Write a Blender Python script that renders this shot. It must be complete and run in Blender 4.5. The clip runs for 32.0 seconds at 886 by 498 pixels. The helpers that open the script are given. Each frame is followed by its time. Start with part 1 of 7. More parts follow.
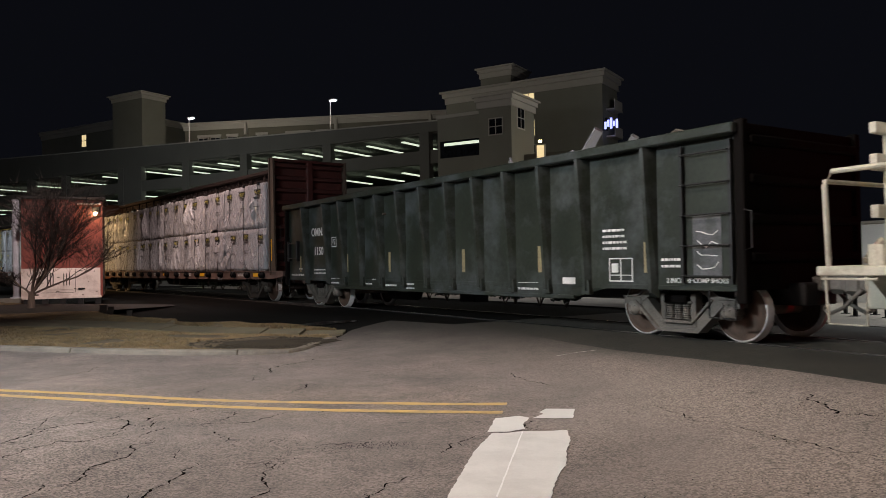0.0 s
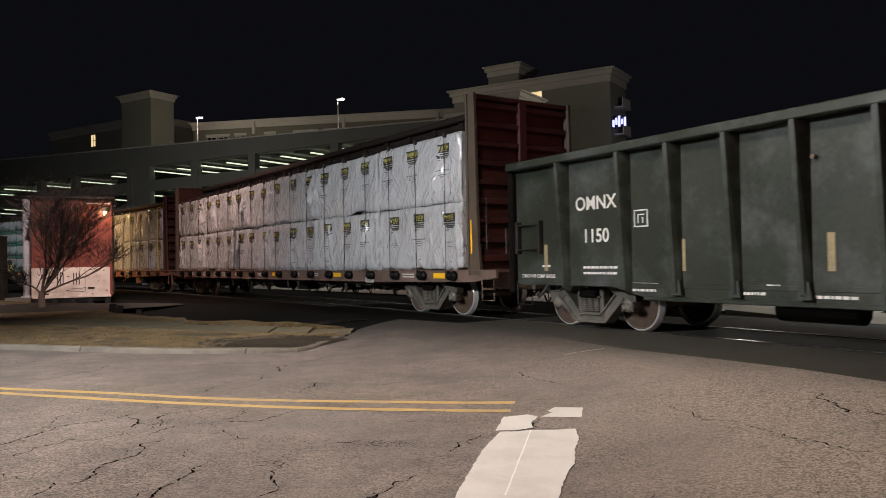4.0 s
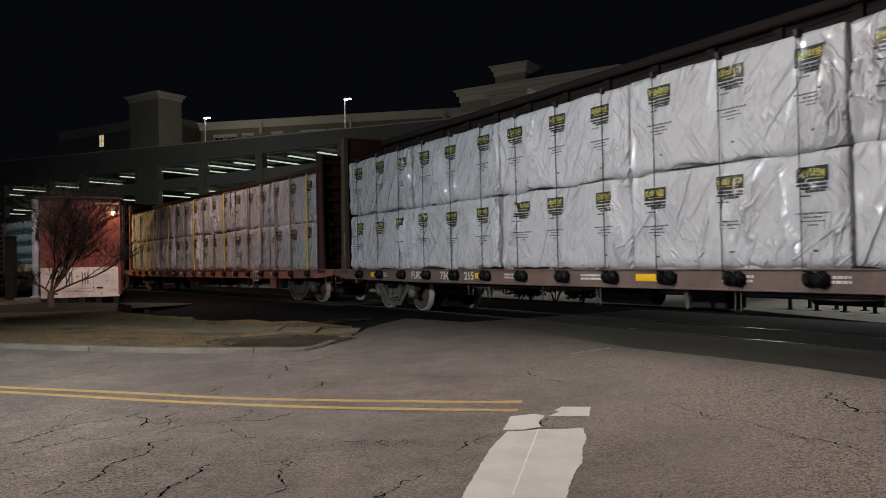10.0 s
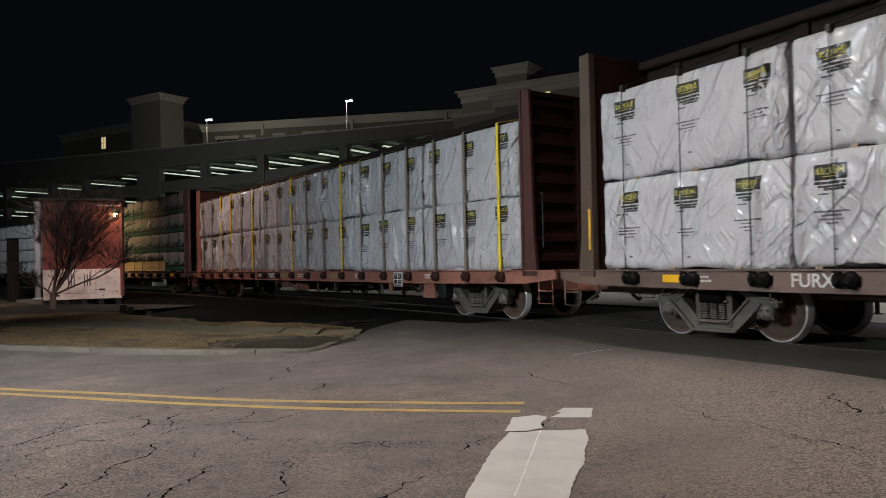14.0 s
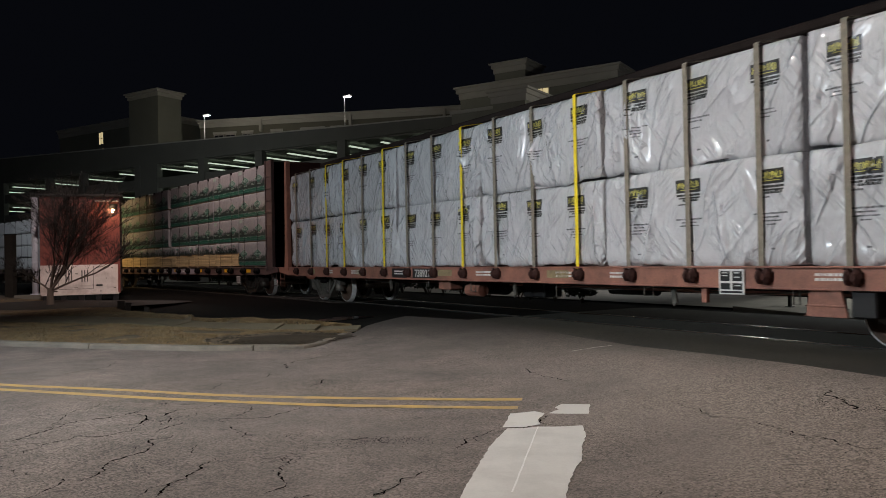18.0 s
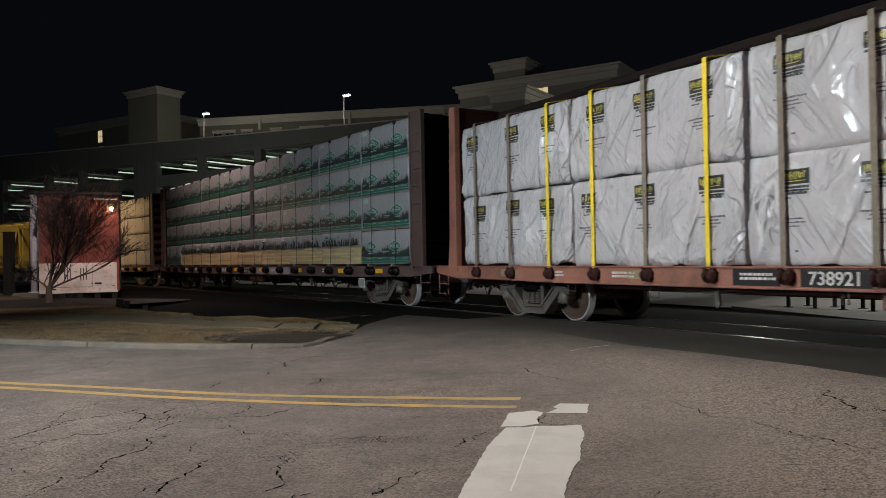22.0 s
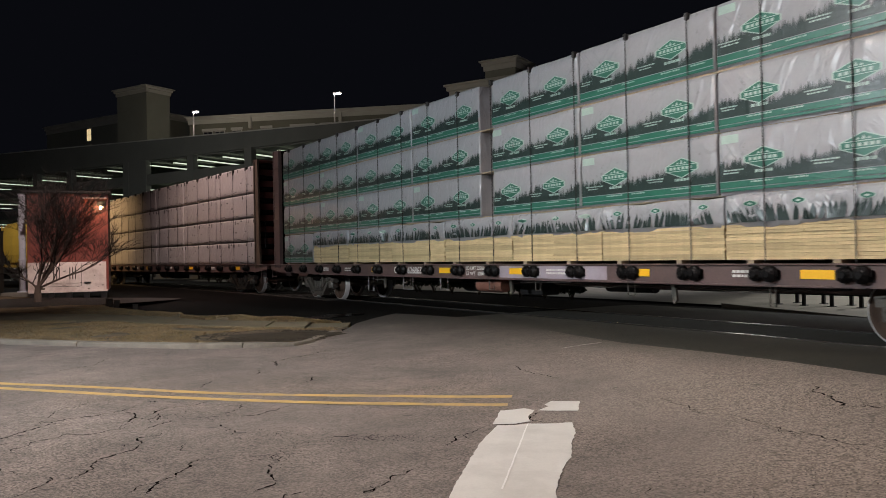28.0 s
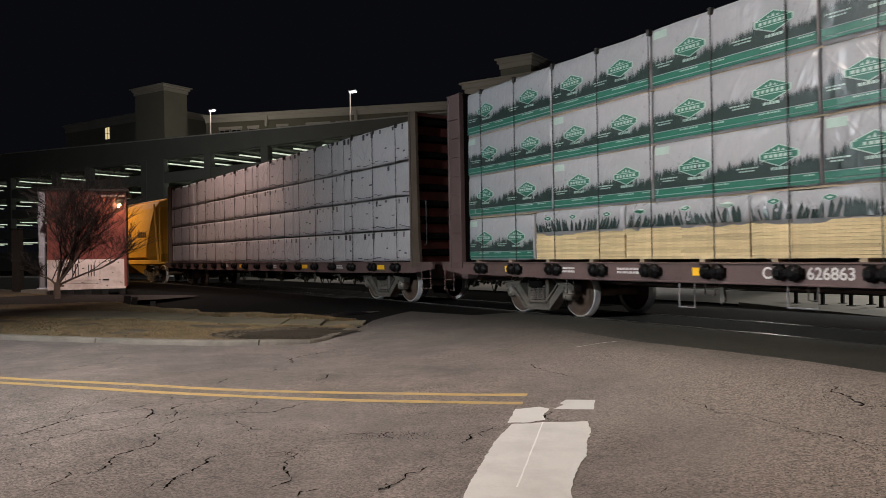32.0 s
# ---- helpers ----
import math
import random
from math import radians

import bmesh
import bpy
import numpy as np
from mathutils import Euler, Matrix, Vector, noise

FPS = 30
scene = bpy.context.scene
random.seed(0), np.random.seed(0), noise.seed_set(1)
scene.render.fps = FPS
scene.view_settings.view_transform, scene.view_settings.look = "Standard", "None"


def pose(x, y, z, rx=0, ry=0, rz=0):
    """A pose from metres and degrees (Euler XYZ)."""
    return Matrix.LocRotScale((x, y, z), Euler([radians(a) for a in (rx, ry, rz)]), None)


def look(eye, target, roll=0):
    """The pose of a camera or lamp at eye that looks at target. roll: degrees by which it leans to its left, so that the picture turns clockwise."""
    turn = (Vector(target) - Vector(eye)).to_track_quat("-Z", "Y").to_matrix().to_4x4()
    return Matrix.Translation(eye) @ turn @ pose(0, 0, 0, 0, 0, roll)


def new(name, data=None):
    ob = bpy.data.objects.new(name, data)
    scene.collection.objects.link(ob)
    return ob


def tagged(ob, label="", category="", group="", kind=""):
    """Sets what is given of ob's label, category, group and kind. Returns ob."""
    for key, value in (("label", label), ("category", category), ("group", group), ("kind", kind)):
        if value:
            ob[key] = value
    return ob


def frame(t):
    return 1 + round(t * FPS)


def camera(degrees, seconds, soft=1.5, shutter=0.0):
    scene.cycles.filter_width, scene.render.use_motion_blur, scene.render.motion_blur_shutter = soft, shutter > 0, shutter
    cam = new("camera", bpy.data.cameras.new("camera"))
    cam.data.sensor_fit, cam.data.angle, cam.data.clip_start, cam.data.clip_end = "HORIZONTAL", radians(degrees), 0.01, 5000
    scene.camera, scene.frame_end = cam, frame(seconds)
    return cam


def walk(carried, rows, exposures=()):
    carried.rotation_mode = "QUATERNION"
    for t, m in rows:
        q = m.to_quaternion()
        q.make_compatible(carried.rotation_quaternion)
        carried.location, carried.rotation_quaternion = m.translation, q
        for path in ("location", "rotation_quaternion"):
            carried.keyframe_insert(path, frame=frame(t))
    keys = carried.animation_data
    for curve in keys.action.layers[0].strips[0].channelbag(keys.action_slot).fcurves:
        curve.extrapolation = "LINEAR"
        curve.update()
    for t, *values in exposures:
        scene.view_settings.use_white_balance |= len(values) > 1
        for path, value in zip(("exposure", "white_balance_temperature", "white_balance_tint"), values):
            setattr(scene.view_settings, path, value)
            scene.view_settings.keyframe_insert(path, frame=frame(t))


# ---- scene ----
# Eye and lens; the camera is held in one place and only sways.
cam = camera(60.29, 32.0, soft=0.6, shutter=0.4)
EYE = (0.0, 0.0, 1.269)
walk(cam, [(t, pose(*EYE, rx, ry, rz)) for t, rx, ry, rz in (
    (0.0, 90.995, 0.971, -0.976), (0.5, 90.98, 0.958, -1.209), (1.0, 90.958, 0.986, -1.144), (1.5, 90.98, 1.013, -1.038),
    (2.0, 90.944, 1.032, -0.848), (2.5, 90.954, 1.028, -0.646), (3.0, 90.942, 1.026, -0.492), (3.5, 90.933, 1.075, -0.314),
    (5.5, 90.692, 1.04, -0.761), (6.0, 90.628, 1.037, -0.74), (6.5, 90.64, 1.007, -0.647), (7.0, 90.629, 0.998, -0.526),
    (7.5, 90.66, 1.009, -0.325), (8.0, 90.663, 0.998, -0.116), (8.5, 90.705, 1.087, 0.013), (9.0, 90.769, 1.12, 0.015),
    (9.5, 90.81, 1.141, 0.019), (10.0, 90.863, 1.154, 0.147), (10.5, 90.948, 1.192, 0.204), (11.0, 90.986, 1.247, 0.259),
    (11.5, 91.017, 1.256, 0.098), (12.0, 91.022, 1.241, -0.094), (12.5, 91.002, 1.157, -0.042), (13.0, 90.998, 1.105, 0.186),
    (13.5, 90.972, 1.211, 0.248), (14.0, 90.959, 1.247, 0.279), (14.5, 90.887, 1.164, 0.286), (16.5, 90.681, 1.033, -0.137),
    (17.0, 90.646, 1.157, -0.283), (17.5, 90.673, 1.169, -0.125), (18.0, 90.681, 1.152, 0.124), (18.5, 90.728, 1.152, 0.424),
    (19.0, 90.746, 1.145, 0.602), (19.5, 90.784, 1.145, 0.628), (20.0, 90.746, 1.064, 0.637), (20.5, 90.696, 1.096, 0.425),
    (21.0, 90.672, 1.022, 0.127), (21.5, 90.617, 1.034, -0.094), (22.0, 90.613, 0.984, 0.049), (22.5, 90.559, 1.011, 0.275),
    (23.0, 90.567, 1.023, 0.354), (23.5, 90.624, 1.095, 0.382), (24.0, 90.634, 1.115, 0.343), (24.5, 90.666, 1.223, 0.333),
    (25.0, 90.721, 1.272, 0.272), (25.5, 90.655, 1.268, -0.133), (27.5, 90.476, 1.128, -0.85), (28.0, 90.466, 1.131, -0.618),
    (28.5, 90.469, 1.103, -0.366), (29.0, 90.459, 1.082, 0.02), (29.5, 90.463, 1.034, 0.313), (30.0, 90.471, 1.101, 0.463),
    (30.5, 90.435, 1.095, 0.464), (31.0, 90.403, 1.018, 0.518), (31.5, 90.354, 0.979, 0.52), (32.0, 90.34, 1.023, 0.525),
)], exposures=[(0.0, 0.04, 6500, 15), (0.8, 0.27, 6500, 14), (2.0, 0.25, 6600, 14), (3.5, 0.22, 6800, 16), (5.9, -0.05, 7000, 17), (7.05, -0.12, 6700, 14), (7.7, -0.45, 6450, 13), (9.0, -0.48, 6400, 13), (13.0, -0.42, 6400, 13),
    (17.0, -0.5, 6300, 11), (22.0, -0.42, 6350, 11), (25.5, -0.45, 6450, 12), (27.5, -0.12, 6550, 15), (32.0, -0.12, 6550, 15)])

# ---- light: a night sky, street lamps out of view and added lamps ----
world = bpy.data.worlds.new("night_sky")
world.use_nodes = True
world.node_tree.nodes["Background"].inputs[0].default_value = (0.32, 0.36, 0.52, 1)
world.node_tree.nodes["Background"].inputs[1].default_value = 0.0092
scene.world = world


def lamp(name, place, watts, colour, radius=0.25, spot=0.0, target=None, blend=0.6):
    data = bpy.data.lights.new(name, "SPOT" if spot else "POINT")
    data.energy, data.color, data.shadow_soft_size = watts, colour, radius
    if spot:
        data.spot_size, data.spot_blend = radians(spot), blend
    ob = new(name, data)
    ob.matrix_world = look(place, target) if target else Matrix.Translation(place)
    return ob


# street lamps out of view, up to the left and over the road
lamp("street_light", (-14.0, 4.0, 7.0), 10200, (0.83, 0.95, 1.0), 0.16, 88, (2.0, 16.0, 0.0), 1.0)
lamp("street_light", (-2.2, 7.0, 8.5), 3000, (1.0, 0.90, 0.80), 0.2, 140, (-1.0, 7.0, 0.0))
# added stand-in for brake lights behind; reddens the near road
lamp("street_light", (-5.0, -13.0, 9.0), 1600, (1.0, 0.50, 0.44), 0.3, 140, (-3.0, -2.0, 0.0))
# added lamp aimed at the shed and bank, from no known source
lamp("street_light", (-8.0, 15.5, 12.0), 8000, (1.0, 0.86, 0.80), 0.3, 46, (-15.0, 28.8, 0.5), 1.0)
# added steep lamp that brightens the far loads but not the wheels
lamp("street_light", (-11.4, 27.4, 9.5), 2500, (1.0, 0.74, 0.66), 0.2, 115, (-8.6, 30.5, 2.2), 0.8)
# three lamps added to brighten the building fronts
lamp("street_light", (-2.0, 46.0, 10.0), 500, (1.0, 0.97, 0.9), 0.4)
lamp("street_light", (24.0, 58.0, 12.0), 2300, (1.0, 0.97, 0.86), 0.4)
lamp("street_light", (-30.0, 64.0, 11.0), 2600, (0.98, 0.97, 0.9), 0.4)
# cool lamp added for the stretch of train left of the shed
lamp("street_light", (-31.0, 44.0, 9.0), 4200, (0.86, 0.95, 1.0), 0.3, 100, (-33.0, 60.0, 2.0), 0.8)
lamp("roof_light", (-31.4, 99.7, 20.3), 1200, (1.0, 0.88, 0.68), 0.3)
lamp("roof_light", (-10.9, 86.9, 19.7), 700, (1.0, 0.88, 0.68), 0.3)
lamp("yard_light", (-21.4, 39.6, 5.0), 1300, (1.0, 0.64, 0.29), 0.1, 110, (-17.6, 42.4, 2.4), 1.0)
lamp("crossing_signal_light", (10.1, 9.9, 2.7), 80, (1.0, 0.02, 0.03), 0.12, 90, (6.2, 11.0, 2.6), 0.6)
lamp("wall_light", (-13.2, 30.0, 3.5), 45, (1.0, 0.62, 0.30), 0.06)

# ---- materials ----


def material(name, colour, rough=0.7, metal=0.0, vary=0.25, scale=2.0, fine=30.0, bump=0.15, dirt=None, dirt_amount=0.35,
             random_tint=0.0, coat=0.0, spec=0.5):
    """Two scales of variation in colour, roughness and relief over one base colour."""
    m = bpy.data.materials.new(name)
    m.use_nodes = True
    nt = m.node_tree
    n, l = nt.nodes, nt.links
    b = n["Principled BSDF"]
    tc = n.new("ShaderNodeTexCoord")
    big = n.new("ShaderNodeTexNoise")
    big.inputs["Scale"].default_value, big.inputs["Detail"].default_value = scale, 5
    small = n.new("ShaderNodeTexNoise")
    small.inputs["Scale"].default_value, small.inputs["Detail"].default_value = fine, 4
    for k in (big, small):
        l.new(tc.outputs["Object"], k.inputs["Vector"])
    ramp = n.new("ShaderNodeValToRGB")
    lo = tuple(c * (1 - vary) for c in colour)
    hi = tuple(min(1, c * (1 + vary)) for c in colour)
    ramp.color_ramp.elements[0].position, ramp.color_ramp.elements[1].position = 0.3, 0.7
    ramp.color_ramp.elements[0].color, ramp.color_ramp.elements[1].color = (*lo, 1), (*hi, 1)
    mix = n.new("ShaderNodeMath")
    mix.operation = "MULTIPLY_ADD"
    mix.inputs[1].default_value = 0.45
    half = n.new("ShaderNodeMath")
    half.operation = "MULTIPLY"
    half.inputs[1].default_value = 0.55
    l.new(big.outputs[0], half.inputs[0])
    l.new(small.outputs[0], mix.inputs[0])
    l.new(half.outputs[0], mix.inputs[2])
    l.new(mix.outputs[0], ramp.inputs[0])
    out = ramp.outputs[0]
    if dirt:
        d = n.new("ShaderNodeTexNoise")
        d.inputs["Scale"].default_value, d.inputs["Detail"].default_value = scale * 0.6, 8
        d.inputs["Roughness"].default_value = 0.7
        l.new(tc.outputs["Object"], d.inputs["Vector"])
        dr = n.new("ShaderNodeValToRGB")
        dr.color_ramp.elements[0].position, dr.color_ramp.elements[1].position = 0.48, 0.68
        dr.color_ramp.elements[1].color = (dirt_amount,) * 3 + (1,)
        l.new(d.outputs[0], dr.inputs[0])
        mx = n.new("ShaderNodeMix")
        mx.data_type = "RGBA"
        l.new(dr.outputs[0], mx.inputs[0])
        l.new(out, mx.inputs[6])
        mx.inputs[7].default_value = (*dirt, 1)
        out = mx.outputs[2]
    if random_tint:
        info = n.new("ShaderNodeObjectInfo")
        hs = n.new("ShaderNodeHueSaturation")
        mr = n.new("ShaderNodeMapRange")
        mr.inputs[3].default_value, mr.inputs[4].default_value = 1 - random_tint, 1 + random_tint
        l.new(info.outputs["Random"], mr.inputs[0])
        l.new(mr.outputs[0], hs.inputs["Value"])
        l.new(out, hs.inputs["Color"])
        out = hs.outputs[0]
    l.new(out, b.inputs["Base Color"])
    rr = n.new("ShaderNodeMapRange")
    rr.inputs[3].default_value, rr.inputs[4].default_value = max(0.03, rough - 0.12), min(1, rough + 0.12)
    l.new(mix.outputs[0], rr.inputs[0])
    l.new(rr.outputs[0], b.inputs["Roughness"])
    b.inputs["Metallic"].default_value = metal
    b.inputs["Coat Weight"].default_value = coat
    b.inputs["Specular IOR Level"].default_value = spec
    if bump:
        bp = n.new("ShaderNodeBump")
        bp.inputs["Strength"].default_value, bp.inputs["Distance"].default_value = bump, 0.02
        l.new(mix.outputs[0], bp.inputs["Height"])
        l.new(bp.outputs[0], b.inputs["Normal"])
    return m


def glow(name, colour, strength):
    m = bpy.data.materials.new(name)
    m.use_nodes = True
    b = m.node_tree.nodes["Principled BSDF"]
    b.inputs["Base Color"].default_value = (*colour, 1)
    b.inputs["Emission Color"].default_value = (*colour, 1)
    b.inputs["Emission Strength"].default_value = strength
    return m


def film_material(name, colour, rough=0.28, crease=0.9, glint=0.0):
    """Plastic sheet: a few long sharp creases, patches of fine crinkle, else flat."""
    m = material(name, colour, rough, 0, 0.05, 1.2, 14, 0.0, dirt=tuple(c * 0.74 for c in colour), dirt_amount=0.45, random_tint=0.06)
    n, l = m.node_tree.nodes, m.node_tree.links
    tc = n.new("ShaderNodeTexCoord")
    info = n.new("ShaderNodeObjectInfo")

    def ridge(scale, stretch, turn, sharp, weight):
        mp = n.new("ShaderNodeMapping")
        mp.vector_type = "TEXTURE"
        mp.inputs["Rotation"].default_value = (0.0, turn, 0.0)
        mp.inputs["Scale"].default_value = (1.0, 1.0, 1.0 / stretch)
        l.new(tc.outputs["Object"], mp.inputs[0])
        w = n.new("ShaderNodeTexNoise")
        w.noise_dimensions = "4D"
        w.inputs["Scale"].default_value, w.inputs["Detail"].default_value = scale, 2.5
        w.inputs["Distortion"].default_value = 0.6
        far = n.new("ShaderNodeMath")
        far.operation = "MULTIPLY"
        far.inputs[1].default_value = 37.0
        l.new(info.outputs["Random"], far.inputs[0])
        l.new(far.outputs[0], w.inputs["W"])
        l.new(mp.outputs[0], w.inputs["Vector"])
        off = n.new("ShaderNodeMath")
        off.operation = "SUBTRACT"
        off.inputs[1].default_value = 0.5
        l.new(w.outputs[0], off.inputs[0])
        ab = n.new("ShaderNodeMath")
        ab.operation = "ABSOLUTE"
        l.new(off.outputs[0], ab.inputs[0])
        mr = n.new("ShaderNodeMapRange")
        mr.inputs[1].default_value, mr.inputs[2].default_value = 0.0, sharp
        mr.inputs[3].default_value, mr.inputs[4].default_value = weight, 0.0
        l.new(ab.outputs[0], mr.inputs[0])
        return mr.outputs[0]

    def total(a, b):
        ad = n.new("ShaderNodeMath")
        l.new(a, ad.inputs[0])
        l.new(b, ad.inputs[1])
        return ad.outputs[0]

    def patchy(a, scale, low, high):
        where = n.new("ShaderNodeTexNoise")
        where.inputs["Scale"].default_value = scale
        l.new(tc.outputs["Object"], where.inputs["Vector"])
        wr = n.new("ShaderNodeMapRange")
        wr.inputs[1].default_value, wr.inputs[2].default_value = low, high
        l.new(where.outputs[0], wr.inputs[0])
        mul = n.new("ShaderNodeMath")
        mul.operation = "MULTIPLY"
        l.new(a, mul.inputs[0])
        l.new(wr.outputs[0], mul.inputs[1])
        return mul.outputs[0]

    # long tension lines both ways, here and there, over broad folds
    high = total(ridge(1.2, 0.25, 0.5, 0.03, 0.4), patchy(ridge(4.0, 0.10, 0.85, 0.05, 0.31), 0.75, 0.51, 0.59))
    high = total(high, patchy(ridge(4.4, 0.12, -0.65, 0.05, 0.31), 0.75, 0.48, 0.40))
    high = total(high, patchy(ridge(6.5, 0.22, 0.1, 0.06, 0.26), 1.2, 0.47, 0.57))
    bp = n.new("ShaderNodeBump")
    bp.inputs["Strength"].default_value, bp.inputs["Distance"].default_value = crease, 0.07
    l.new(high, bp.inputs["Height"])
    l.new(bp.outputs[0], n["Principled BSDF"].inputs["Normal"])
    if glint:
        # a glassy skin, crinkled more finely than the sheet below it, that glitters under the lamps
        skin = total(high, patchy(ridge(5.2, 0.16, 0.12, 0.10, 0.5), 1.1, 0.42, 0.56))
        for size, weight, bent in ((3.0, 0.5, 1.2), (8.5, 0.55, 1.0), (19.0, 0.32, 0.6)):
            wave = n.new("ShaderNodeTexNoise")
            wave.inputs["Scale"].default_value, wave.inputs["Detail"].default_value = size, 1.0
            wave.inputs["Distortion"].default_value = bent
            l.new(tc.outputs["Object"], wave.inputs["Vector"])
            wm = n.new("ShaderNodeMath")
            wm.operation = "MULTIPLY"
            wm.inputs[1].default_value = weight
            l.new(wave.outputs[0], wm.inputs[0])
            skin = total(skin, wm.outputs[0])
        sb = n.new("ShaderNodeBump")
        sb.inputs["Strength"].default_value, sb.inputs["Distance"].default_value = 1.0, 0.07
        l.new(skin, sb.inputs["Height"])
        b = n["Principled BSDF"]
        l.new(sb.outputs[0], b.inputs["Coat Normal"])
        b.inputs["Coat Weight"].default_value, b.inputs["Coat Roughness"].default_value = glint, 0.04
        b.inputs["Coat IOR"].default_value = 1.6
    return m


def road_material(name, colour, patch, crackle=0.5, apron=None):
    """Worn asphalt: coarse light aggregate, broad stains and a net of hairline cracks."""
    m = material(name, colour, 0.8, 0, 0.22, 0.35, 48, 0.8, dirt=patch, dirt_amount=0.6)
    n, l = m.node_tree.nodes, m.node_tree.links
    b = n["Principled BSDF"]
    tc = n.new("ShaderNodeTexCoord")
    stone = n.new("ShaderNodeTexVoronoi")
    stone.inputs["Scale"].default_value = 78
    l.new(tc.outputs["Object"], stone.inputs["Vector"])
    sr = n.new("ShaderNodeValToRGB")
    sr.color_ramp.elements[0].position, sr.color_ramp.elements[1].position = 0.0, 1.0
    sr.color_ramp.elements[0].color, sr.color_ramp.elements[1].color = (0.36, 0.35, 0.34, 1), (1.9, 1.85, 1.8, 1)
    sep = n.new("ShaderNodeSeparateColor")
    l.new(stone.outputs["Color"], sep.inputs[0])
    l.new(sep.outputs[0], sr.inputs[0])
    mul = n.new("ShaderNodeMix")
    mul.data_type, mul.blend_type = "RGBA", "MULTIPLY"
    mul.inputs[0].default_value = 1.0
    old = b.inputs["Base Color"].links[0].from_socket
    for size, low, high, stretch in ((0.9, 0.72, 1.25, 1.0), (3.2, 0.84, 1.16, 1.0), (0.55, 0.86, 1.14, 0.18)):
        mp = n.new("ShaderNodeMapping")
        mp.inputs["Rotation"].default_value = (0.0, 0.0, 0.3)
        mp.inputs["Scale"].default_value = (stretch, 1.0, 1.0)
        l.new(tc.outputs["Object"], mp.inputs[0])
        wear = n.new("ShaderNodeTexNoise")
        wear.inputs["Scale"].default_value, wear.inputs["Detail"].default_value = size, 7
        wear.inputs["Roughness"].default_value = 0.65
        l.new(mp.outputs[0], wear.inputs["Vector"])
        wm = n.new("ShaderNodeMapRange")
        wm.inputs[1].default_value, wm.inputs[2].default_value = 0.3, 0.7
        wm.inputs[3].default_value, wm.inputs[4].default_value = low, high
        l.new(wear.outputs[0], wm.inputs[0])
        sc = n.new("ShaderNodeVectorMath")
        sc.operation = "SCALE"
        l.new(old, sc.inputs[0])
        l.new(wm.outputs[0], sc.inputs["Scale"])
        old = sc.outputs[0]
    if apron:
        # a paler tan colour that begins along a ragged line across the junction
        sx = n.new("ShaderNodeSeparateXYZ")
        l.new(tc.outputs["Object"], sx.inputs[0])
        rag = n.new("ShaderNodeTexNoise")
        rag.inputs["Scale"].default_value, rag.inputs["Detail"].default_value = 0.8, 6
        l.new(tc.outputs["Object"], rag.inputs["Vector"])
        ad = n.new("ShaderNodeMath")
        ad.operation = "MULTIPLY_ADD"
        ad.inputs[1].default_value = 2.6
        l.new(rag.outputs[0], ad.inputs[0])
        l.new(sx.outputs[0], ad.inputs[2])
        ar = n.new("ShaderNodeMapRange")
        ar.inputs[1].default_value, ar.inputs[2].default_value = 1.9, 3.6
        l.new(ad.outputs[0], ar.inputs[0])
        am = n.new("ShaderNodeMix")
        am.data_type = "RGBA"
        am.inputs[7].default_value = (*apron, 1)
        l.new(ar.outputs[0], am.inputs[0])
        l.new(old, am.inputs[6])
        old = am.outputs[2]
        # light fading towards the track, put into the colour of the road's end
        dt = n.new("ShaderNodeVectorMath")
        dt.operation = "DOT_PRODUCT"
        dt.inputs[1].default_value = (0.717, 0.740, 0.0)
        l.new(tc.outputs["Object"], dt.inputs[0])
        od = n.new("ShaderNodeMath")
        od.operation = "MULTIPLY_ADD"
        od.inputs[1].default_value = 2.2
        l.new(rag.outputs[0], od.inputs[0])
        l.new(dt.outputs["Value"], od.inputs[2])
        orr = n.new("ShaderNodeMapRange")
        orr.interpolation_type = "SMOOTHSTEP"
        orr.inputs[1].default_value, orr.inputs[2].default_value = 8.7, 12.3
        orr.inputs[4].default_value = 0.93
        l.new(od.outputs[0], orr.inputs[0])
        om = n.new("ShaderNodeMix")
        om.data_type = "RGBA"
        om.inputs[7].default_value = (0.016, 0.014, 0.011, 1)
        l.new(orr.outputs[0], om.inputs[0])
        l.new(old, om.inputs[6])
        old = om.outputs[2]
    # the aggregate shows where the surface is scoured and sinks where it is smeared over
    scour = n.new("ShaderNodeTexNoise")
    scour.inputs["Scale"].default_value, scour.inputs["Detail"].default_value = 0.45, 4
    l.new(tc.outputs["Object"], scour.inputs["Vector"])
    sm = n.new("ShaderNodeMapRange")
    sm.inputs[1].default_value, sm.inputs[2].default_value = 0.4, 0.62
    sm.inputs[3].default_value, sm.inputs[4].default_value = 0.5, 1.0
    l.new(scour.outputs[0], sm.inputs[0])
    l.new(sm.outputs[0], mul.inputs[0])
    spot = n.new("ShaderNodeTexVoronoi")
    spot.inputs["Scale"].default_value, spot.inputs["Randomness"].default_value = 2.6, 1.0
    smp = n.new("ShaderNodeMapping")
    smp.inputs["Scale"].default_value = (0.6, 1.3, 1.0)
    jag = n.new("ShaderNodeTexNoise")
    jag.inputs["Scale"].default_value, jag.inputs["Detail"].default_value = 14, 4
    l.new(tc.outputs["Object"], jag.inputs["Vector"])
    ja = n.new("ShaderNodeVectorMath")
    ja.operation = "MULTIPLY_ADD"
    ja.inputs[1].default_value = (0.12, 0.12, 0.0)
    l.new(jag.outputs["Color"], ja.inputs[0])
    l.new(tc.outputs["Object"], ja.inputs[2])
    l.new(ja.outputs[0], smp.inputs[0])
    l.new(smp.outputs[0], spot.inputs["Vector"])
    sp = n.new("ShaderNodeMapRange")
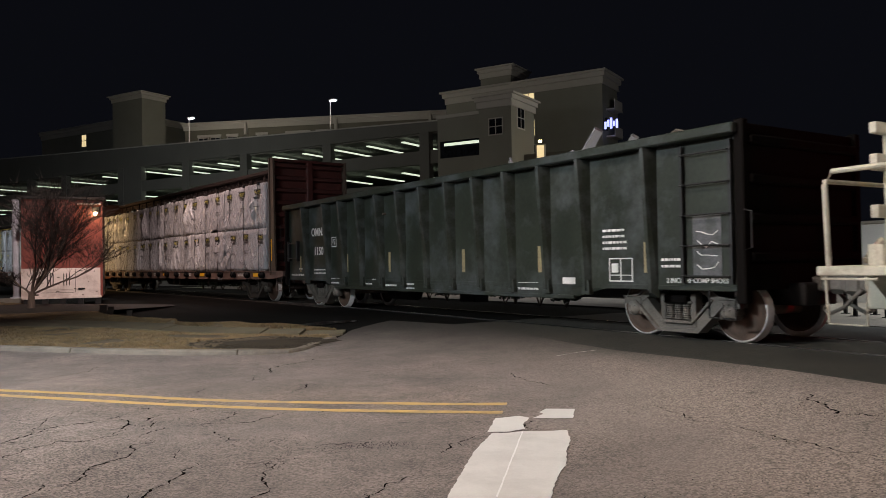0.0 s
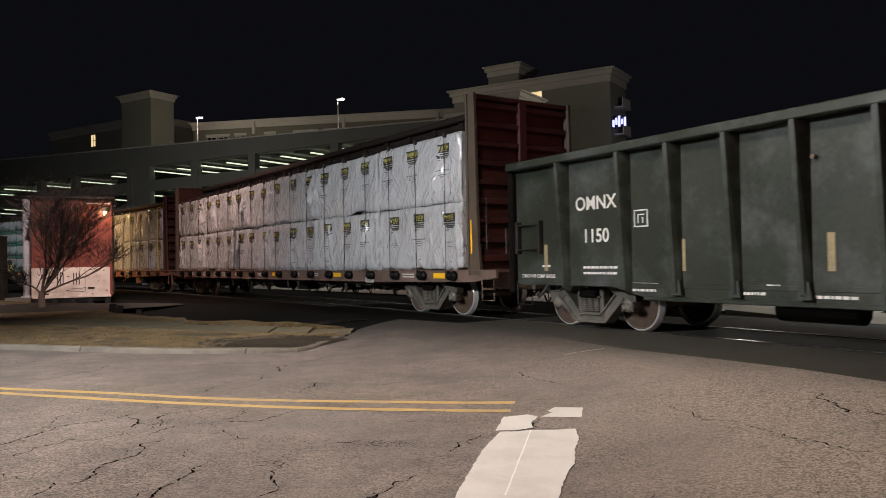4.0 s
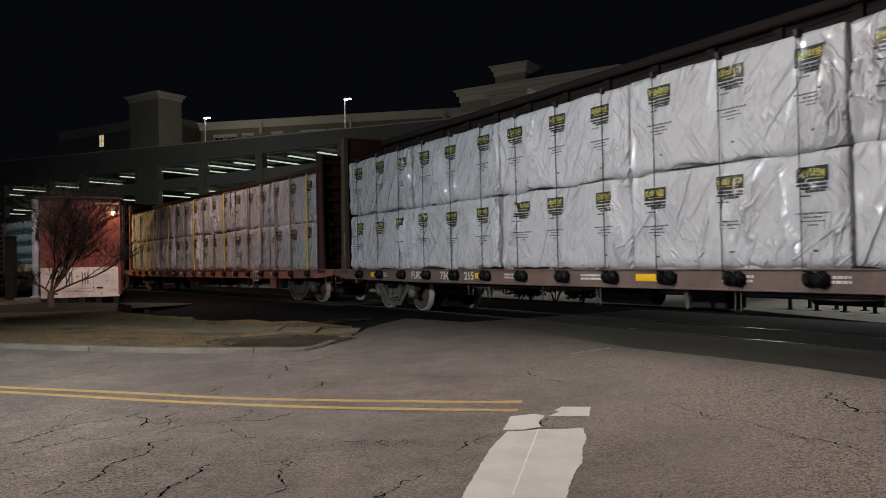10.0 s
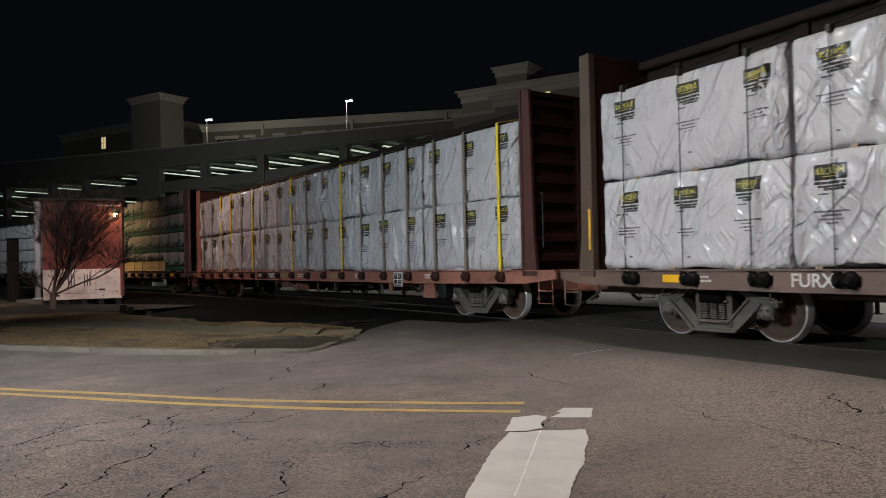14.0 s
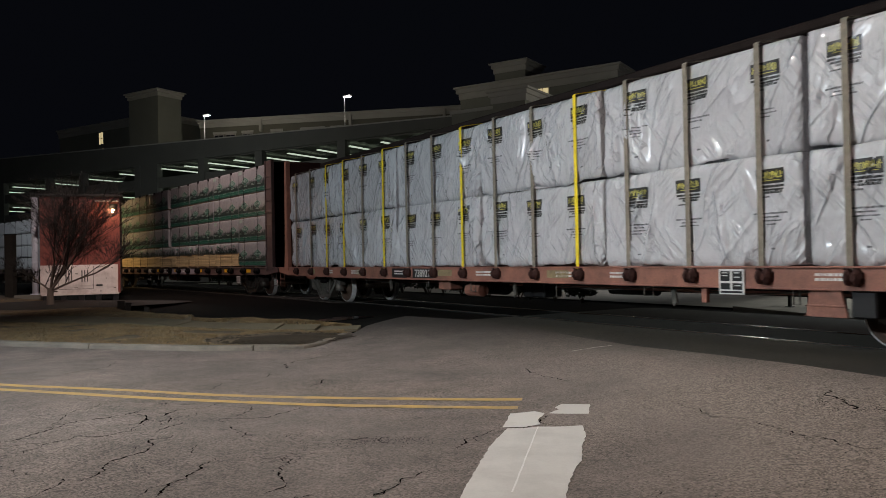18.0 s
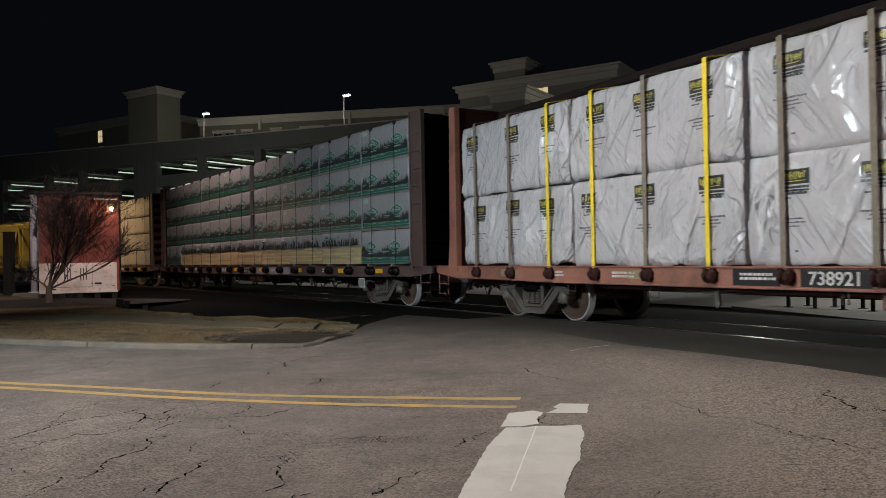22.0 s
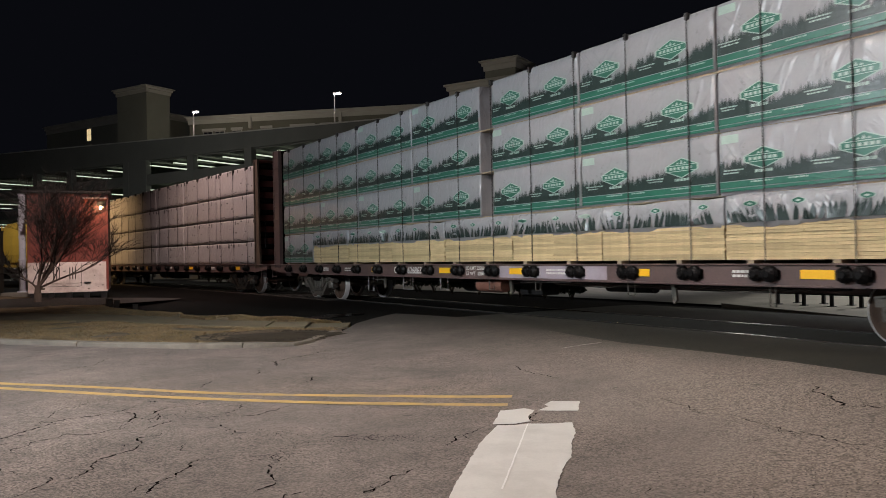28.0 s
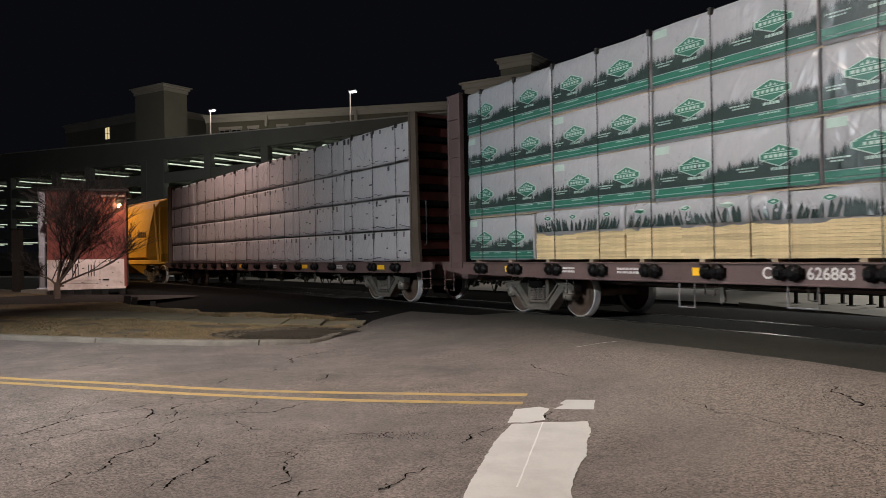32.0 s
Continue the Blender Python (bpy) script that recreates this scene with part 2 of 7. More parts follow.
    sp.inputs[1].default_value, sp.inputs[2].default_value = 0.05, 0.11
    sp.inputs[3].default_value, sp.inputs[4].default_value = 0.55, 1.0
    l.new(spot.outputs["Distance"], sp.inputs[0])
    chip = n.new("ShaderNodeVectorMath")
    chip.operation = "SCALE"
    l.new(old, chip.inputs[0])
    l.new(sp.outputs[0], chip.inputs["Scale"])
    old = chip.outputs[0]
    l.new(old, mul.inputs[6])
    l.new(sr.outputs[0], mul.inputs[7])
    warp = n.new("ShaderNodeTexNoise")
    warp.inputs["Scale"].default_value, warp.inputs["Detail"].default_value = 1.6, 6
    l.new(tc.outputs["Object"], warp.inputs["Vector"])
    vadd = n.new("ShaderNodeVectorMath")
    vadd.operation = "MULTIPLY_ADD"
    vadd.inputs[1].default_value = (0.9, 0.9, 0.0)
    l.new(warp.outputs["Color"], vadd.inputs[0])
    l.new(tc.outputs["Object"], vadd.inputs[2])
    cr = n.new("ShaderNodeTexVoronoi")
    cr.feature = "DISTANCE_TO_EDGE"
    cr.inputs["Scale"].default_value = 0.85
    l.new(vadd.outputs[0], cr.inputs["Vector"])
    line = n.new("ShaderNodeValToRGB")
    line.color_ramp.elements[0].position, line.color_ramp.elements[1].position = 0.0, 0.010
    line.color_ramp.elements[0].color, line.color_ramp.elements[1].color = (crackle, crackle, crackle, 1), (0, 0, 0, 1)
    l.new(cr.outputs["Distance"], line.inputs[0])
    where = n.new("ShaderNodeTexNoise")
    where.inputs["Scale"].default_value = 0.5
    l.new(tc.outputs["Object"], where.inputs["Vector"])
    wr = n.new("ShaderNodeValToRGB")
    wr.color_ramp.elements[0].position, wr.color_ramp.elements[1].position = 0.45, 0.6
    l.new(where.outputs[0], wr.inputs[0])
    amount = n.new("ShaderNodeMath")
    amount.operation = "MULTIPLY"
    l.new(line.outputs[0], amount.inputs[0])
    l.new(wr.outputs[0], amount.inputs[1])
    dark = n.new("ShaderNodeMix")
    dark.data_type = "RGBA"
    l.new(amount.outputs[0], dark.inputs[0])
    l.new(mul.outputs[2], dark.inputs[6])
    dark.inputs[7].default_value = (0.02, 0.018, 0.016, 1)
    l.new(dark.outputs[2], b.inputs["Base Color"])
    return m


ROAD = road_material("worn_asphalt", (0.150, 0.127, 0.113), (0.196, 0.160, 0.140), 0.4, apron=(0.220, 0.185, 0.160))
DARK = road_material("dark_asphalt", (0.021, 0.020, 0.014), (0.031, 0.029, 0.021), 0.2)
BALLAST = material("oily_ballast", (0.005, 0.0045, 0.004), 0.95, 0, 0.5, 6, 40, 0.8, spec=0.05)
EARTH = material("bare_earth", (0.105, 0.076, 0.043), 0.95, 0, 0.55, 3.5, 38, 0.9, dirt=(0.04, 0.035, 0.025))
STRAW = material("dry_grass", (0.235, 0.170, 0.088), 0.9, 0, 0.4, 3, 40, 0.2, random_tint=0.2)
MULCH = material("bark_mulch", (0.014, 0.011, 0.008), 0.95, 0, 0.5, 8, 50, 0.8)
SLAB = material("grimy_sidewalk_concrete", (0.13, 0.104, 0.06), 0.9, 0, 0.22, 1.1, 40, 0.3, dirt=(0.075, 0.066, 0.05), random_tint=0.08)
SLAB_PALE = material("scraped_stone", (0.36, 0.33, 0.29), 0.85, 0, 0.3, 6, 50, 0.2)
CONCRETE = material("old_concrete", (0.24, 0.215, 0.175), 0.85, 0, 0.18, 1.5, 40, 0.25, dirt=(0.11, 0.1, 0.085), random_tint=0.06)
KERB = material("kerb_concrete", (0.165, 0.142, 0.115), 0.85, 0, 0.3, 3, 45, 0.4, dirt=(0.05, 0.042, 0.034), random_tint=0.1)
WHITE_LINE = material("worn_white_paint", (0.62, 0.6, 0.56), 0.6, 0, 0.07, 3, 60, 0.2, dirt=(0.4, 0.38, 0.35), dirt_amount=0.4)
YELLOW_LINE = material("worn_yellow_paint", (0.50, 0.325, 0.105), 0.65, 0, 0.2, 5, 60, 0.3, dirt=(0.26, 0.20, 0.13), dirt_amount=0.7)
FRESH_LINE = material("bright_paint_ridge", (0.78, 0.77, 0.74), 0.6, 0, 0.05, 3, 60, 0.1)
CRACK = material("crack_shadow", (0.005, 0.0045, 0.004), 1.0, 0, 0.3, 10, 60, 0.0, spec=0.0)
RAIL = material("polished_rail", (0.40, 0.39, 0.37), 0.22, 0.92, 0.1, 3, 60, 0.05)
TIE = material("creosoted_timber", (0.03, 0.024, 0.018), 0.9, 0, 0.4, 4, 50, 0.5)
STEEL = material("worn_wheel_steel", (0.78, 0.76, 0.73), 0.32, 0.45, 0.2, 5, 50, 0.1)
WHEEL = material("rusty_wheel_plate", (0.085, 0.052, 0.035), 0.75, 0.2, 0.35, 6, 50, 0.3)
TRUCK = material("cast_steel_truck", (0.115, 0.104, 0.088), 0.6, 0.2, 0.4, 5, 50, 0.4, dirt=(0.05, 0.042, 0.034), dirt_amount=0.7)
BEARING = material("dusty_bearing_steel", (0.19, 0.17, 0.145), 0.5, 0.3, 0.3, 8, 50, 0.2)
AXLE = material("pale_rusty_axle", (0.30, 0.225, 0.165), 0.5, 0.1, 0.25, 6, 50, 0.15)
BLACK = material("black_steel", (0.014, 0.013, 0.013), 0.55, 0.3, 0.3, 6, 50, 0.3)
WINCH = material("oily_black_casting", (0.005, 0.0045, 0.0045), 0.45, 0.0, 0.3, 6, 50, 0.3, spec=0.12)
CABLE = material("greasy_wire_rope", (0.045, 0.042, 0.04), 0.5, 0.4, 0.3, 20, 90, 0.4)
BROWN = material("mineral_brown_paint", (0.150, 0.098, 0.078), 0.6, 0, 0.25, 1.5, 40, 0.2, dirt=(0.05, 0.032, 0.026), dirt_amount=0.7)
SALMON = material("faded_red_paint", (0.29, 0.125, 0.085), 0.65, 0, 0.28, 1.5, 40, 0.2, dirt=(0.10, 0.05, 0.038), dirt_amount=0.8)
PLUM = material("dark_brown_paint", (0.105, 0.066, 0.06), 0.6, 0, 0.25, 1.5, 40, 0.2, dirt=(0.05, 0.035, 0.03), dirt_amount=0.7)
GREEN = material("dark_green_paint", (0.017, 0.021, 0.0145), 0.5, 0, 0.45, 1.2, 14, 0.12, dirt=(0.062, 0.070, 0.070), dirt_amount=0.95, spec=0.3)
CREAM = material("cream_paint", (0.5, 0.46, 0.36), 0.6, 0, 0.2, 3, 40, 0.2, dirt=(0.16, 0.12, 0.08), dirt_amount=0.6)
TANK = material("white_tank_paint", (0.66, 0.65, 0.6), 0.45, 0, 0.1, 1, 30, 0.1, dirt=(0.3, 0.26, 0.2))
OCHRE = material("yellow_hopper_paint", (0.62, 0.34, 0.04), 0.55, 0, 0.15, 1, 30, 0.1, dirt=(0.25, 0.14, 0.04))
REFLECT = material("yellow_reflector", (0.85, 0.47, 0.02), 0.35, 0, 0.08, 5, 40, 0.0)
WHITE_INK = material("white_stencil", (0.62, 0.61, 0.58), 0.6, 0, 0.15, 6, 50, 0.0, dirt=(0.25, 0.23, 0.21), dirt_amount=0.5)
RUST_STREAK = material("rust_streak", (0.045, 0.034, 0.018), 0.85, 0, 0.5, 4, 30, 0.1, spec=0.2)
POST_BROWN = material("faded_brown_paint", (0.085, 0.062, 0.045), 0.55, 0, 0.3, 1.5, 40, 0.2, dirt=(0.04, 0.028, 0.02), dirt_amount=0.7)
POST_GREY = material("mauve_brown_paint", (0.100, 0.066, 0.062), 0.45, 0, 0.25, 1.5, 40, 0.2, dirt=(0.06, 0.04, 0.036), dirt_amount=0.7)
SALMON_SHADED = material("shaded_red_paint", (0.065, 0.022, 0.018), 0.65, 0, 0.3, 1.5, 40, 0.2, dirt=(0.05, 0.022, 0.017), dirt_amount=0.7)
# near-black: shade on ends, in gaps and behind frames sits in this colour
SHADE_STEEL = material("shaded_brown_steel", (0.006, 0.005, 0.0045), 0.9, 0, 0.35, 2, 40, 0.25, spec=0.04)
# part of the signal's red glow is put into this bulkhead paint
BULK_RED = material("red_lit_bulkhead_paint", (0.075, 0.018, 0.014), 0.65, 0, 0.3, 2, 40, 0.25, dirt=(0.03, 0.015, 0.012), dirt_amount=0.7)
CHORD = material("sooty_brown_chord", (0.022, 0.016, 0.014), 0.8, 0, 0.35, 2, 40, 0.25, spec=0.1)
DARK_RED = material("dark_red_steel", (0.032, 0.011, 0.008), 0.7, 0, 0.35, 2, 40, 0.25, spec=0.25)
MUD = material("damp_mud", (0.04, 0.031, 0.021), 0.8, 0, 0.4, 4, 50, 0.5, spec=0.2)
FILM = film_material("white_wrap", (0.515, 0.52, 0.535), 0.2, 1.0, 1.0)
FILM_DULL = film_material("dull_grey_wrap", (0.40, 0.385, 0.385), 0.42, 0.6)
FILM_PINE = film_material("printed_white_wrap", (0.31, 0.315, 0.325), 0.3, 0.35, 0.35)
INK = material("black_ink", (0.024, 0.024, 0.024), 0.3, 0, 0.2, 5, 16, 0.5)
GREY_INK = material("faded_grey_ink", (0.07, 0.07, 0.073), 0.3, 0, 0.3, 5, 16, 0.5)
GOLD = material("yellow_ink", (0.48, 0.44, 0.10), 0.3, 0, 0.3, 5, 16, 0.5)
PINE_INK = material("dark_green_ink", (0.022, 0.038, 0.034), 0.32, 0, 0.2, 4, 16, 0.35)
TEAL_INK = material("teal_ink", (0.024, 0.135, 0.092), 0.32, 0, 0.18, 4, 16, 0.35)
PALE_INK = material("pale_green_ink", (0.34, 0.46, 0.40), 0.4, 0, 0.12, 4, 50, 0.0)
LUMBER = material("sawn_pine", (0.50, 0.395, 0.215), 0.75, 0, 0.28, 3, 40, 0.3, random_tint=0.2)
GREY_WOOD = material("weathered_dunnage", (0.30, 0.24, 0.16), 0.8, 0, 0.3, 4, 40, 0.3)
WEBBING = material("grey_webbing", (0.20, 0.175, 0.135), 0.85, 0, 0.3, 12, 80, 0.4)
YELLOW_WEB = material("yellow_webbing", (0.78, 0.60, 0.02), 0.7, 0, 0.12, 12, 80, 0.3)
GREY_STEEL = material("grey_painted_steel", (0.26, 0.25, 0.25), 0.6, 0, 0.15, 2, 40, 0.15, dirt=(0.14, 0.12, 0.11))
SCRAP = material("rusty_scrap", (0.13, 0.10, 0.08), 0.7, 0.5, 0.5, 5, 40, 0.4)
STUCCO = material("grey_green_stucco", (0.26, 0.265, 0.225), 0.9, 0, 0.1, 0.5, 20, 0.2)
STUCCO_DARK = material("drab_stucco", (0.17, 0.165, 0.13), 0.9, 0, 0.12, 0.5, 20, 0.2)
TRIM = material("pale_trim", (0.5, 0.49, 0.45), 0.8, 0, 0.08, 0.6, 20, 0.1)
PRECAST = material("precast_concrete", (0.16, 0.165, 0.145), 0.9, 0, 0.12, 0.4, 15, 0.2, dirt=(0.13, 0.13, 0.115))
GLASS_DARK = material("dark_window", (0.012, 0.014, 0.018), 0.12, 0, 0.2, 2, 20, 0.0)
SILVER_PAINT = material("silver_mast_paint", (0.74, 0.73, 0.79), 0.35, 0.0, 0.15, 4, 40, 0.1)
RED_WALL = material("red_siding", (0.20, 0.050, 0.036), 0.42, 0, 0.18, 1.5, 30, 0.12, dirt=(0.16, 0.05, 0.035), dirt_amount=0.5)
WHITE_WALL = material("white_painted_panel", (0.68, 0.60, 0.55), 0.4, 0, 0.15, 2, 30, 0.1, dirt=(0.30, 0.21, 0.17), dirt_amount=0.65)
GALV = material("galvanised_steel", (0.55, 0.54, 0.55), 0.35, 0.8, 0.15, 4, 40, 0.1)
TWIG = material("fine_brown_twig", (0.016, 0.011, 0.008), 0.85, 0, 0.3, 8, 60, 0.0)
BARK = material("smooth_grey_bark", (0.10, 0.072, 0.055), 0.85, 0, 0.3, 8, 60, 0.4)
LEAF = material("dark_shrub_leaf", (0.035, 0.05, 0.025), 0.6, 0, 0.4, 8, 60, 0.1)
WATER = material("puddle_water", (0.01, 0.01, 0.011), 0.06, 0, 0.1, 4, 20, 0.03)
OLD_TAPE = material("dirty_reflective_tape", (0.26, 0.21, 0.11), 0.6, 0, 0.3, 6, 40, 0.0, dirt=(0.10, 0.08, 0.05), dirt_amount=0.7)
LAVENDER = material("pale_weathered_patch", (0.33, 0.29, 0.33), 0.6, 0, 0.15, 2, 40, 0.05, dirt=(0.20, 0.15, 0.15), dirt_amount=0.6)
CHALK = material("faint_sprayed_paint", (0.075, 0.078, 0.08), 0.7, 0, 0.5, 5, 40, 0.0, dirt=(0.03, 0.033, 0.03), dirt_amount=0.9)
TUBE = glow("fluorescent_tube", (0.86, 1.0, 0.76), 0.8)
WARM_GLASS = glow("lit_window", (1.0, 0.80, 0.42), 0.8)
WARM_BULB = glow("warm_lamp_lens", (1.0, 0.66, 0.32), 18)
COOL_BULB = glow("cool_lamp_lens", (0.86, 0.93, 1.0), 14)
BLUE_SIGN = glow("blue_sign_light", (0.35, 0.40, 1.0), 2.0)

# ---- mesh helpers ----


class Shape:
    """Collects vertices and faces, with a material slot for each face."""

    def __init__(self):
        self.v, self.f, self.m = [], [], []

    def add(self, verts, faces, slot=0):
        k = len(self.v)
        self.v += [tuple(p) for p in verts]
        self.f += [tuple(k + i for i in f) for f in faces]
        self.m += [slot] * len(faces)
        return self

    def box(self, x0, x1, y0, y1, z0, z1, c=0.0, slot=0):
        if c <= 0:
            v = [(x, y, z) for x in (x0, x1) for y in (y0, y1) for z in (z0, z1)]
            return self.add(v, [(0, 1, 3, 2), (4, 6, 7, 5), (0, 4, 5, 1), (2, 3, 7, 6), (0, 2, 6, 4), (1, 5, 7, 3)], slot)
        v, at = [], {}
        for i, x in enumerate((x0, x1)):
            for j, y in enumerate((y0, y1)):
                for k, z in enumerate((z0, z1)):
                    sx, sy, sz = c * (1 - 2 * i), c * (1 - 2 * j), c * (1 - 2 * k)
                    for a, p in enumerate(((x, y + sy, z + sz), (x + sx, y, z + sz), (x + sx, y + sy, z))):
                        at[i, j, k, a] = len(v)
                        v.append(p)
        f = []
        for i in (0, 1):
            f.append([at[i, j, k, 0] for j, k in ((0, 0), (0, 1), (1, 1), (1, 0))])
            f.append([at[j, i, k, 1] for j, k in ((0, 0), (0, 1), (1, 1), (1, 0))])
            f.append([at[j, k, i, 2] for j, k in ((0, 0), (0, 1), (1, 1), (1, 0))])
            for j in (0, 1):
                f.append([at[i, j, 0, 0], at[i, j, 1, 0], at[i, j, 1, 1], at[i, j, 0, 1]])
                f.append([at[i, 0, j, 0], at[i, 1, j, 0], at[i, 1, j, 2], at[i, 0, j, 2]])
                f.append([at[0, i, j, 1], at[1, i, j, 1], at[1, i, j, 2], at[0, i, j, 2]])
                for k in (0, 1):
                    f.append([at[i, j, k, 0], at[i, j, k, 1], at[i, j, k, 2]])
        return self.add(v, f, slot)

    def tube(self, path, r, n=8, slot=0, caps=True, r_end=None):
        """A round bar along a list of points, tapering to r_end."""
        pts = [Vector(p) for p in path]
        v, f = [], []
        for i, p in enumerate(pts):
            d = (pts[min(i + 1, len(pts) - 1)] - pts[max(i - 1, 0)]).normalized()
            side = d.cross(Vector((0, 0, 1)) if abs(d.z) < 0.9 else Vector((1, 0, 0))).normalized()
            up = side.cross(d)
            q = r if r_end is None else r + (r_end - r) * i / (len(pts) - 1)
            v += [p + side * (q * math.cos(2 * math.pi * k / n)) + up * (q * math.sin(2 * math.pi * k / n)) for k in range(n)]
        for i in range(len(pts) - 1):
            f += [(i * n + k, i * n + (k + 1) % n, (i + 1) * n + (k + 1) % n, (i + 1) * n + k) for k in range(n)]
        if caps:
            f += [tuple(range(n))[::-1], tuple((len(pts) - 1) * n + k for k in range(n))]
        return self.add(v, f, slot)

    def extrude(self, outline, y0, y1, slot=0):
        """An outline in x and z, given thickness from y0 to y1."""
        n = len(outline)
        v = [(x, y, z) for y in (y0, y1) for x, z in outline]
        f = [tuple(range(n)), tuple(range(2 * n - 1, n - 1, -1))]
        f += [(i, i + n, (i + 1) % n + n, (i + 1) % n) for i in range(n)]
        return self.add(v, f, slot)

    def lathe(self, profile, n=24, slot=0):
        """A profile of (radius, y) turned about the y axis."""
        v = [(r * math.cos(2 * math.pi * k / n), y, r * math.sin(2 * math.pi * k / n)) for r, y in profile for k in range(n)]
        f = [(i * n + k, i * n + (k + 1) % n, (i + 1) * n + (k + 1) % n, (i + 1) * n + k) for i in range(len(profile) - 1) for k in range(n)]
        return self.add(v, f, slot)

    def mesh(self, name, *mats, smooth=False):
        me = bpy.data.meshes.new(name)
        me.from_pydata(self.v, [], self.f)
        for m in mats:
            me.materials.append(m)
        me.polygons.foreach_set("material_index", self.m)
        if smooth:
            me.polygons.foreach_set("use_smooth", [True] * len(self.f))
        bm = bmesh.new()
        bm.from_mesh(me)
        bmesh.ops.recalc_face_normals(bm, faces=bm.faces)
        bm.to_mesh(me)
        bm.free()
        me.update()
        return me


def part(name, mesh, parent, m=None, label=""):
    ob = new(name, mesh)
    ob.parent = parent
    if m is not None:
        ob.matrix_basis = m
    return tagged(ob, label)


def thing(name, label, category, m=None, group="", kind="", mesh=None):
    ob = new(name, mesh)
    if m is not None:
        ob.matrix_basis = m
    return tagged(ob, label, category, group, kind)


MESHES = {}


def shared(key, make):
    if key not in MESHES:
        MESHES[key] = make()
    return MESHES[key]


def lettering(text, size, mat):
    curve = bpy.data.curves.new("lettering", "FONT")
    curve.body, curve.size, curve.align_x, curve.extrude = text, size, "CENTER", 0.002
    curve.offset = size * 0.016
    ob = bpy.data.objects.new("lettering", curve)
    scene.collection.objects.link(ob)
    me = bpy.data.meshes.new_from_object(ob.evaluated_get(bpy.context.evaluated_depsgraph_get()))
    bpy.data.objects.remove(ob)
    me.materials.clear()
    me.materials.append(mat)
    return me


# ---- the track: a curve that tightens away from the road ----
X0, Y0, A0, K1, K2 = -0.0648, 20.306, 0.5711, -0.00296, 0.0001
STEP = 0.25


def heading(s):
    s = max(-62.0, min(28.0, s))
    return A0 + K1 * s + K2 * s * s / 2


def lay_track(s0=-170.0, s1=90.0):
    fwd, back = [(0.0, X0, Y0)], [(0.0, X0, Y0)]
    for line, sign, end in ((fwd, 1, s1), (back, -1, s0)):
        s, x, y = line[0]
        while s * sign < end * sign:
            a = heading(s + sign * STEP / 2)
            s, x, y = s + sign * STEP, x + sign * STEP * math.sin(a), y - sign * STEP * math.cos(a)
            line.append((s, x, y))
    return np.array(back[:0:-1] + fwd)


LINE = lay_track()


def on_track(s):
    return Vector((np.interp(s, LINE[:, 0], LINE[:, 1]), np.interp(s, LINE[:, 0], LINE[:, 2]), 0.0))


def beside(s, d, z=0.0):
    """A point d metres from the centre line, towards the road where d is positive."""
    a, p = heading(s), on_track(s)
    return Vector((p.x - math.cos(a) * d, p.y - math.sin(a) * d, z))


COARSE = LINE[::4]


def ground_z(x, y):
    q = math.sqrt(((COARSE[:, 1] - x) ** 2 + (COARSE[:, 2] - y) ** 2).min())
    u = min(1.0, max(0.0, (q - 2.4) / 4.1))
    return -0.2 * u * u * (3 - 2 * u)


# ---- ground, road and verge ----


def spaced(lo, hi, step, far):
    mid = list(np.arange(lo, hi + step / 2, step))
    out = [16.0, 60.0, 200.0, far]
    return [lo - o for o in out[::-1]] + mid + [hi + o for o in out]


def build_ground():
    xs, ys = spaced(-48, 32, 0.8, 1500), spaced(-20, 72, 0.8, 1500)
    sh = Shape()
    sh.v = [(x, y, ground_z(x, y) - 0.025) for y in ys for x in xs]
    n = len(xs)
    sh.f = [(j * n + i, j * n + i + 1, (j + 1) * n + i + 1, (j + 1) * n + i) for j in range(len(ys) - 1) for i in range(n - 1)]
    sh.m = [0] * len(sh.f)
    thing("ground", "dark oily ground of ballast and old asphalt", "ground", kind="structure", mesh=sh.mesh("ground", BALLAST, smooth=True))


def sheet(near, far, rows, lift, power=1.0):
    """A surface between two lines of points that lies on the ground."""
    sh = Shape()
    n = len(near)
    for j in range(rows + 1):
        w = (j / rows) ** power
        for (x0, y0), (x1, y1) in zip(near, far):
            x, y = x0 + (x1 - x0) * w, y0 + (y1 - y0) * w
            up = lift(x, y, w) if callable(lift) else lift
            sh.v.append((x, y, ground_z(x, y) + up))
    sh.f = [(j * n + i, j * n + i + 1, (j + 1) * n + i + 1, (j + 1) * n + i) for j in range(rows) for i in range(n - 1)]
    sh.m = [0] * len(sh.f)
    return sh


def resample(pts, step):
    out = []
    for (x0, y0), (x1, y1) in zip(pts, pts[1:]):
        k = max(1, int(math.hypot(x1 - x0, y1 - y0) / step))
        out += [(x0 + (x1 - x0) * i / k, y0 + (y1 - y0) * i / k) for i in range(k)]
    return out + [pts[-1]]


KERB_LINE = [(-70.0, 41.0), (-40.0, 27.9), (-20.0, 19.2), (-12.0, 15.75), (-7.8, 13.98), (-5.4, 13.08), (-4.1, 12.7), (-2.9, 12.6), (-2.35, 12.68), (-2.12, 13.0), (-1.98, 13.6), (-1.75, 14.4)]


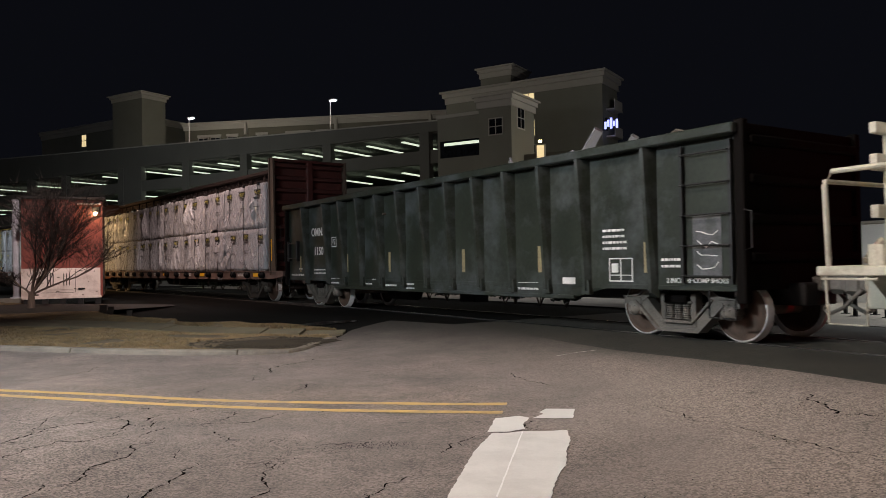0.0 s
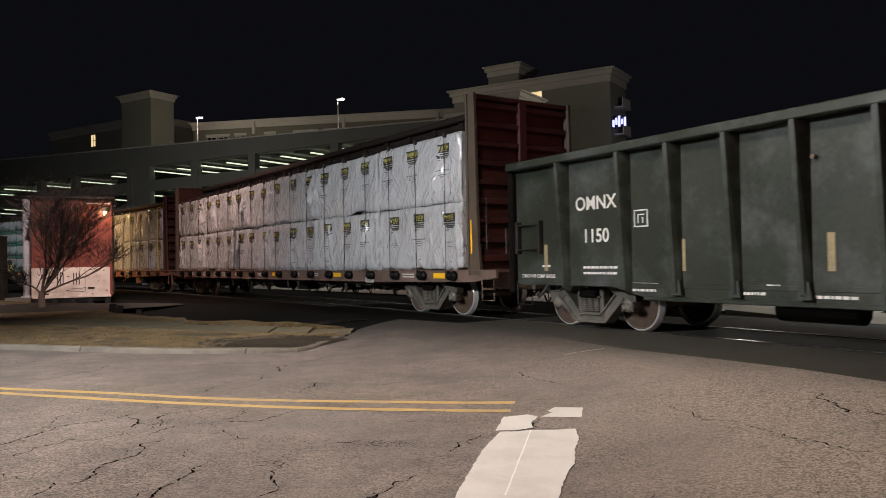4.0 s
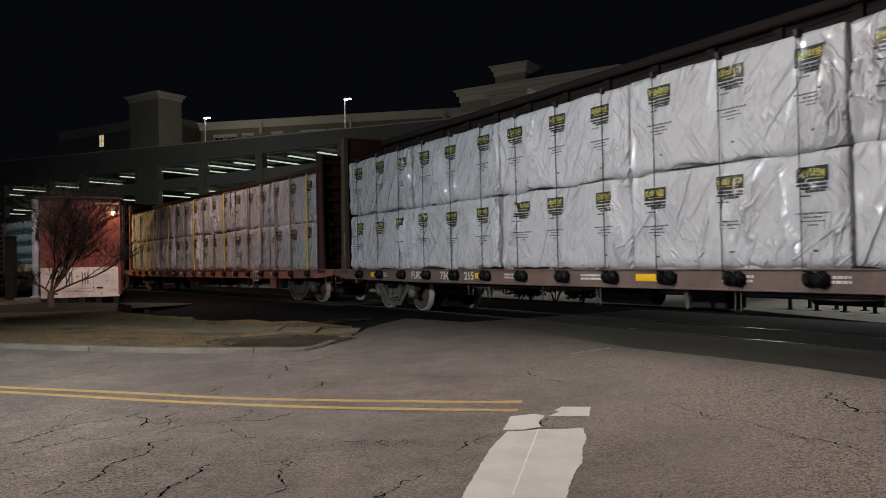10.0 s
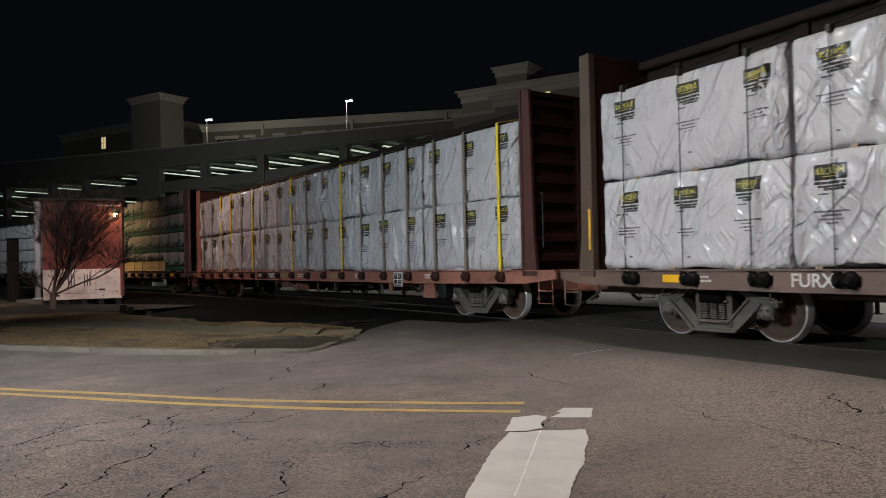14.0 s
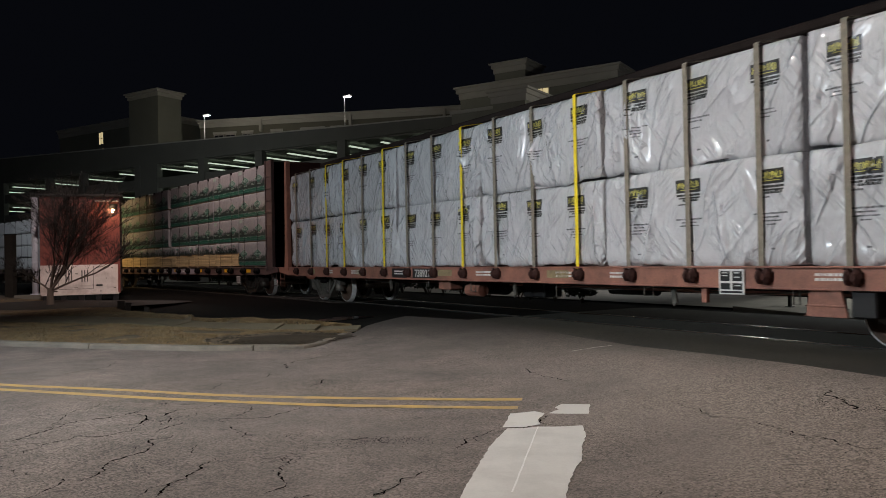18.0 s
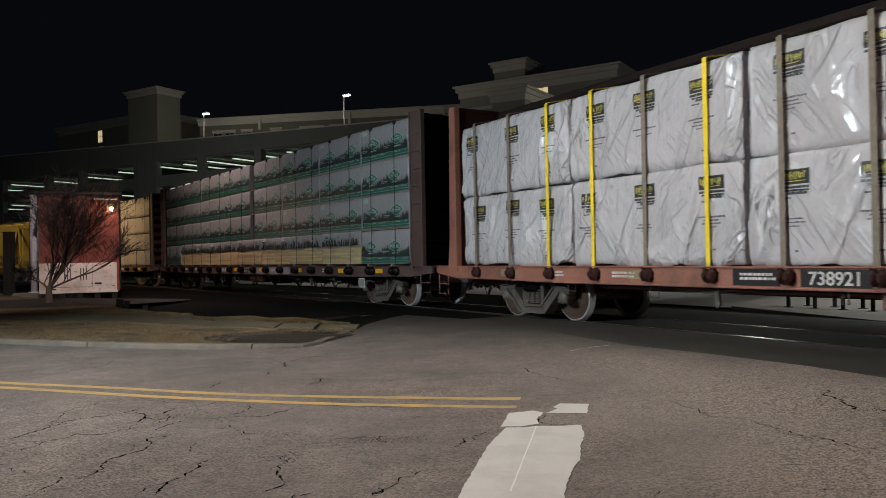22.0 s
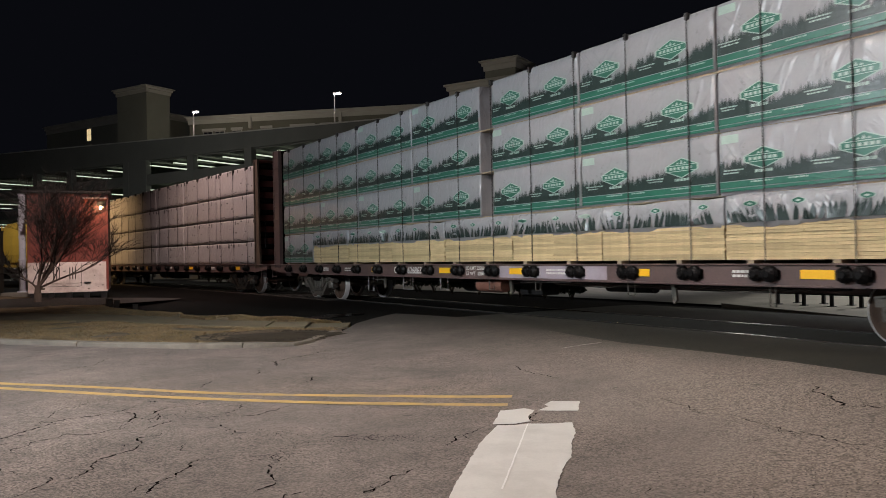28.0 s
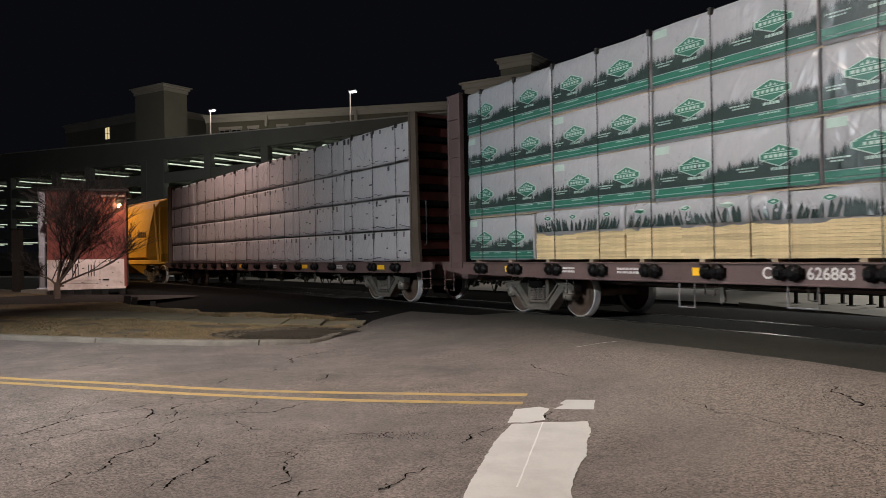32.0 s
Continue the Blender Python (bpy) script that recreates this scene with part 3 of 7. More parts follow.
def build_road():
    edge = resample(KERB_LINE, 0.6)
    seam = [(-1.6, 15.4), *(tuple(beside(s, d)[:2]) for s, d in ((2.4, 2.5), (4.3, 2.1), (6.0, 2.2), (7.3, 2.45), (8.5, 2.7), (9.6, 2.84), (11.0, 2.78), (12.2, 2.78), (13.4, 2.92), (15.5, 3.03), (18.0, 3.0), (22.0, 3.0), (28.0, 3.0), (40.0, 3.0), (60.0, 3.0)))]
    far = edge + resample(seam, 0.5)
    k = len(far)
    turn = len(edge) - 1
    near = [(min(far[i][0], -2.0) - 0.001 * (turn - i), -34.0) if i <= turn else (-2.0 + 27.0 * (i - turn) / (k - 1 - turn), -34.0) for i in range(k)]
    sh = sheet(far, near, 44, 0.0, 1.6)
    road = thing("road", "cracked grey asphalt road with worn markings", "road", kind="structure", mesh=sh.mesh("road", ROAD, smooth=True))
    strip = Shape()
    ss = list(np.arange(4.2, 60.0, 0.7))
    for a, b in ((2.95, 0.83), (0.66, -0.66), (-0.83, -3.4)):
        one = sheet([tuple(beside(s, a)[:2]) for s in ss], [tuple(beside(s, b)[:2]) for s in ss], 4, -0.008)
        strip.add(one.v, one.f)
    thing("crossing_pavement", "dark patched asphalt beside and between the rails", "pavement", kind="structure", mesh=strip.mesh("crossing_pavement", DARK))
    return road


def ribbon(pts, width, lift, wobble=0.0):
    """A flat band along points on the ground."""
    sh = Shape()
    for i, (x, y) in enumerate(pts):
        x0, y0 = pts[max(0, i - 1)]
        x1, y1 = pts[min(len(pts) - 1, i + 1)]
        n = math.hypot(x1 - x0, y1 - y0) or 1.0
        nx, ny = -(y1 - y0) / n, (x1 - x0) / n
        w = width(i / (len(pts) - 1)) if callable(width) else width
        a, b = w / 2 + random.uniform(-wobble, wobble), w / 2 + random.uniform(-wobble, wobble)
        sh.v += [(x + nx * a, y + ny * a, ground_z(x + nx * a, y + ny * a) + lift), (x - nx * b, y - ny * b, ground_z(x - nx * b, y - ny * b) + lift)]
    sh.f = [(2 * i, 2 * i + 1, 2 * i + 3, 2 * i + 2) for i in range(len(pts) - 1)]
    sh.m = [0] * len(sh.f)
    return sh


def build_markings(road):
    upper = [(-60.0, 31.9), (-30.0, 19.6), (-9.0, 10.95), (-5.24, 9.38), (-4.46, 9.14), (-3.68, 8.88), (-2.92, 8.58), (-2.23, 8.36), (-1.6, 8.21), (-0.98, 8.10), (-0.38, 8.0), (0.76, 7.79)]
    lower = [(-60.0, 31.5), (-30.0, 19.2), (-9.0, 10.55), (-5.06, 9.03), (-4.25, 8.73), (-3.49, 8.44), (-2.8, 8.2), (-2.15, 8.0), (-1.52, 7.82), (-0.93, 7.68), (-0.37, 7.58), (0.68, 7.40)]
    for line in (upper, lower):
        part("yellow_line", ribbon(resample(line, 0.12), 0.125, 0.005, 0.006).mesh("yellow_line", YELLOW_LINE), road, label="worn yellow centre line")

    def patch(name, outline, lift, jag):
        pts = []
        for (x0, y0), (x1, y1) in zip(outline, outline[1:] + outline[:1]):
            k = max(1, int(math.hypot(x1 - x0, y1 - y0) / 0.045))
            for i in range(k):
                x, y = x0 + (x1 - x0) * i / k, y0 + (y1 - y0) * i / k
                pts.append((x + random.gauss(0, jag), y + random.gauss(0, jag)))
        sh = Shape().add([(x, y, ground_z(x, y) + lift) for x, y in pts], [tuple(range(len(pts)))])
        return part(name, sh.mesh(name, WHITE_LINE), road, label="thick white stop line with broken edges")

    patch("stop_line", [(0.50, 6.52), (0.66, 6.52), (0.78, 6.57), (0.96, 6.55), (1.15, 6.57), (1.12, 6.2), (1.03, 5.9), (0.96, 5.5), (0.83, 5.15), (0.72, 4.73), (0.40, 1.9), (-0.35, 1.9), (0.08, 4.75), (0.2, 5.35), (0.32, 5.92)], 0.007, 0.0035)
    patch("stop_line", [(0.47, 6.56), (0.66, 6.56), (0.81, 6.66), (0.80, 6.83), (0.86, 6.98), (0.90, 7.1), (0.82, 7.2), (0.58, 7.13)], 0.007, 0.0035)
    patch("stop_line", [(0.93, 7.09), (1.12, 7.03), (1.29, 7.0), (1.37, 7.38), (1.11, 7.46), (1.02, 7.32), (1.05, 7.24)], 0.007, 0.003)
    part("seam", ribbon(resample([(0.39, 4.75), (0.58, 5.65), (0.77, 6.55)], 0.1), 0.012, 0.0105, 0.002).mesh("seam", FRESH_LINE), road)
    # cracks: through a few known bends, with a wandering line between
    near = [(0.024, (-4.6, 5.9), (-3.67, 6.44), (-3.59, 6.87), (-3.46, 7.24), (-3.28, 7.37), (-3.16, 7.54), (-3.01, 7.78)), (0.014, (-3.59, 6.87), (-3.63, 7.16), (-3.76, 7.78), (-3.62, 7.82), (-3.68, 8.06)),
            (0.02, (-3.34, 6.01), (-3.2, 6.54), (-2.96, 6.53), (-2.83, 6.69), (-2.79, 6.95)), (0.03, (-2.79, 6.95), (-2.93, 7.33), (-3.04, 7.48)),
            (0.022, (-2.5, 5.19), (-2.47, 5.72), (-2.37, 5.96), (-2.39, 6.19), (-2.45, 6.33), (-2.35, 6.52)), (0.026, (-1.84, 4.81), (-1.81, 5.17), (-1.77, 5.38), (-1.8, 5.52), (-1.76, 5.74))]
    small = [(0.03, (-2.57, 7.05), (-2.59, 7.22), (-2.68, 7.39), (-2.68, 7.66)), (0.018, (-2.68, 7.66), (-2.49, 7.78), (-2.35, 8.1)), (0.022, (-2.55, 6.66), (-2.44, 7.03)), (0.02, (-2.27, 7.09), (-1.98, 7.16), (-1.71, 7.23), (-1.57, 7.45), (-1.46, 7.64)),
             (0.024, (-1.14, 4.84), (-1.08, 5.02), (-1.17, 5.36), (-1.15, 5.53), (-1.22, 5.77)), (0.03, (-0.9, 6.24), (-0.72, 6.26), (-0.56, 6.27), (-0.48, 6.11)), (0.024, (-0.45, 4.74), (-0.36, 4.95), (-0.29, 5.07), (-0.14, 5.3)), (0.022, (0.09, 5.88), (0.11, 6.0), (0.25, 6.27), (0.45, 6.47)), (0.02, (0.45, 6.47), (0.62, 6.54), (0.86, 6.63))]
    bits = [(0.022, (-1.92, 6.82), (-1.87, 6.64), (-1.82, 6.57)), (0.03, (-1.73, 6.42), (-1.68, 6.51), (-1.71, 6.69)), (0.014, (-1.96, 5.89), (-2.02, 6.16)), (0.022, (-2.67, 4.8), (-2.62, 5.05), (-2.66, 5.26)), (0.014, (-4.65, 8.18), (-4.55, 8.32)), (0.02, (-0.97, 4.67), (-0.96, 4.76), (-0.84, 4.78)), (0.016, (-1.96, 7.78), (-2.02, 7.3)), (0.012, (-2.9, 5.3), (-3.2, 5.6)), (0.014, (-3.1, 8.0), (-2.6, 7.9)), (0.02, (0.86, 6.63), (0.83, 6.78), (0.93, 7.02)), (0.016, (1.25, 4.5), (1.3, 4.75))]
    far = [(0.03, (-2.37, 10.94), (-2.19, 10.47), (-2.27, 10.92), (-2.18, 11.21), (-1.91, 11.61), (-1.71, 11.98)), (0.022, (-2.3, 9.74), (-2.34, 10.13)), (0.022, (-2.72, 8.8), (-2.76, 9.28)), (0.022, (-1.63, 8.85), (-1.54, 9.12), (-1.5, 9.45)), (0.02, (-1.15, 7.55), (-1.07, 7.83)), (0.018, (-6.59, 11.9), (-6.22, 12.38), (-5.98, 12.85)),
           (0.014, (-5.28, 10.05), (-4.9, 11.03), (-5.0, 11.84)), (0.02, (-2.96, 8.47), (-2.97, 8.72)), (0.018, (0.91, 9.66), (1.05, 9.06), (1.43, 8.54)), (0.012, (2.09, 7.32), (2.25, 6.96), (2.38, 6.61)), (0.022, (2.53, 6.38), (2.67, 6.04), (2.78, 5.81), (2.95, 5.49), (3.13, 5.32)), (0.03, (3.58, 7.24), (3.48, 6.78), (3.43, 6.5), (3.7, 6.34))]
    rng = random.Random(7)

    def crack(w, bends, scatter):
        pts, off = [], 0.0
        for (x0, y0), (x1, y1) in zip(bends, bends[1:]):
            d = math.hypot(x1 - x0, y1 - y0)
            k = max(3, int(d / 0.03))
            for i in range(k):
                off = off * 0.82 + rng.gauss(0, scatter)
                pts.append((x0 + (x1 - x0) * i / k - (y1 - y0) / d * off, y0 + (y1 - y0) * i / k + (x1 - x0) / d * off))
        pts.append(bends[-1])
        part("crack", ribbon(pts, lambda u: w * (0.07 + 0.43 * math.sin(math.pi * min(1, max(0, u))) ** 0.5), 0.003, w * 0.38).mesh("crack", CRACK), road)
        return pts

    for w, *bends in near + small + bits + far:
        pts = crack(w, bends, 0.014)
        if len(pts) > 12 and bends[0][1] < 8.5:
            for _ in range(len(pts) // 14):
                x, y = rng.choice(pts)
                a, r = rng.uniform(0, 6.28), rng.uniform(0.08, 0.3)
                crack(0.011, [(x, y), (x + r * 0.5 * math.cos(a), y + r * 0.5 * math.sin(a)), (x + r * math.cos(a + 0.5), y + r * math.sin(a + 0.5))], 0.012)
    part("scratch", ribbon(resample([(1.72, 10.5), (2.03, 10.66), (2.34, 10.79)], 0.05), 0.03, 0.003, 0.012).mesh("scratch", SLAB_PALE), road, label="pale scrape across the asphalt")
    # where the surface has broken up, loose dark crumbs lie round the crack
    crumbs = Shape()
    for cx, cy, rx, ry, count in ((-0.5, 6.2, 0.5, 0.16, 300), (-1.35, 6.45, 0.45, 0.2, 90), (-1.15, 5.75, 0.12, 0.35, 80), (-2.6, 7.3, 0.4, 0.3, 80), (3.55, 6.6, 0.5, 0.5, 420), (2.6, 4.6, 1.6, 0.8, 500)):
        for _ in range(count):
            x, y, r = rng.gauss(cx, rx * 0.5), rng.gauss(cy, ry * 0.5), rng.uniform(0.002, 0.006)
            z, a = ground_z(x, y), rng.uniform(0, 6.28)
            ring = [(x + r * math.cos(a + k * 1.57) * rng.uniform(0.7, 1.3), y + r * math.sin(a + k * 1.57) * rng.uniform(0.7, 1.3), z) for k in range(4)]
            crumbs.add(ring + [(x, y, z + r * 0.8)], [(0, 1, 4), (1, 2, 4), (2, 3, 4), (3, 0, 4)])
    tagged(part("crumbs", crumbs.mesh("crumbs", CRACK), road), kind="stuff")


def build_kerb():
    pts = resample(KERB_LINE, 0.3)
    kerb = thing("kerb", "low worn concrete kerb along the verge", "kerb", kind="structure")
    group = 10
    for start in range(0, len(pts) - 1, group):
        seg = pts[start:start + group + 1]
        if len(seg) < 2:
            continue
        sh = Shape()
        for i, (x, y) in enumerate(seg):
            x0, y0 = seg[max(0, i - 1)]
            x1, y1 = seg[min(len(seg) - 1, i + 1)]
            n = math.hypot(x1 - x0, y1 - y0)
            nx, ny = -(y1 - y0) / n, (x1 - x0) / n
            nx, ny = (nx, ny) if (nx * 0.4 + ny) > 0 or nx < -0.5 else (-nx, -ny)
            fall = max(0.12, taper(x - 0.35))
            h, g = 0.085 * fall, ground_z(x, y)
            gap = 0.012 if i == 0 else (-0.012 if i == len(seg) - 1 else 0)
            dx, dy = (x1 - x0) / n * gap, (y1 - y0) / n * gap
            for o, z in ((0.0, -0.03), (0.015, h - 0.025), (0.04, h), (0.17, h), (0.18, -0.03)):
                sh.v.append((x + nx * o + dx, y + ny * o + dy, g + z))
        k = len(seg)
        sh.f = [(5 * i + j, 5 * i + j + 1, 5 * (i + 1) + j + 1, 5 * (i + 1) + j) for i in range(k - 1) for j in range(4)] + [(0, 1, 2, 3, 4), tuple(5 * (k - 1) + j for j in (4, 3, 2, 1, 0))]
        sh.m = [0] * len(sh.f)
        part("kerb_stone", sh.mesh("kerb_stone", KERB), kerb)


WALK_NEAR = [(-70.0, 44.5), (-30.0, 27.2), (-16.0, 21.2), (-10.85, 19.1), (-7.54, 17.85), (-5.76, 16.6), (-3.61, 15.3), (-2.55, 14.9), (-1.7, 14.75)]
WALK_FAR = [(-70.0, 47.2), (-30.0, 29.8), (-16.0, 23.6), (-12.25, 21.7), (-9.4, 20.5), (-6.95, 19.1), (-4.66, 17.0), (-3.0, 15.9), (-1.7, 15.3)]
MOUND_FAR = [(-70.0, 66.0), (-34.0, 50.0), (-21.0, 37.6), (-15.5, 30.9), (-11.4, 26.2), (-8.6, 21.7), (-5.6, 18.3), (-3.6, 16.7), (-1.8, 15.5)]


def taper(x):
    """How high the verge still stands: it runs out level with the road at its end."""
    return min(1.0, max(0.03, (-1.75 - x) / 1.5))


def build_verge():
    def bump(scale, high):
        return lambda x, y, w: 0.006 + taper(x) * min(1.0, (1.02 - w) * 5 if high > 0.05 else 1.0) * (0.054 + high * math.sin(math.pi * min(1, max(0, w))) ** 0.7 + 0.03 * noise.noise(Vector((x * scale, y * scale, 0))))

    def even(line, n=70):
        pts = np.array(resample(line, 0.25))
        x = np.concatenate([np.linspace(-70, -20, 12), np.linspace(-18, pts[-1, 0], n)])
        return [(a, float(np.interp(a, pts[:, 0], pts[:, 1]))) for a in x]

    kerb_back = [(x - 0.03, y + 0.17) for x, y in KERB_LINE[:9]] + [(-1.75, 14.6)]
    near, far = even(kerb_back), even(WALK_NEAR)
    foot = [(x, y + (0.9 * noise.noise(Vector((x * 0.8, 3.0, 0))) + 0.5 * noise.noise(Vector((x * 2.7, 7.0, 0)))) * taper(x + 1.5) - 0.12) for x, y in even(MOUND_FAR)]
    thing("grass_verge", "strip of dry trodden grass behind the kerb", "verge", kind="structure", mesh=sheet(near, far, 14, bump(1.4, 0.03)).mesh("grass_verge", EARTH, smooth=True))
    thing("grass_mound", "low bank of dry grass and bark mulch", "bank", kind="structure", mesh=sheet(even(WALK_FAR), foot, 16, bump(0.8, 0.09)).mesh("grass_mound", EARTH, smooth=True))
    walk_way = thing("sidewalk", "old concrete pavement of cast slabs", "pavement", kind="structure")
    a, b = even(WALK_NEAR, 20), even(WALK_FAR, 20)
    for i in range(len(a) - 1):
        q = [a[i], a[i + 1], b[i + 1], b[i]]
        cx, cy = sum(p[0] for p in q) / 4, sum(p[1] for p in q) / 4
        tilt = random.uniform(-0.006, 0.006)
        sh = Shape()
        sh.v = [(cx + (x - cx) * 0.985, cy + (y - cy) * 0.995, ground_z(x, y) + z + tilt) for z in (-0.03, 0.010 + 0.082 * taper(cx)) for x, y in q]
        sh.f = [(4, 5, 6, 7), (0, 1, 5, 4), (1, 2, 6, 5), (2, 3, 7, 6), (3, 0, 4, 7)]
        sh.m = [0] * 5
        part("slab", sh.mesh("slab", SLAB), walk_way)
    # blades, thick near the road and thin on the trodden end
    rng = random.Random(3)
    sh = Shape()

    def tuft(x, y, base, size):
        for _ in range(4):
            a, h = rng.uniform(0, 6.28), size * rng.uniform(0.5, 1.2)
            dx, dy = math.cos(a) * h * rng.uniform(0.3, 1.1), math.sin(a) * h * rng.uniform(0.3, 1.1)
            w = 0.006 * rng.uniform(0.8, 1.8)
            ox, oy = rng.uniform(-0.03, 0.03), rng.uniform(-0.03, 0.03)
            sh.add([(x + ox - w * math.sin(a), y + oy + w * math.cos(a), base), (x + ox + w * math.sin(a), y + oy - w * math.cos(a), base), (x + ox + dx, y + oy + dy, base + h * 0.6)], [(0, 1, 2)])

    for front, back, count, lift in ((near, far, 26000, bump(1.4, 0.03)), (even(WALK_FAR), foot, 15000, bump(0.8, 0.09))):
        for _ in range(count):
            u = rng.random() ** 0.8 * (len(front) - 1.01)
            if u < 10 and rng.random() < 0.7:
                continue
            i, w = int(u), rng.random()
            x0, y0 = [front[i][k] + (front[i + 1][k] - front[i][k]) * (u - i) for k in (0, 1)]
            x1, y1 = [back[i][k] + (back[i + 1][k] - back[i][k]) * (u - i) for k in (0, 1)]
            x, y = x0 + (x1 - x0) * w, y0 + (y1 - y0) * w
            if math.hypot((x + 3.05) / 1.3, (y - 13.78) / 0.9) < 1.05 or noise.noise(Vector((x * 0.9, y * 0.9, 5))) < -0.28:
                continue
            if math.hypot(x + 13.4, (y - 25.7) * 1.5) < 4.0 and front is not near and rng.random() < 0.9:
                continue
            tuft(x, y, ground_z(x, y) + lift(x, y, w) - 0.01, 0.07)
    thing("grass", "short dry straw-coloured grass on the verge", "grass", kind="stuff", mesh=sh.mesh("grass", STRAW))
    bed = Shape()
    ring = [(-13.4 + 4.4 * math.cos(a) * (1 + 0.12 * math.sin(3 * a)), 25.7 + 2.6 * math.sin(a) * (1 + 0.1 * math.cos(2 * a))) for a in np.linspace(0, 2 * math.pi, 48)[:-1]]
    bed.add([(-13.4, 25.7, 0.12)] + [(x, y, -0.06) for x, y in ring], [(0, i + 1, (i + 1) % len(ring) + 1) for i in range(len(ring))])
    thing("mulch_bed", "dark bark mulch bed round the bare tree", "bed", kind="structure", mesh=bed.mesh("mulch_bed", MULCH, smooth=True))
    mud = Shape()
    ring = [(-3.05 + 1.3 * math.cos(a) * (1 + 0.13 * math.sin(3 * a) + 0.06 * math.sin(9 * a + 1) + rng.uniform(-0.05, 0.05)), 13.78 + 0.88 * math.sin(a) * (1 + 0.1 * math.cos(2 * a) + 0.06 * math.sin(7 * a) + rng.uniform(-0.05, 0.05))) for a in np.linspace(0, 2 * math.pi, 80)[:-1]]
    mud.add([(-3.05, 13.78, ground_z(-3.05, 13.78) + 0.115)] + [(x, y, ground_z(x, y) + 0.010 + 0.056 * taper(x)) for x, y in ring], [(0, i + 1, (i + 1) % len(ring) + 1) for i in range(len(ring))])
    for _ in range(260):
        a, q = rng.uniform(0, 6.28), rng.uniform(0.5, 0.98)
        x, y, r = -3.05 + 1.3 * q * math.cos(a), 13.78 + 0.88 * q * math.sin(a), rng.uniform(0.02, 0.07)
        z = ground_z(x, y) + 0.012 + 0.068 * taper(x)
        mud.add([(x + r * math.cos(k * 1.05 + a) * rng.uniform(0.6, 1.4), y + r * math.sin(k * 1.05 + a) * rng.uniform(0.6, 1.4), z) for k in range(6)] + [(x, y, z + 0.02)], [(k, (k + 1) % 6, 6) for k in range(6)])
    thing("mud_patch", "dark damp mud at the end of the verge", "ground", kind="structure", mesh=mud.mesh("mud_patch", MUD, smooth=True))
    pool = Shape()
    ring = [(-2.3 + 0.55 * math.cos(a) * (1 + 0.25 * math.sin(2 * a + 1)), 17.3 + 0.35 * math.sin(a) * (1 + 0.2 * math.cos(3 * a))) for a in np.linspace(0, 2 * math.pi, 28)[:-1]]
    pool.add([(x, y, ground_z(x, y) - 0.012) for x, y in ring], [tuple(range(len(ring)))])
    thing("puddle", "small still puddle on the dark ground", "puddle", mesh=pool.mesh("puddle", WATER))


def build_track():
    profile = [(-0.07, -0.17), (0.07, -0.17), (0.07, -0.155), (0.012, -0.13), (0.012, -0.045), (0.036, -0.035), (0.036, -0.006), (0.026, 0.0), (-0.026, 0.0), (-0.036, -0.006), (-0.036, -0.035), (-0.012, -0.045), (-0.012, -0.13), (-0.07, -0.155)]
    track = thing("railway_track", "single curved railway track with polished rails", "track", kind="structure")
    ss = list(np.arange(-160.0, 80.0, 1.0))
    for side in (0.7535, -0.7535):
        sh = Shape()
        n = len(profile)
        for s in ss:
            sh.v += [tuple(beside(s, side + o, z)) for o, z in profile]
        sh.f = [(n * i + j, n * i + (j + 1) % n, n * (i + 1) + (j + 1) % n, n * (i + 1) + j) for i in range(len(ss) - 1) for j in range(n)]
        sh.m = [0] * len(sh.f)
        part("rail", sh.mesh("rail", RAIL), track)
    tie = shared("tie", lambda: Shape().box(-0.115, 0.115, -1.3, 1.3, -0.36, -0.16, 0.01).mesh("tie", TIE))
    bed = Shape()
    one = sheet([tuple(beside(s, 2.3)[:2]) for s in ss[:156]], [tuple(beside(s, -2.3)[:2]) for s in ss[:156]], 6, lambda x, y, w: -0.02 + 0.012 * noise.noise(Vector((x * 3, y * 3, 0))))
    bed.add(one.v, one.f)
    part("ballast", bed.mesh("ballast", BALLAST), track, label="dark oily stone ballast")
    for i in range(110):
        s = -4.0 - i * 0.52
        a, p = heading(s), on_track(s)
        part("tie", tie, track, Matrix.Translation((p.x, p.y, 0.152)) @ Matrix.Rotation(a - math.pi / 2, 4, "Z"))


build_ground()
ROADWAY = build_road()
build_markings(ROADWAY)
build_kerb()
build_verge()
build_track()

# ---- the train; x runs forward along a car, the road is on its -y side, z starts at the rail ----
LOAD = 22.25
AXLE_R = 0.457


def flip(m):
    return m @ Matrix.Rotation(math.pi, 4, "Z")


def wheelset_meshes():
    axle = Shape()
    axle.lathe([(0.0, -1.08), (0.075, -1.08), (0.08, -0.8), (0.095, -0.7), (0.085, -0.5), (0.085, 0.5), (0.095, 0.7), (0.08, 0.8), (0.075, 1.08), (0.0, 1.08)], 14)
    wheel = Shape()
    wheel.lathe([(0.1, 0.09), (0.13, 0.09), (0.17, 0.04), (0.30, 0.02), (0.37, 0.035), (0.385, 0.062), (0.432, 0.064)], 40, 0)
    wheel.lathe([(0.432, 0.064), (0.45, 0.062), (0.457, 0.05), (0.459, -0.03), (0.478, -0.045), (0.48, -0.062), (0.47, -0.07), (0.39, -0.07)], 40, 1)
    wheel.lathe([(0.39, -0.07), (0.37, -0.02), (0.30, -0.03), (0.17, -0.06), (0.13, -0.09), (0.1, -0.09)], 40, 0)
    return axle.mesh("axle", AXLE, smooth=True), wheel.mesh("wheel", WHEEL, STEEL, smooth=True)


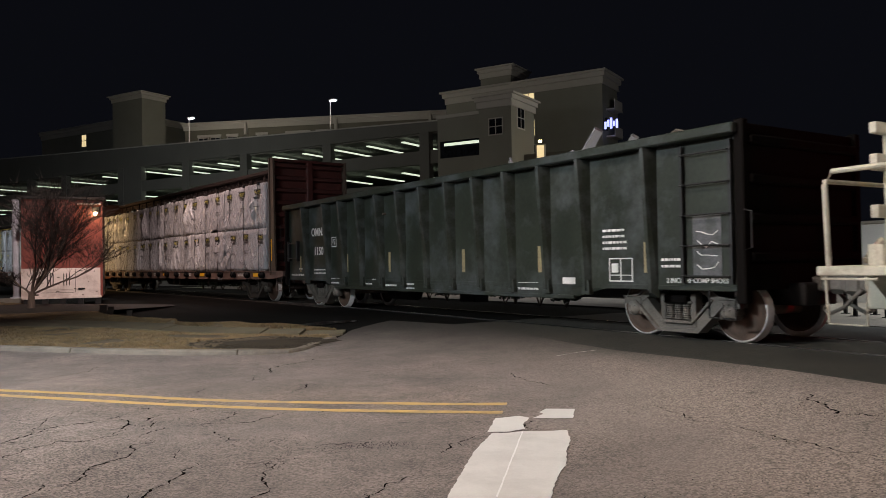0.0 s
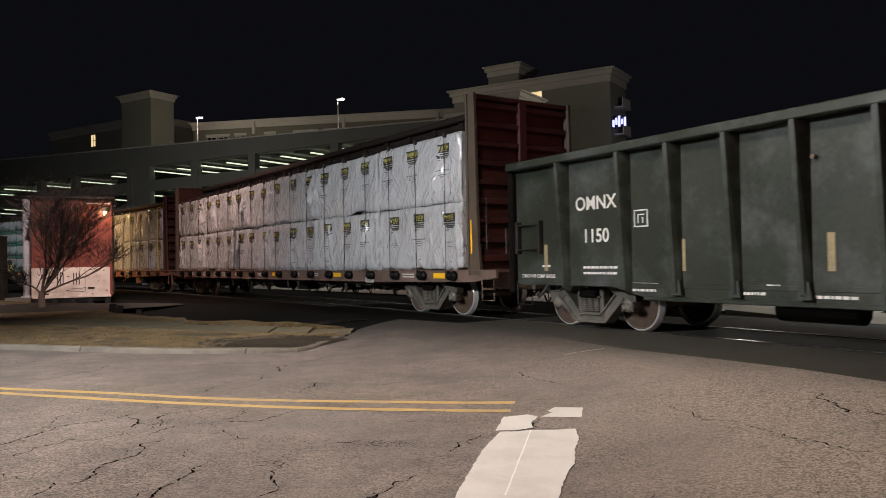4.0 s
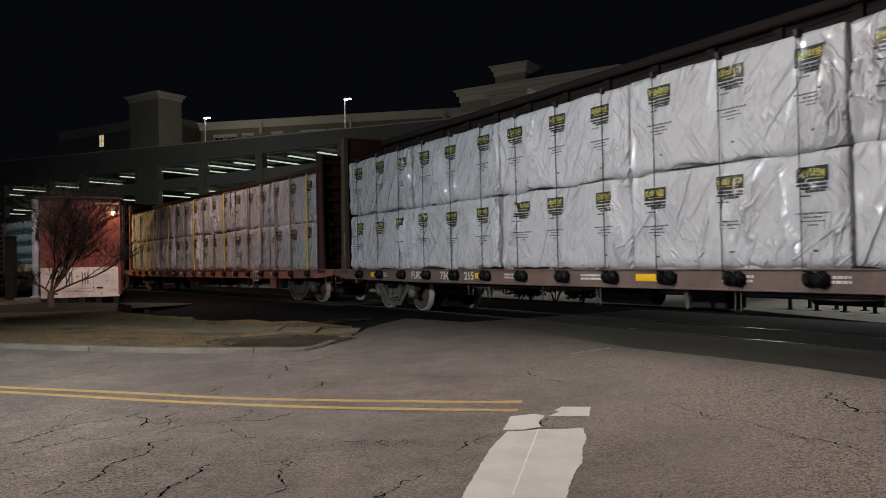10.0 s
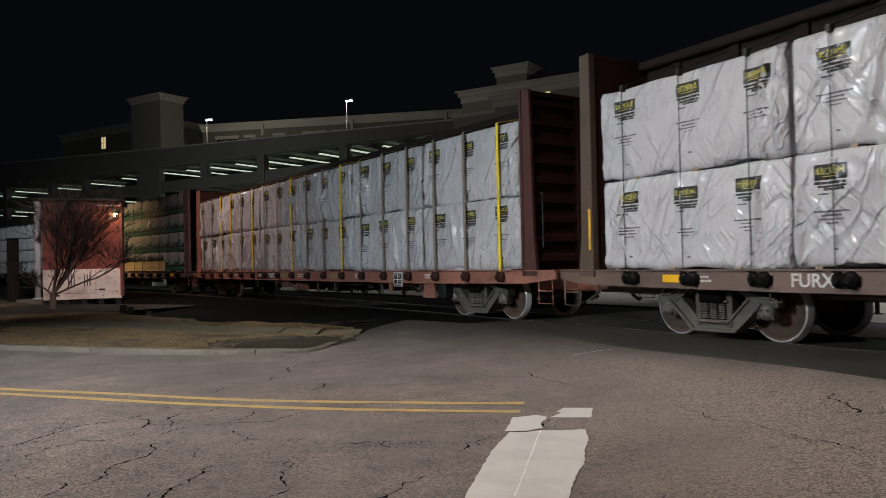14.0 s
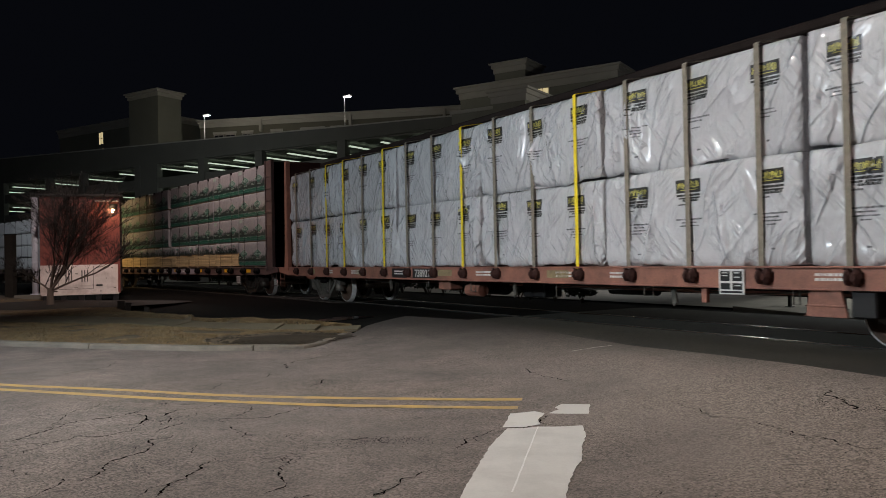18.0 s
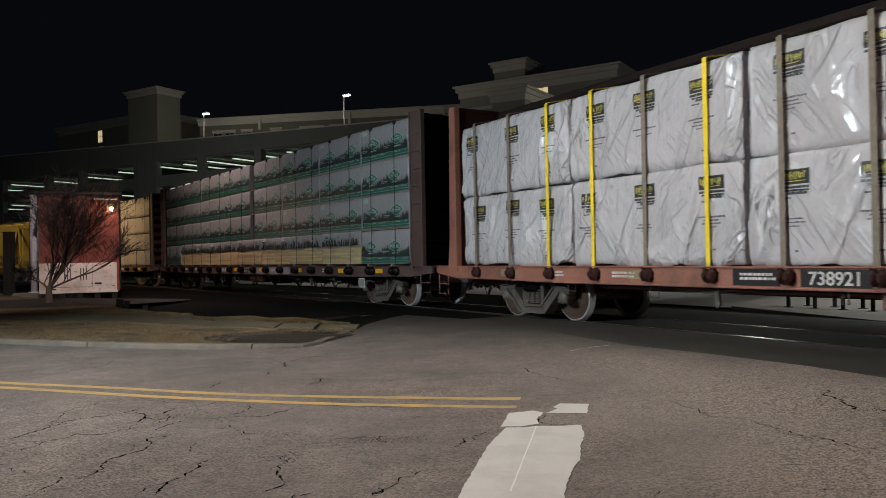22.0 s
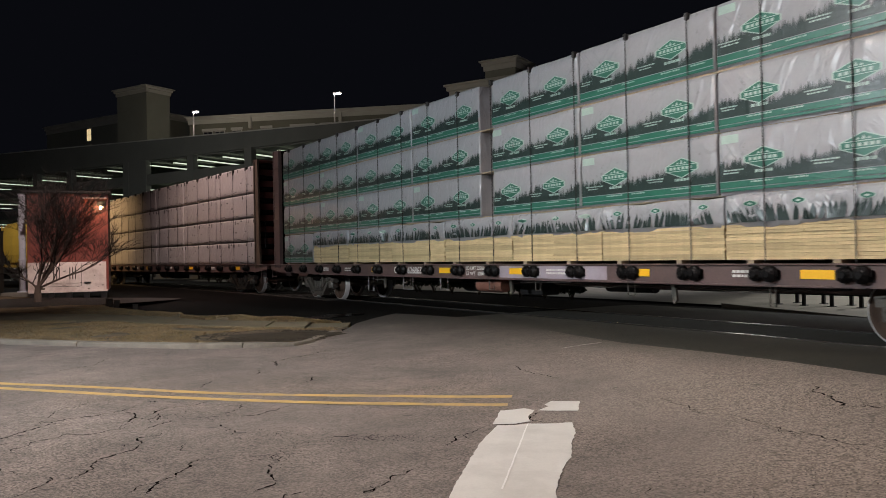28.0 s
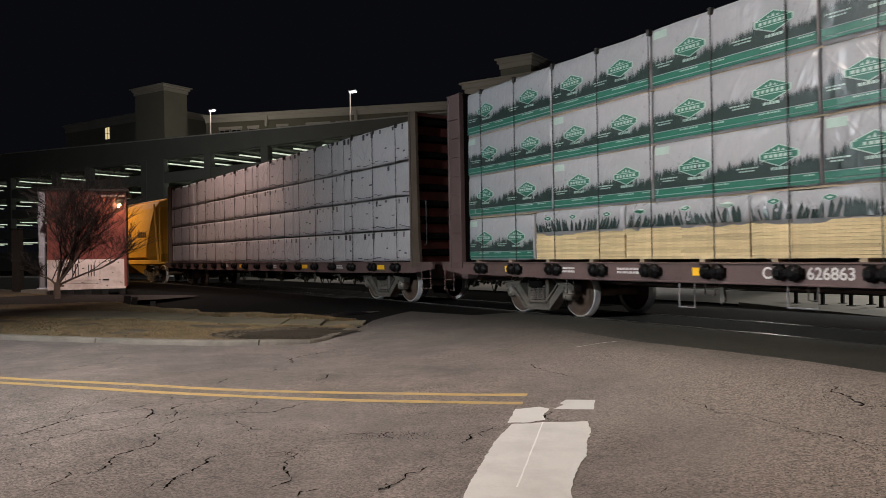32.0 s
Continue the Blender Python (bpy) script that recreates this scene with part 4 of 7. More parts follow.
def truck_meshes():
    frame_ = Shape()
    # side frame with its two windows: an arch bar, a tension bar and two columns
    frame_.extrude([(-1.12, 0.52), (-0.78, 0.53), (-0.42, 0.76), (0.42, 0.76), (0.78, 0.53), (1.12, 0.52), (1.12, 0.63), (0.82, 0.66), (0.45, 0.87), (-0.45, 0.87), (-0.80, 0.66), (-1.12, 0.63)], -0.09, 0.09)
    frame_.extrude([(-0.84, 0.56), (-0.64, 0.63), (-0.27, 0.27), (0.27, 0.27), (0.64, 0.63), (0.84, 0.56), (0.39, 0.14), (-0.39, 0.14)], -0.07, 0.07)
    # proud flanges round the windows and along the lower edge
    frame_.extrude([(-0.87, 0.555), (-0.84, 0.59), (-0.38, 0.165), (0.38, 0.165), (0.84, 0.59), (0.87, 0.555), (0.40, 0.115), (-0.40, 0.115)], -0.125, 0.10)
    frame_.extrude([(-0.66, 0.63), (-0.63, 0.65), (-0.27, 0.30), (0.27, 0.30), (0.63, 0.65), (0.66, 0.63), (0.285, 0.265), (-0.285, 0.265)], -0.105, 0.09)
    frame_.extrude([(-1.10, 0.635), (-0.80, 0.665), (-0.45, 0.875), (0.45, 0.875), (0.80, 0.665), (1.10, 0.635), (1.10, 0.655), (0.80, 0.69), (0.46, 0.90), (-0.46, 0.90), (-0.80, 0.69), (-1.10, 0.655)], -0.13, 0.11)
    frame_.box(-0.30, 0.30, -0.13, 0.11, 0.25, 0.285, 0.008).box(-0.28, 0.28, -0.12, 0.11, 0.565, 0.60, 0.008)
    for s in (-1, 1):
        frame_.box(min(s * 0.24, s * 0.34), max(s * 0.24, s * 0.34), -0.085, 0.085, 0.2, 0.72, 0.01)
        frame_.box(s * 0.9 - 0.17, s * 0.9 + 0.17, -0.1, 0.1, 0.50, 0.66, 0.03)
        frame_.box(s * 0.9 - 0.14, s * 0.9 - 0.1, -0.08, 0.08, 0.34, 0.55, 0.01)
        frame_.box(s * 0.9 + 0.1, s * 0.9 + 0.14, -0.08, 0.08, 0.34, 0.55, 0.01)
    spring = Shape()
    for x in (-0.16, 0.0, 0.16):
        for y in (-0.06, 0.06):
            for k in range(7):
                spring.lathe([(0.04, -0.01), (0.066, -0.01), (0.066, 0.012), (0.04, 0.012)], 10)
                m = Matrix.Translation((x, y, 0.33 + 0.034 * k)) @ Matrix.Rotation(math.pi / 2, 4, "X")
                for i in range(len(spring.v) - 40, len(spring.v)):
                    spring.v[i] = tuple(m @ Vector(spring.v[i]))
    # bolster and brake beams carry the shade behind the side frames as colour
    bolster = Shape().box(-0.22, 0.22, -1.18, 1.18, 0.56, 0.70, 0.03).box(-0.3, 0.3, -0.3, 0.3, 0.66, 0.74, 0.02)
    for s in (-1, 1):
        bolster.tube([(s * 0.42, -0.7, 0.42), (s * 0.42, 0.7, 0.42)], 0.045)
        bolster.box(s * 0.42 - 0.05, s * 0.42 + 0.05, -0.82, -0.62, 0.32, 0.56, 0.02).box(s * 0.42 - 0.05, s * 0.42 + 0.05, 0.62, 0.82, 0.32, 0.56, 0.02)
    cap = Shape().lathe([(0.0, -0.13), (0.07, -0.13), (0.085, -0.11), (0.115, -0.1), (0.13, -0.06), (0.13, 0.12), (0.0, 0.12)], 16)
    for k in range(3):
        a = k * 2.094 + 0.5
        cap.box(0.06 * math.cos(a) - 0.014, 0.06 * math.cos(a) + 0.014, -0.15, -0.12, 0.06 * math.sin(a) - 0.014, 0.06 * math.sin(a) + 0.014)
    return (frame_.mesh("side_frame", TRUCK), spring.mesh("spring_nest", TRUCK), bolster.mesh("bolster", SHADE_STEEL), cap.mesh("bearing_cap", BEARING, smooth=True))


WHEELS = []


def add_trucks(car, centres, half=0.92):
    axle_me, wheel_me = shared("wheelset", wheelset_meshes)
    frame_me, spring_me, bolster_me, cap_me = shared("truck", truck_meshes)
    for x in centres:
        truck = part("truck_bolster", bolster_me, car, pose(x, 0, 0), "dirty cast steel truck under the car")
        for y in (-1.0, 1.0):
            part("side_frame", frame_me, truck, pose(0, y, 0))
            tagged(part("spring_nest", spring_me, truck, pose(0, y, 0)), kind="stuff")
            for s in (-half, half):
                part("bearing_cap", cap_me, truck, pose(s, y, 0.457, 0, 0, 0 if y < 0 else 180))
        for s in (-half, half):
            axle = part("axle", axle_me, car, pose(x + s, 0, AXLE_R))
            part("wheel", wheel_me, axle, pose(0, -0.735, 0, 0, 0, 180), "steel wheel with a bright worn tread")
            part("wheel", wheel_me, axle, pose(0, 0.735, 0))
            WHEELS.append((axle, x + s))


def add_couplers(car, ends, mat):
    def make():
        sh = Shape().box(0.0, 0.55, -0.11, 0.11, 0.76, 0.98, 0.03)
        sh.box(0.5, 0.75, -0.17, 0.06, 0.72, 1.02, 0.05).box(0.68, 0.80, 0.02, 0.15, 0.74, 1.0, 0.04)
        sh.tube([(0.1, 0.3, 0.8), (0.35, 0.32, 0.55), (0.62, 0.2, 0.45), (0.8, 0.05, 0.5)], 0.03)
        return sh.mesh("coupler", TRUCK)
    me = shared("coupler", make)
    for x, s in ends:
        part("coupler", me, car, pose(x, 0, 0, 0, 0, 0 if s > 0 else 180), "rusty knuckle coupler with brake hose")


def crumple(x, z, seed, amount):
    """How far a wrapped face bulges at a point of it: slack tongues folded over on one side, swags hung from gathered spots, stray folds."""
    soft = noise.noise(Vector((x * 0.7 + seed * 7.3, z * 1.0, seed * 1.7)))
    out = 0.32 * soft + 0.10 * noise.noise(Vector((x * 2.6, z * 2.2 + seed, seed * 0.7)))
    for k in range(4):
        q = math.sin(seed * (3.7 + k * 2.3) + k * 1.9)
        cx, top = 1.75 * q, 1.5 - 0.5 * abs(math.sin(seed * 2.9 + k))
        deep = 0.7 + 0.7 * abs(math.sin(seed * 1.3 + 2 * k))
        t = (top - z) / deep
        if 0 < t < 1:
            side = 1 if math.sin(seed * 9 + k * 5) > 0 else -1
            u = side * (x - cx - (0.28 * math.sin(seed * 6 + 3 * k)) * t - 0.05 * noise.noise(Vector((z * 2, seed, k))))
            w = 0.06 + 0.17 * t
            if -0.035 < u < w:
                out += 0.9 * math.sin(math.pi * t ** 0.8) ** 0.7 * ((1 - u / w) if u > 0 else 1 + u / 0.035)
    for k in range(3):
        cx = 2.1 * math.sin(seed * (2.3 + k * 1.7) + k * 2.0)
        cz = 1.75 if (int(seed * 3) + k) % 3 else -0.3
        dx, dz = x - cx, z - cz
        r = math.hypot(dx, dz * 0.9)
        a = math.atan2(dx, abs(dz) + 0.05)
        ray = 1 - abs(math.sin(a * (4.0 + k) + seed + 0.9 * noise.noise(Vector((a * 3, r * 0.9, seed)))))
        out += 0.6 * ray ** 4 * max(0.0, 1 - r / 1.5) * min(1.0, r / 0.25)
    # slack pleats hang where the sheet is gathered at the ends of the bundle
    end = max(0.0, (abs(x) - 1.3) / 0.5)
    if end:
        q = (x * 3.1 + z * 0.5 * math.sin(seed * 4) + seed + 0.5 * noise.noise(Vector((x, z * 1.5, seed)))) % 1.0
        out += 0.55 * end * (q / 0.8 if q < 0.8 else (1 - q) / 0.2) * (0.4 + 0.6 * abs(math.sin(z * 1.3 + seed)))
    lean = 0.8 * math.sin(seed * 5.1)
    fold = 1 - abs(noise.noise(Vector(((x + z * lean) * 1.0 + seed * 3.1, z * 0.25, seed * 2.9 + 4))))
    fold2 = 1 - abs(noise.noise(Vector(((x - z * 0.9) * 1.3 + seed * 5.1, z * 0.3, seed + 9))))
    hang = 1 - abs(noise.noise(Vector((x * 0.5 + seed, (z + 0.22 * math.cos(x * 1.7 + seed)) * 2.4, seed + 21))))
    return amount * (out + 0.2 * fold ** 14 + 0.2 * fold2 ** 16 + 0.26 * hang ** 12 * max(0.0, 1 - z / 0.9))


def package_mesh(length, height, seed, amount, mat, depth=1.2, sag=0.03):
    """A wrapped bundle; its crumpled face looks to -y, its back lies at y = depth."""
    nx, nz = max(8, int(length / 0.034)), max(6, int(height / 0.046))
    sh = Shape()
    for j in range(nz + 1):
        for i in range(nx + 1):
            x, z = -length / 2 + length * i / nx, height * j / nz
            e = min(i, nx - i, 2) / 2
            ez = min(j, nz - j, 2) / 2
            rim = (1 - min(e, 1)) * 0.018 + (1 - min(ez, 1)) * 0.022
            hem = 0.0
            if j == 0:
                hem = -sag * (0.25 + 0.9 * noise.noise(Vector((x * 1.1 + seed, seed, 1))) + 0.5 * noise.noise(Vector((x * 4.0, seed, 2))))
            elif j == nz:
                hem = 0.35 * sag * noise.noise(Vector((x * 1.6 + seed, seed, 5)))
            sh.v.append((x, -crumple(x, z, seed, amount) * min(1, e + 0.3) * min(1, ez + 0.3) + rim, z + hem))
    n = nx + 1
    sh.f = [(j * n + i, j * n + i + 1, (j + 1) * n + i + 1, (j + 1) * n + i) for j in range(nz) for i in range(nx)]
    back = len(sh.v)
    sh.v += [(x, depth, z) for x in (-length / 2, length / 2) for z in (0, height)]
    bl, tl, br, tr = back, back + 1, back + 2, back + 3
    top = [nz * n + i for i in range(n)]
    bottom = list(range(n))
    left, right = [j * n for j in range(nz + 1)], [j * n + nx for j in range(nz + 1)]
    sh.f += [tuple(top + [tr, tl]), tuple(bottom[::-1] + [bl, br]), tuple(left + [tl, bl]), tuple(right[::-1] + [br, tr]), (bl, tl, tr, br)]
    sh.m = [0] * len(sh.f)
    me = sh.mesh("wrapped_lumber", mat, smooth=True)
    for p in me.polygons[-5:]:
        p.use_smooth = False
    return me


def on_face(sh, x0, x1, z0, z1, seed, amount, lift, slot=0, step=0.09, length=3.7, height=1.5):
    """A printed rectangle that follows the crumpled face."""
    nx, nz = max(1, math.ceil((x1 - x0) / step)), max(1, math.ceil((z1 - z0) / step))
    v = []
    for j in range(nz + 1):
        for i in range(nx + 1):
            x, z = x0 + (x1 - x0) * i / nx, z0 + (z1 - z0) * j / nz
            v.append((x, -crumple(x, z, seed, amount) - lift, z))
    n = nx + 1
    sh.add(v, [(j * n + i, j * n + i + 1, (j + 1) * n + i + 1, (j + 1) * n + i) for j in range(nz) for i in range(nx)], slot)


def print_mesh(seed, amount, x, z, rng):
    """A black printed panel with broken yellow marks in it, and lines of small unreadable print below."""
    sh = Shape()
    w = 0.45
    on_face(sh, x - w / 2, x + w / 2, z - 0.10, z + 0.10, seed, amount, 0.006, 0, 0.06)
    a = x - w / 2 + 0.03
    while a < x + w / 2 - 0.05:
        b = a + rng.uniform(0.022, 0.05)
        lo, hi = z - 0.02 + rng.uniform(-0.012, 0.012), z + 0.05 + rng.uniform(-0.01, 0.018)
        on_face(sh, a, a + 0.015, lo - 0.01, hi + 0.008, seed, amount, 0.009, 1)
        if rng.random() < 0.75:
            q = rng.choice((lo, hi - 0.014, (lo + hi) / 2))
            on_face(sh, a, b - 0.008, q, q + 0.013, seed, amount, 0.010, 1)
        if rng.random() < 0.4:
            on_face(sh, b - 0.019, b - 0.008, (lo + hi) / 2 - 0.01, hi - 0.01, seed, amount, 0.009, 1)
        a = b
    on_face(sh, x - w * 0.32, x + w * 0.36, z - 0.062, z - 0.052, seed, amount, 0.009, 1)

    def bars(c, wide, tall, lo, hi, gap, shift=0.0, slot=0):
        a = x - wide / 2 + shift
        end = x + wide / 2 + shift
        while a < end - 0.012:
            b = min(end, a + rng.uniform(lo, hi))
            top = tall * rng.uniform(0.75, 1.0)
            on_face(sh, a, b - gap, z + c - tall / 2, z + c - tall / 2 + top, seed, amount, 0.006, slot)
            a = b

    bars(-0.135, 0.45, 0.038, 0.06, 0.16, 0.006)
    bars(-0.18, 0.40, 0.03, 0.05, 0.14, 0.006, 0.02)
    bars(-0.215, 0.30, 0.04, 0.025, 0.06, 0.009, 0.05)
    bars(-0.275, 0.16, 0.024, 0.02, 0.05, 0.009, -0.1)
    bars(-0.98, 0.06, 0.03, 0.03, 0.05, 0.004, 0.03, 2)
    for row, (wide, tall) in enumerate(((0.5, 0.028), (0.26, 0.024), (0.34, 0.022), (0.16, 0.02))):
        if rng.random() < 0.9:
            bars(-0.50 - row * 0.05, wide, tall, 0.02, 0.06, 0.009, 0.0, 2)
    return sh.mesh("printed_panel", INK, GOLD, GREY_INK)


def white_package(key, length, height):
    def make():
        seed, rng = key * 1.37 + 0.5, random.Random(key)
        amount = 0.10
        me = package_mesh(length, height, seed, amount, FILM, sag=0.085)
        prints = []
        for k in range(3):
            x = -length / 2 + length * (k + 0.5) / 3 + rng.uniform(-0.16, 0.16)
            prints.append(print_mesh(seed, amount, x, height * 0.80 + rng.uniform(-0.04, 0.03), rng))
        return me, prints
    return shared(("white", key), make)


def pine_package(key, length, height, low=False):
    """Grey-white wrap printed with a row of dark firs, a teal foot band and six-sided teal marks."""
    def make():
        seed, amount, rng = key * 2.11 + 0.3, 0.012, random.Random(key + 50)
        h = height
        me = package_mesh(length, h, seed, amount, FILM_PINE, sag=0.03)
        sh = Shape()
        lift = 0.006

        def face(x, z, up=0.0):
            return (x, -crumple(x, z, seed, amount) - lift - up, z)
        count = max(1, round(length / 1.2))
        gap = length / count
        shift = rng.uniform(-0.1, 0.1)
        x = -length / 2 + 0.02
        foot = h * 0.20
        while x < length / 2 - 0.03:
            w = rng.uniform(0.014, 0.045)
            swell = ((x - shift + length / 2) / gap + 0.42) % 1.0
            z = h * (0.36 + 0.24 * swell + rng.uniform(-0.03, 0.08) + 0.03 * math.sin(x * 5.3 + key))
            c, e = min(x + w / 2, length / 2 - 0.025), min(x + w, length / 2 - 0.02)
            sh.add([face(x, foot), face(e, foot), face(e, z - 0.09 * h), face(c, z), face(x, z - 0.10 * h)], [(0, 1, 2, 3, 4)], 0)
            x = e
        on_face(sh, -length / 2 + 0.02, length / 2 - 0.02, 0.09 * h, foot - 0.012, seed, amount, lift, 1, 0.2)
        on_face(sh, -length / 2 + 0.02, length / 2 - 0.02, 0.03 * h, 0.075 * h, seed, amount, lift, 1, 0.2)
        for k in range(count):
            c = -length / 2 + gap * (k + 0.5) + shift + rng.uniform(-0.03, 0.03)
            z = h * 0.52
            for r, up, slot in ((1.0, 0.004, 2), (0.91, 0.007, 1)):
                a, b = 0.31 * r, 0.155 * r
                sh.add([face(c + p * a, z + q * b, up) for p, q in ((-1, -0.26), (0, -1), (1, -0.26), (1, 0.26), (0, 1), (-1, 0.26))], [(0, 1, 2, 3, 4, 5)], slot)
            on_face(sh, c - 0.28, c + 0.28, z + 0.036, z + 0.046, seed, amount, lift + 0.010, 2)
            on_face(sh, c - 0.28, c + 0.28, z - 0.052, z - 0.042, seed, amount, lift + 0.010, 2)
            for i in range(6):
                on_face(sh, c - 0.225 + 0.075 * i, c - 0.175 + 0.075 * i + rng.uniform(-0.008, 0.008), z - 0.025, z + 0.018, seed, amount, lift + 0.010, 2)
            for p in (-0.07, 0.0, 0.07):
                sh.add([face(c + p - 0.03, z + 0.06, 0.011), face(c + p + 0.03, z + 0.06, 0.011), face(c + p, z + 0.09 + (0.025 if p == 0 else 0), 0.011)], [(0, 1, 2)], 2)
            for row, (lo, hi, zz) in enumerate(((-0.13, 0.13, 0.295), (-0.68, -0.34, 0.36), (-0.64, -0.4, 0.315), (0.36, 0.62, 0.15), (-0.2, 0.14, 0.15))):
                a = c + lo
                while a < c + hi and a < length / 2 - 0.08:
                    b = a + rng.uniform(0.025, 0.07)
                    if a > -length / 2 + 0.05:
                        on_face(sh, a, b - 0.012, h * zz, h * zz + (0.04 if row == 0 else 0.02), seed, amount, lift + 0.004, 2)
                    a = b
        if key % 2 == 0:
            on_face(sh, -length / 2 + 0.06, -length / 2 + 0.34, h - 0.17, h - 0.05, seed, amount, lift + 0.004, 2)
        return me, [sh.mesh("printed_panel", PINE_INK, TEAL_INK, PALE_INK)]
    return shared(("pine", key, round(length, 2), round(height, 2)), make)


def put_package(car, kit, x, z, lat=1.37, label="", sides=(-1, 1)):
    me, prints = kit
    for s in sides:
        m = pose(x, s * lat, z)
        ob = part("lumber_package", me, car, m if s < 0 else flip(m), label)
        for p in prints:
            tagged(part("printed_panel", p, ob), kind="stuff")


def tie_down(car, x, top, mat, width, lat=1.40, label="", bottom=0.92, ridge=4.62):
    """A cable or strap from the winch, up the load's face, over its edge to the centre beam."""
    def make():
        sh = Shape()
        t = 0.012
        line = [(-lat - 0.012, bottom), (-lat - 0.012, top + 0.005), (-lat + 0.03, top + 0.035), (-0.16, ridge)]
        for (y0, z0), (y1, z1) in zip(line, line[1:]):
            d = Vector((y1 - y0, z1 - z0)).normalized() * t
            q = [(y0, z0), (y1, z1), (y1 + d.y, z1 - d.x), (y0 + d.y, z0 - d.x)]
            sh.add([(xx, y, z) for xx in (-width / 2, width / 2) for y, z in q], [(0, 1, 2, 3), (7, 6, 5, 4), (0, 4, 5, 1), (1, 5, 6, 2), (2, 6, 7, 3), (3, 7, 4, 0)])
        if width < 0.05:
            sh.box(-0.03, 0.03, -lat - 0.025, -lat + 0.1, top - 0.06, top + 0.045, 0.01)
        return sh.mesh("tie_down", mat)
    me = shared(("tie_down", mat.name, width, round(top, 2), round(ridge, 2), lat), make)
    for r in (0, 180):
        part("strap" if width > 0.05 else "cable", me, car, pose(x, 0, 0, 0, 0, r), label)


def winch_mesh(wide, mat):
    """A ratchet winch: two eight-sided flanges on a drum, with pawl and bracket."""
    sh = Shape()
    q = wide / 2
    for x, r in ((-0.48 * q, 0.108), (0.46 * q, 0.118)):
        k = len(sh.v)
        sh.lathe([(0.0, -0.125), (0.045, -0.125), (0.05, -0.11), (r * 0.62, -0.10), (r * 0.95, -0.07), (r, -0.02), (r * 0.8, 0.0)], 10)
        sh.v[k:] = [(p * min(1.0, q / 0.2) + x, y, z) for p, y, z in sh.v[k:]]
    sh.box(-0.6 * q, 0.6 * q, -0.085, -0.01, -0.055, 0.055, 0.02)
    sh.box(-1.05 * q, 1.05 * q, -0.02, 0.004, -0.08, 0.06, 0.01).box(0.95 * q, 1.08 * q, -0.07, 0.0, -0.03, 0.06, 0.01)
    sh.tube([(-0.9 * q, -0.05, 0.11), (-0.1 * q, -0.09, 0.10)], 0.016, 6)
    return sh.mesh("winch", mat)


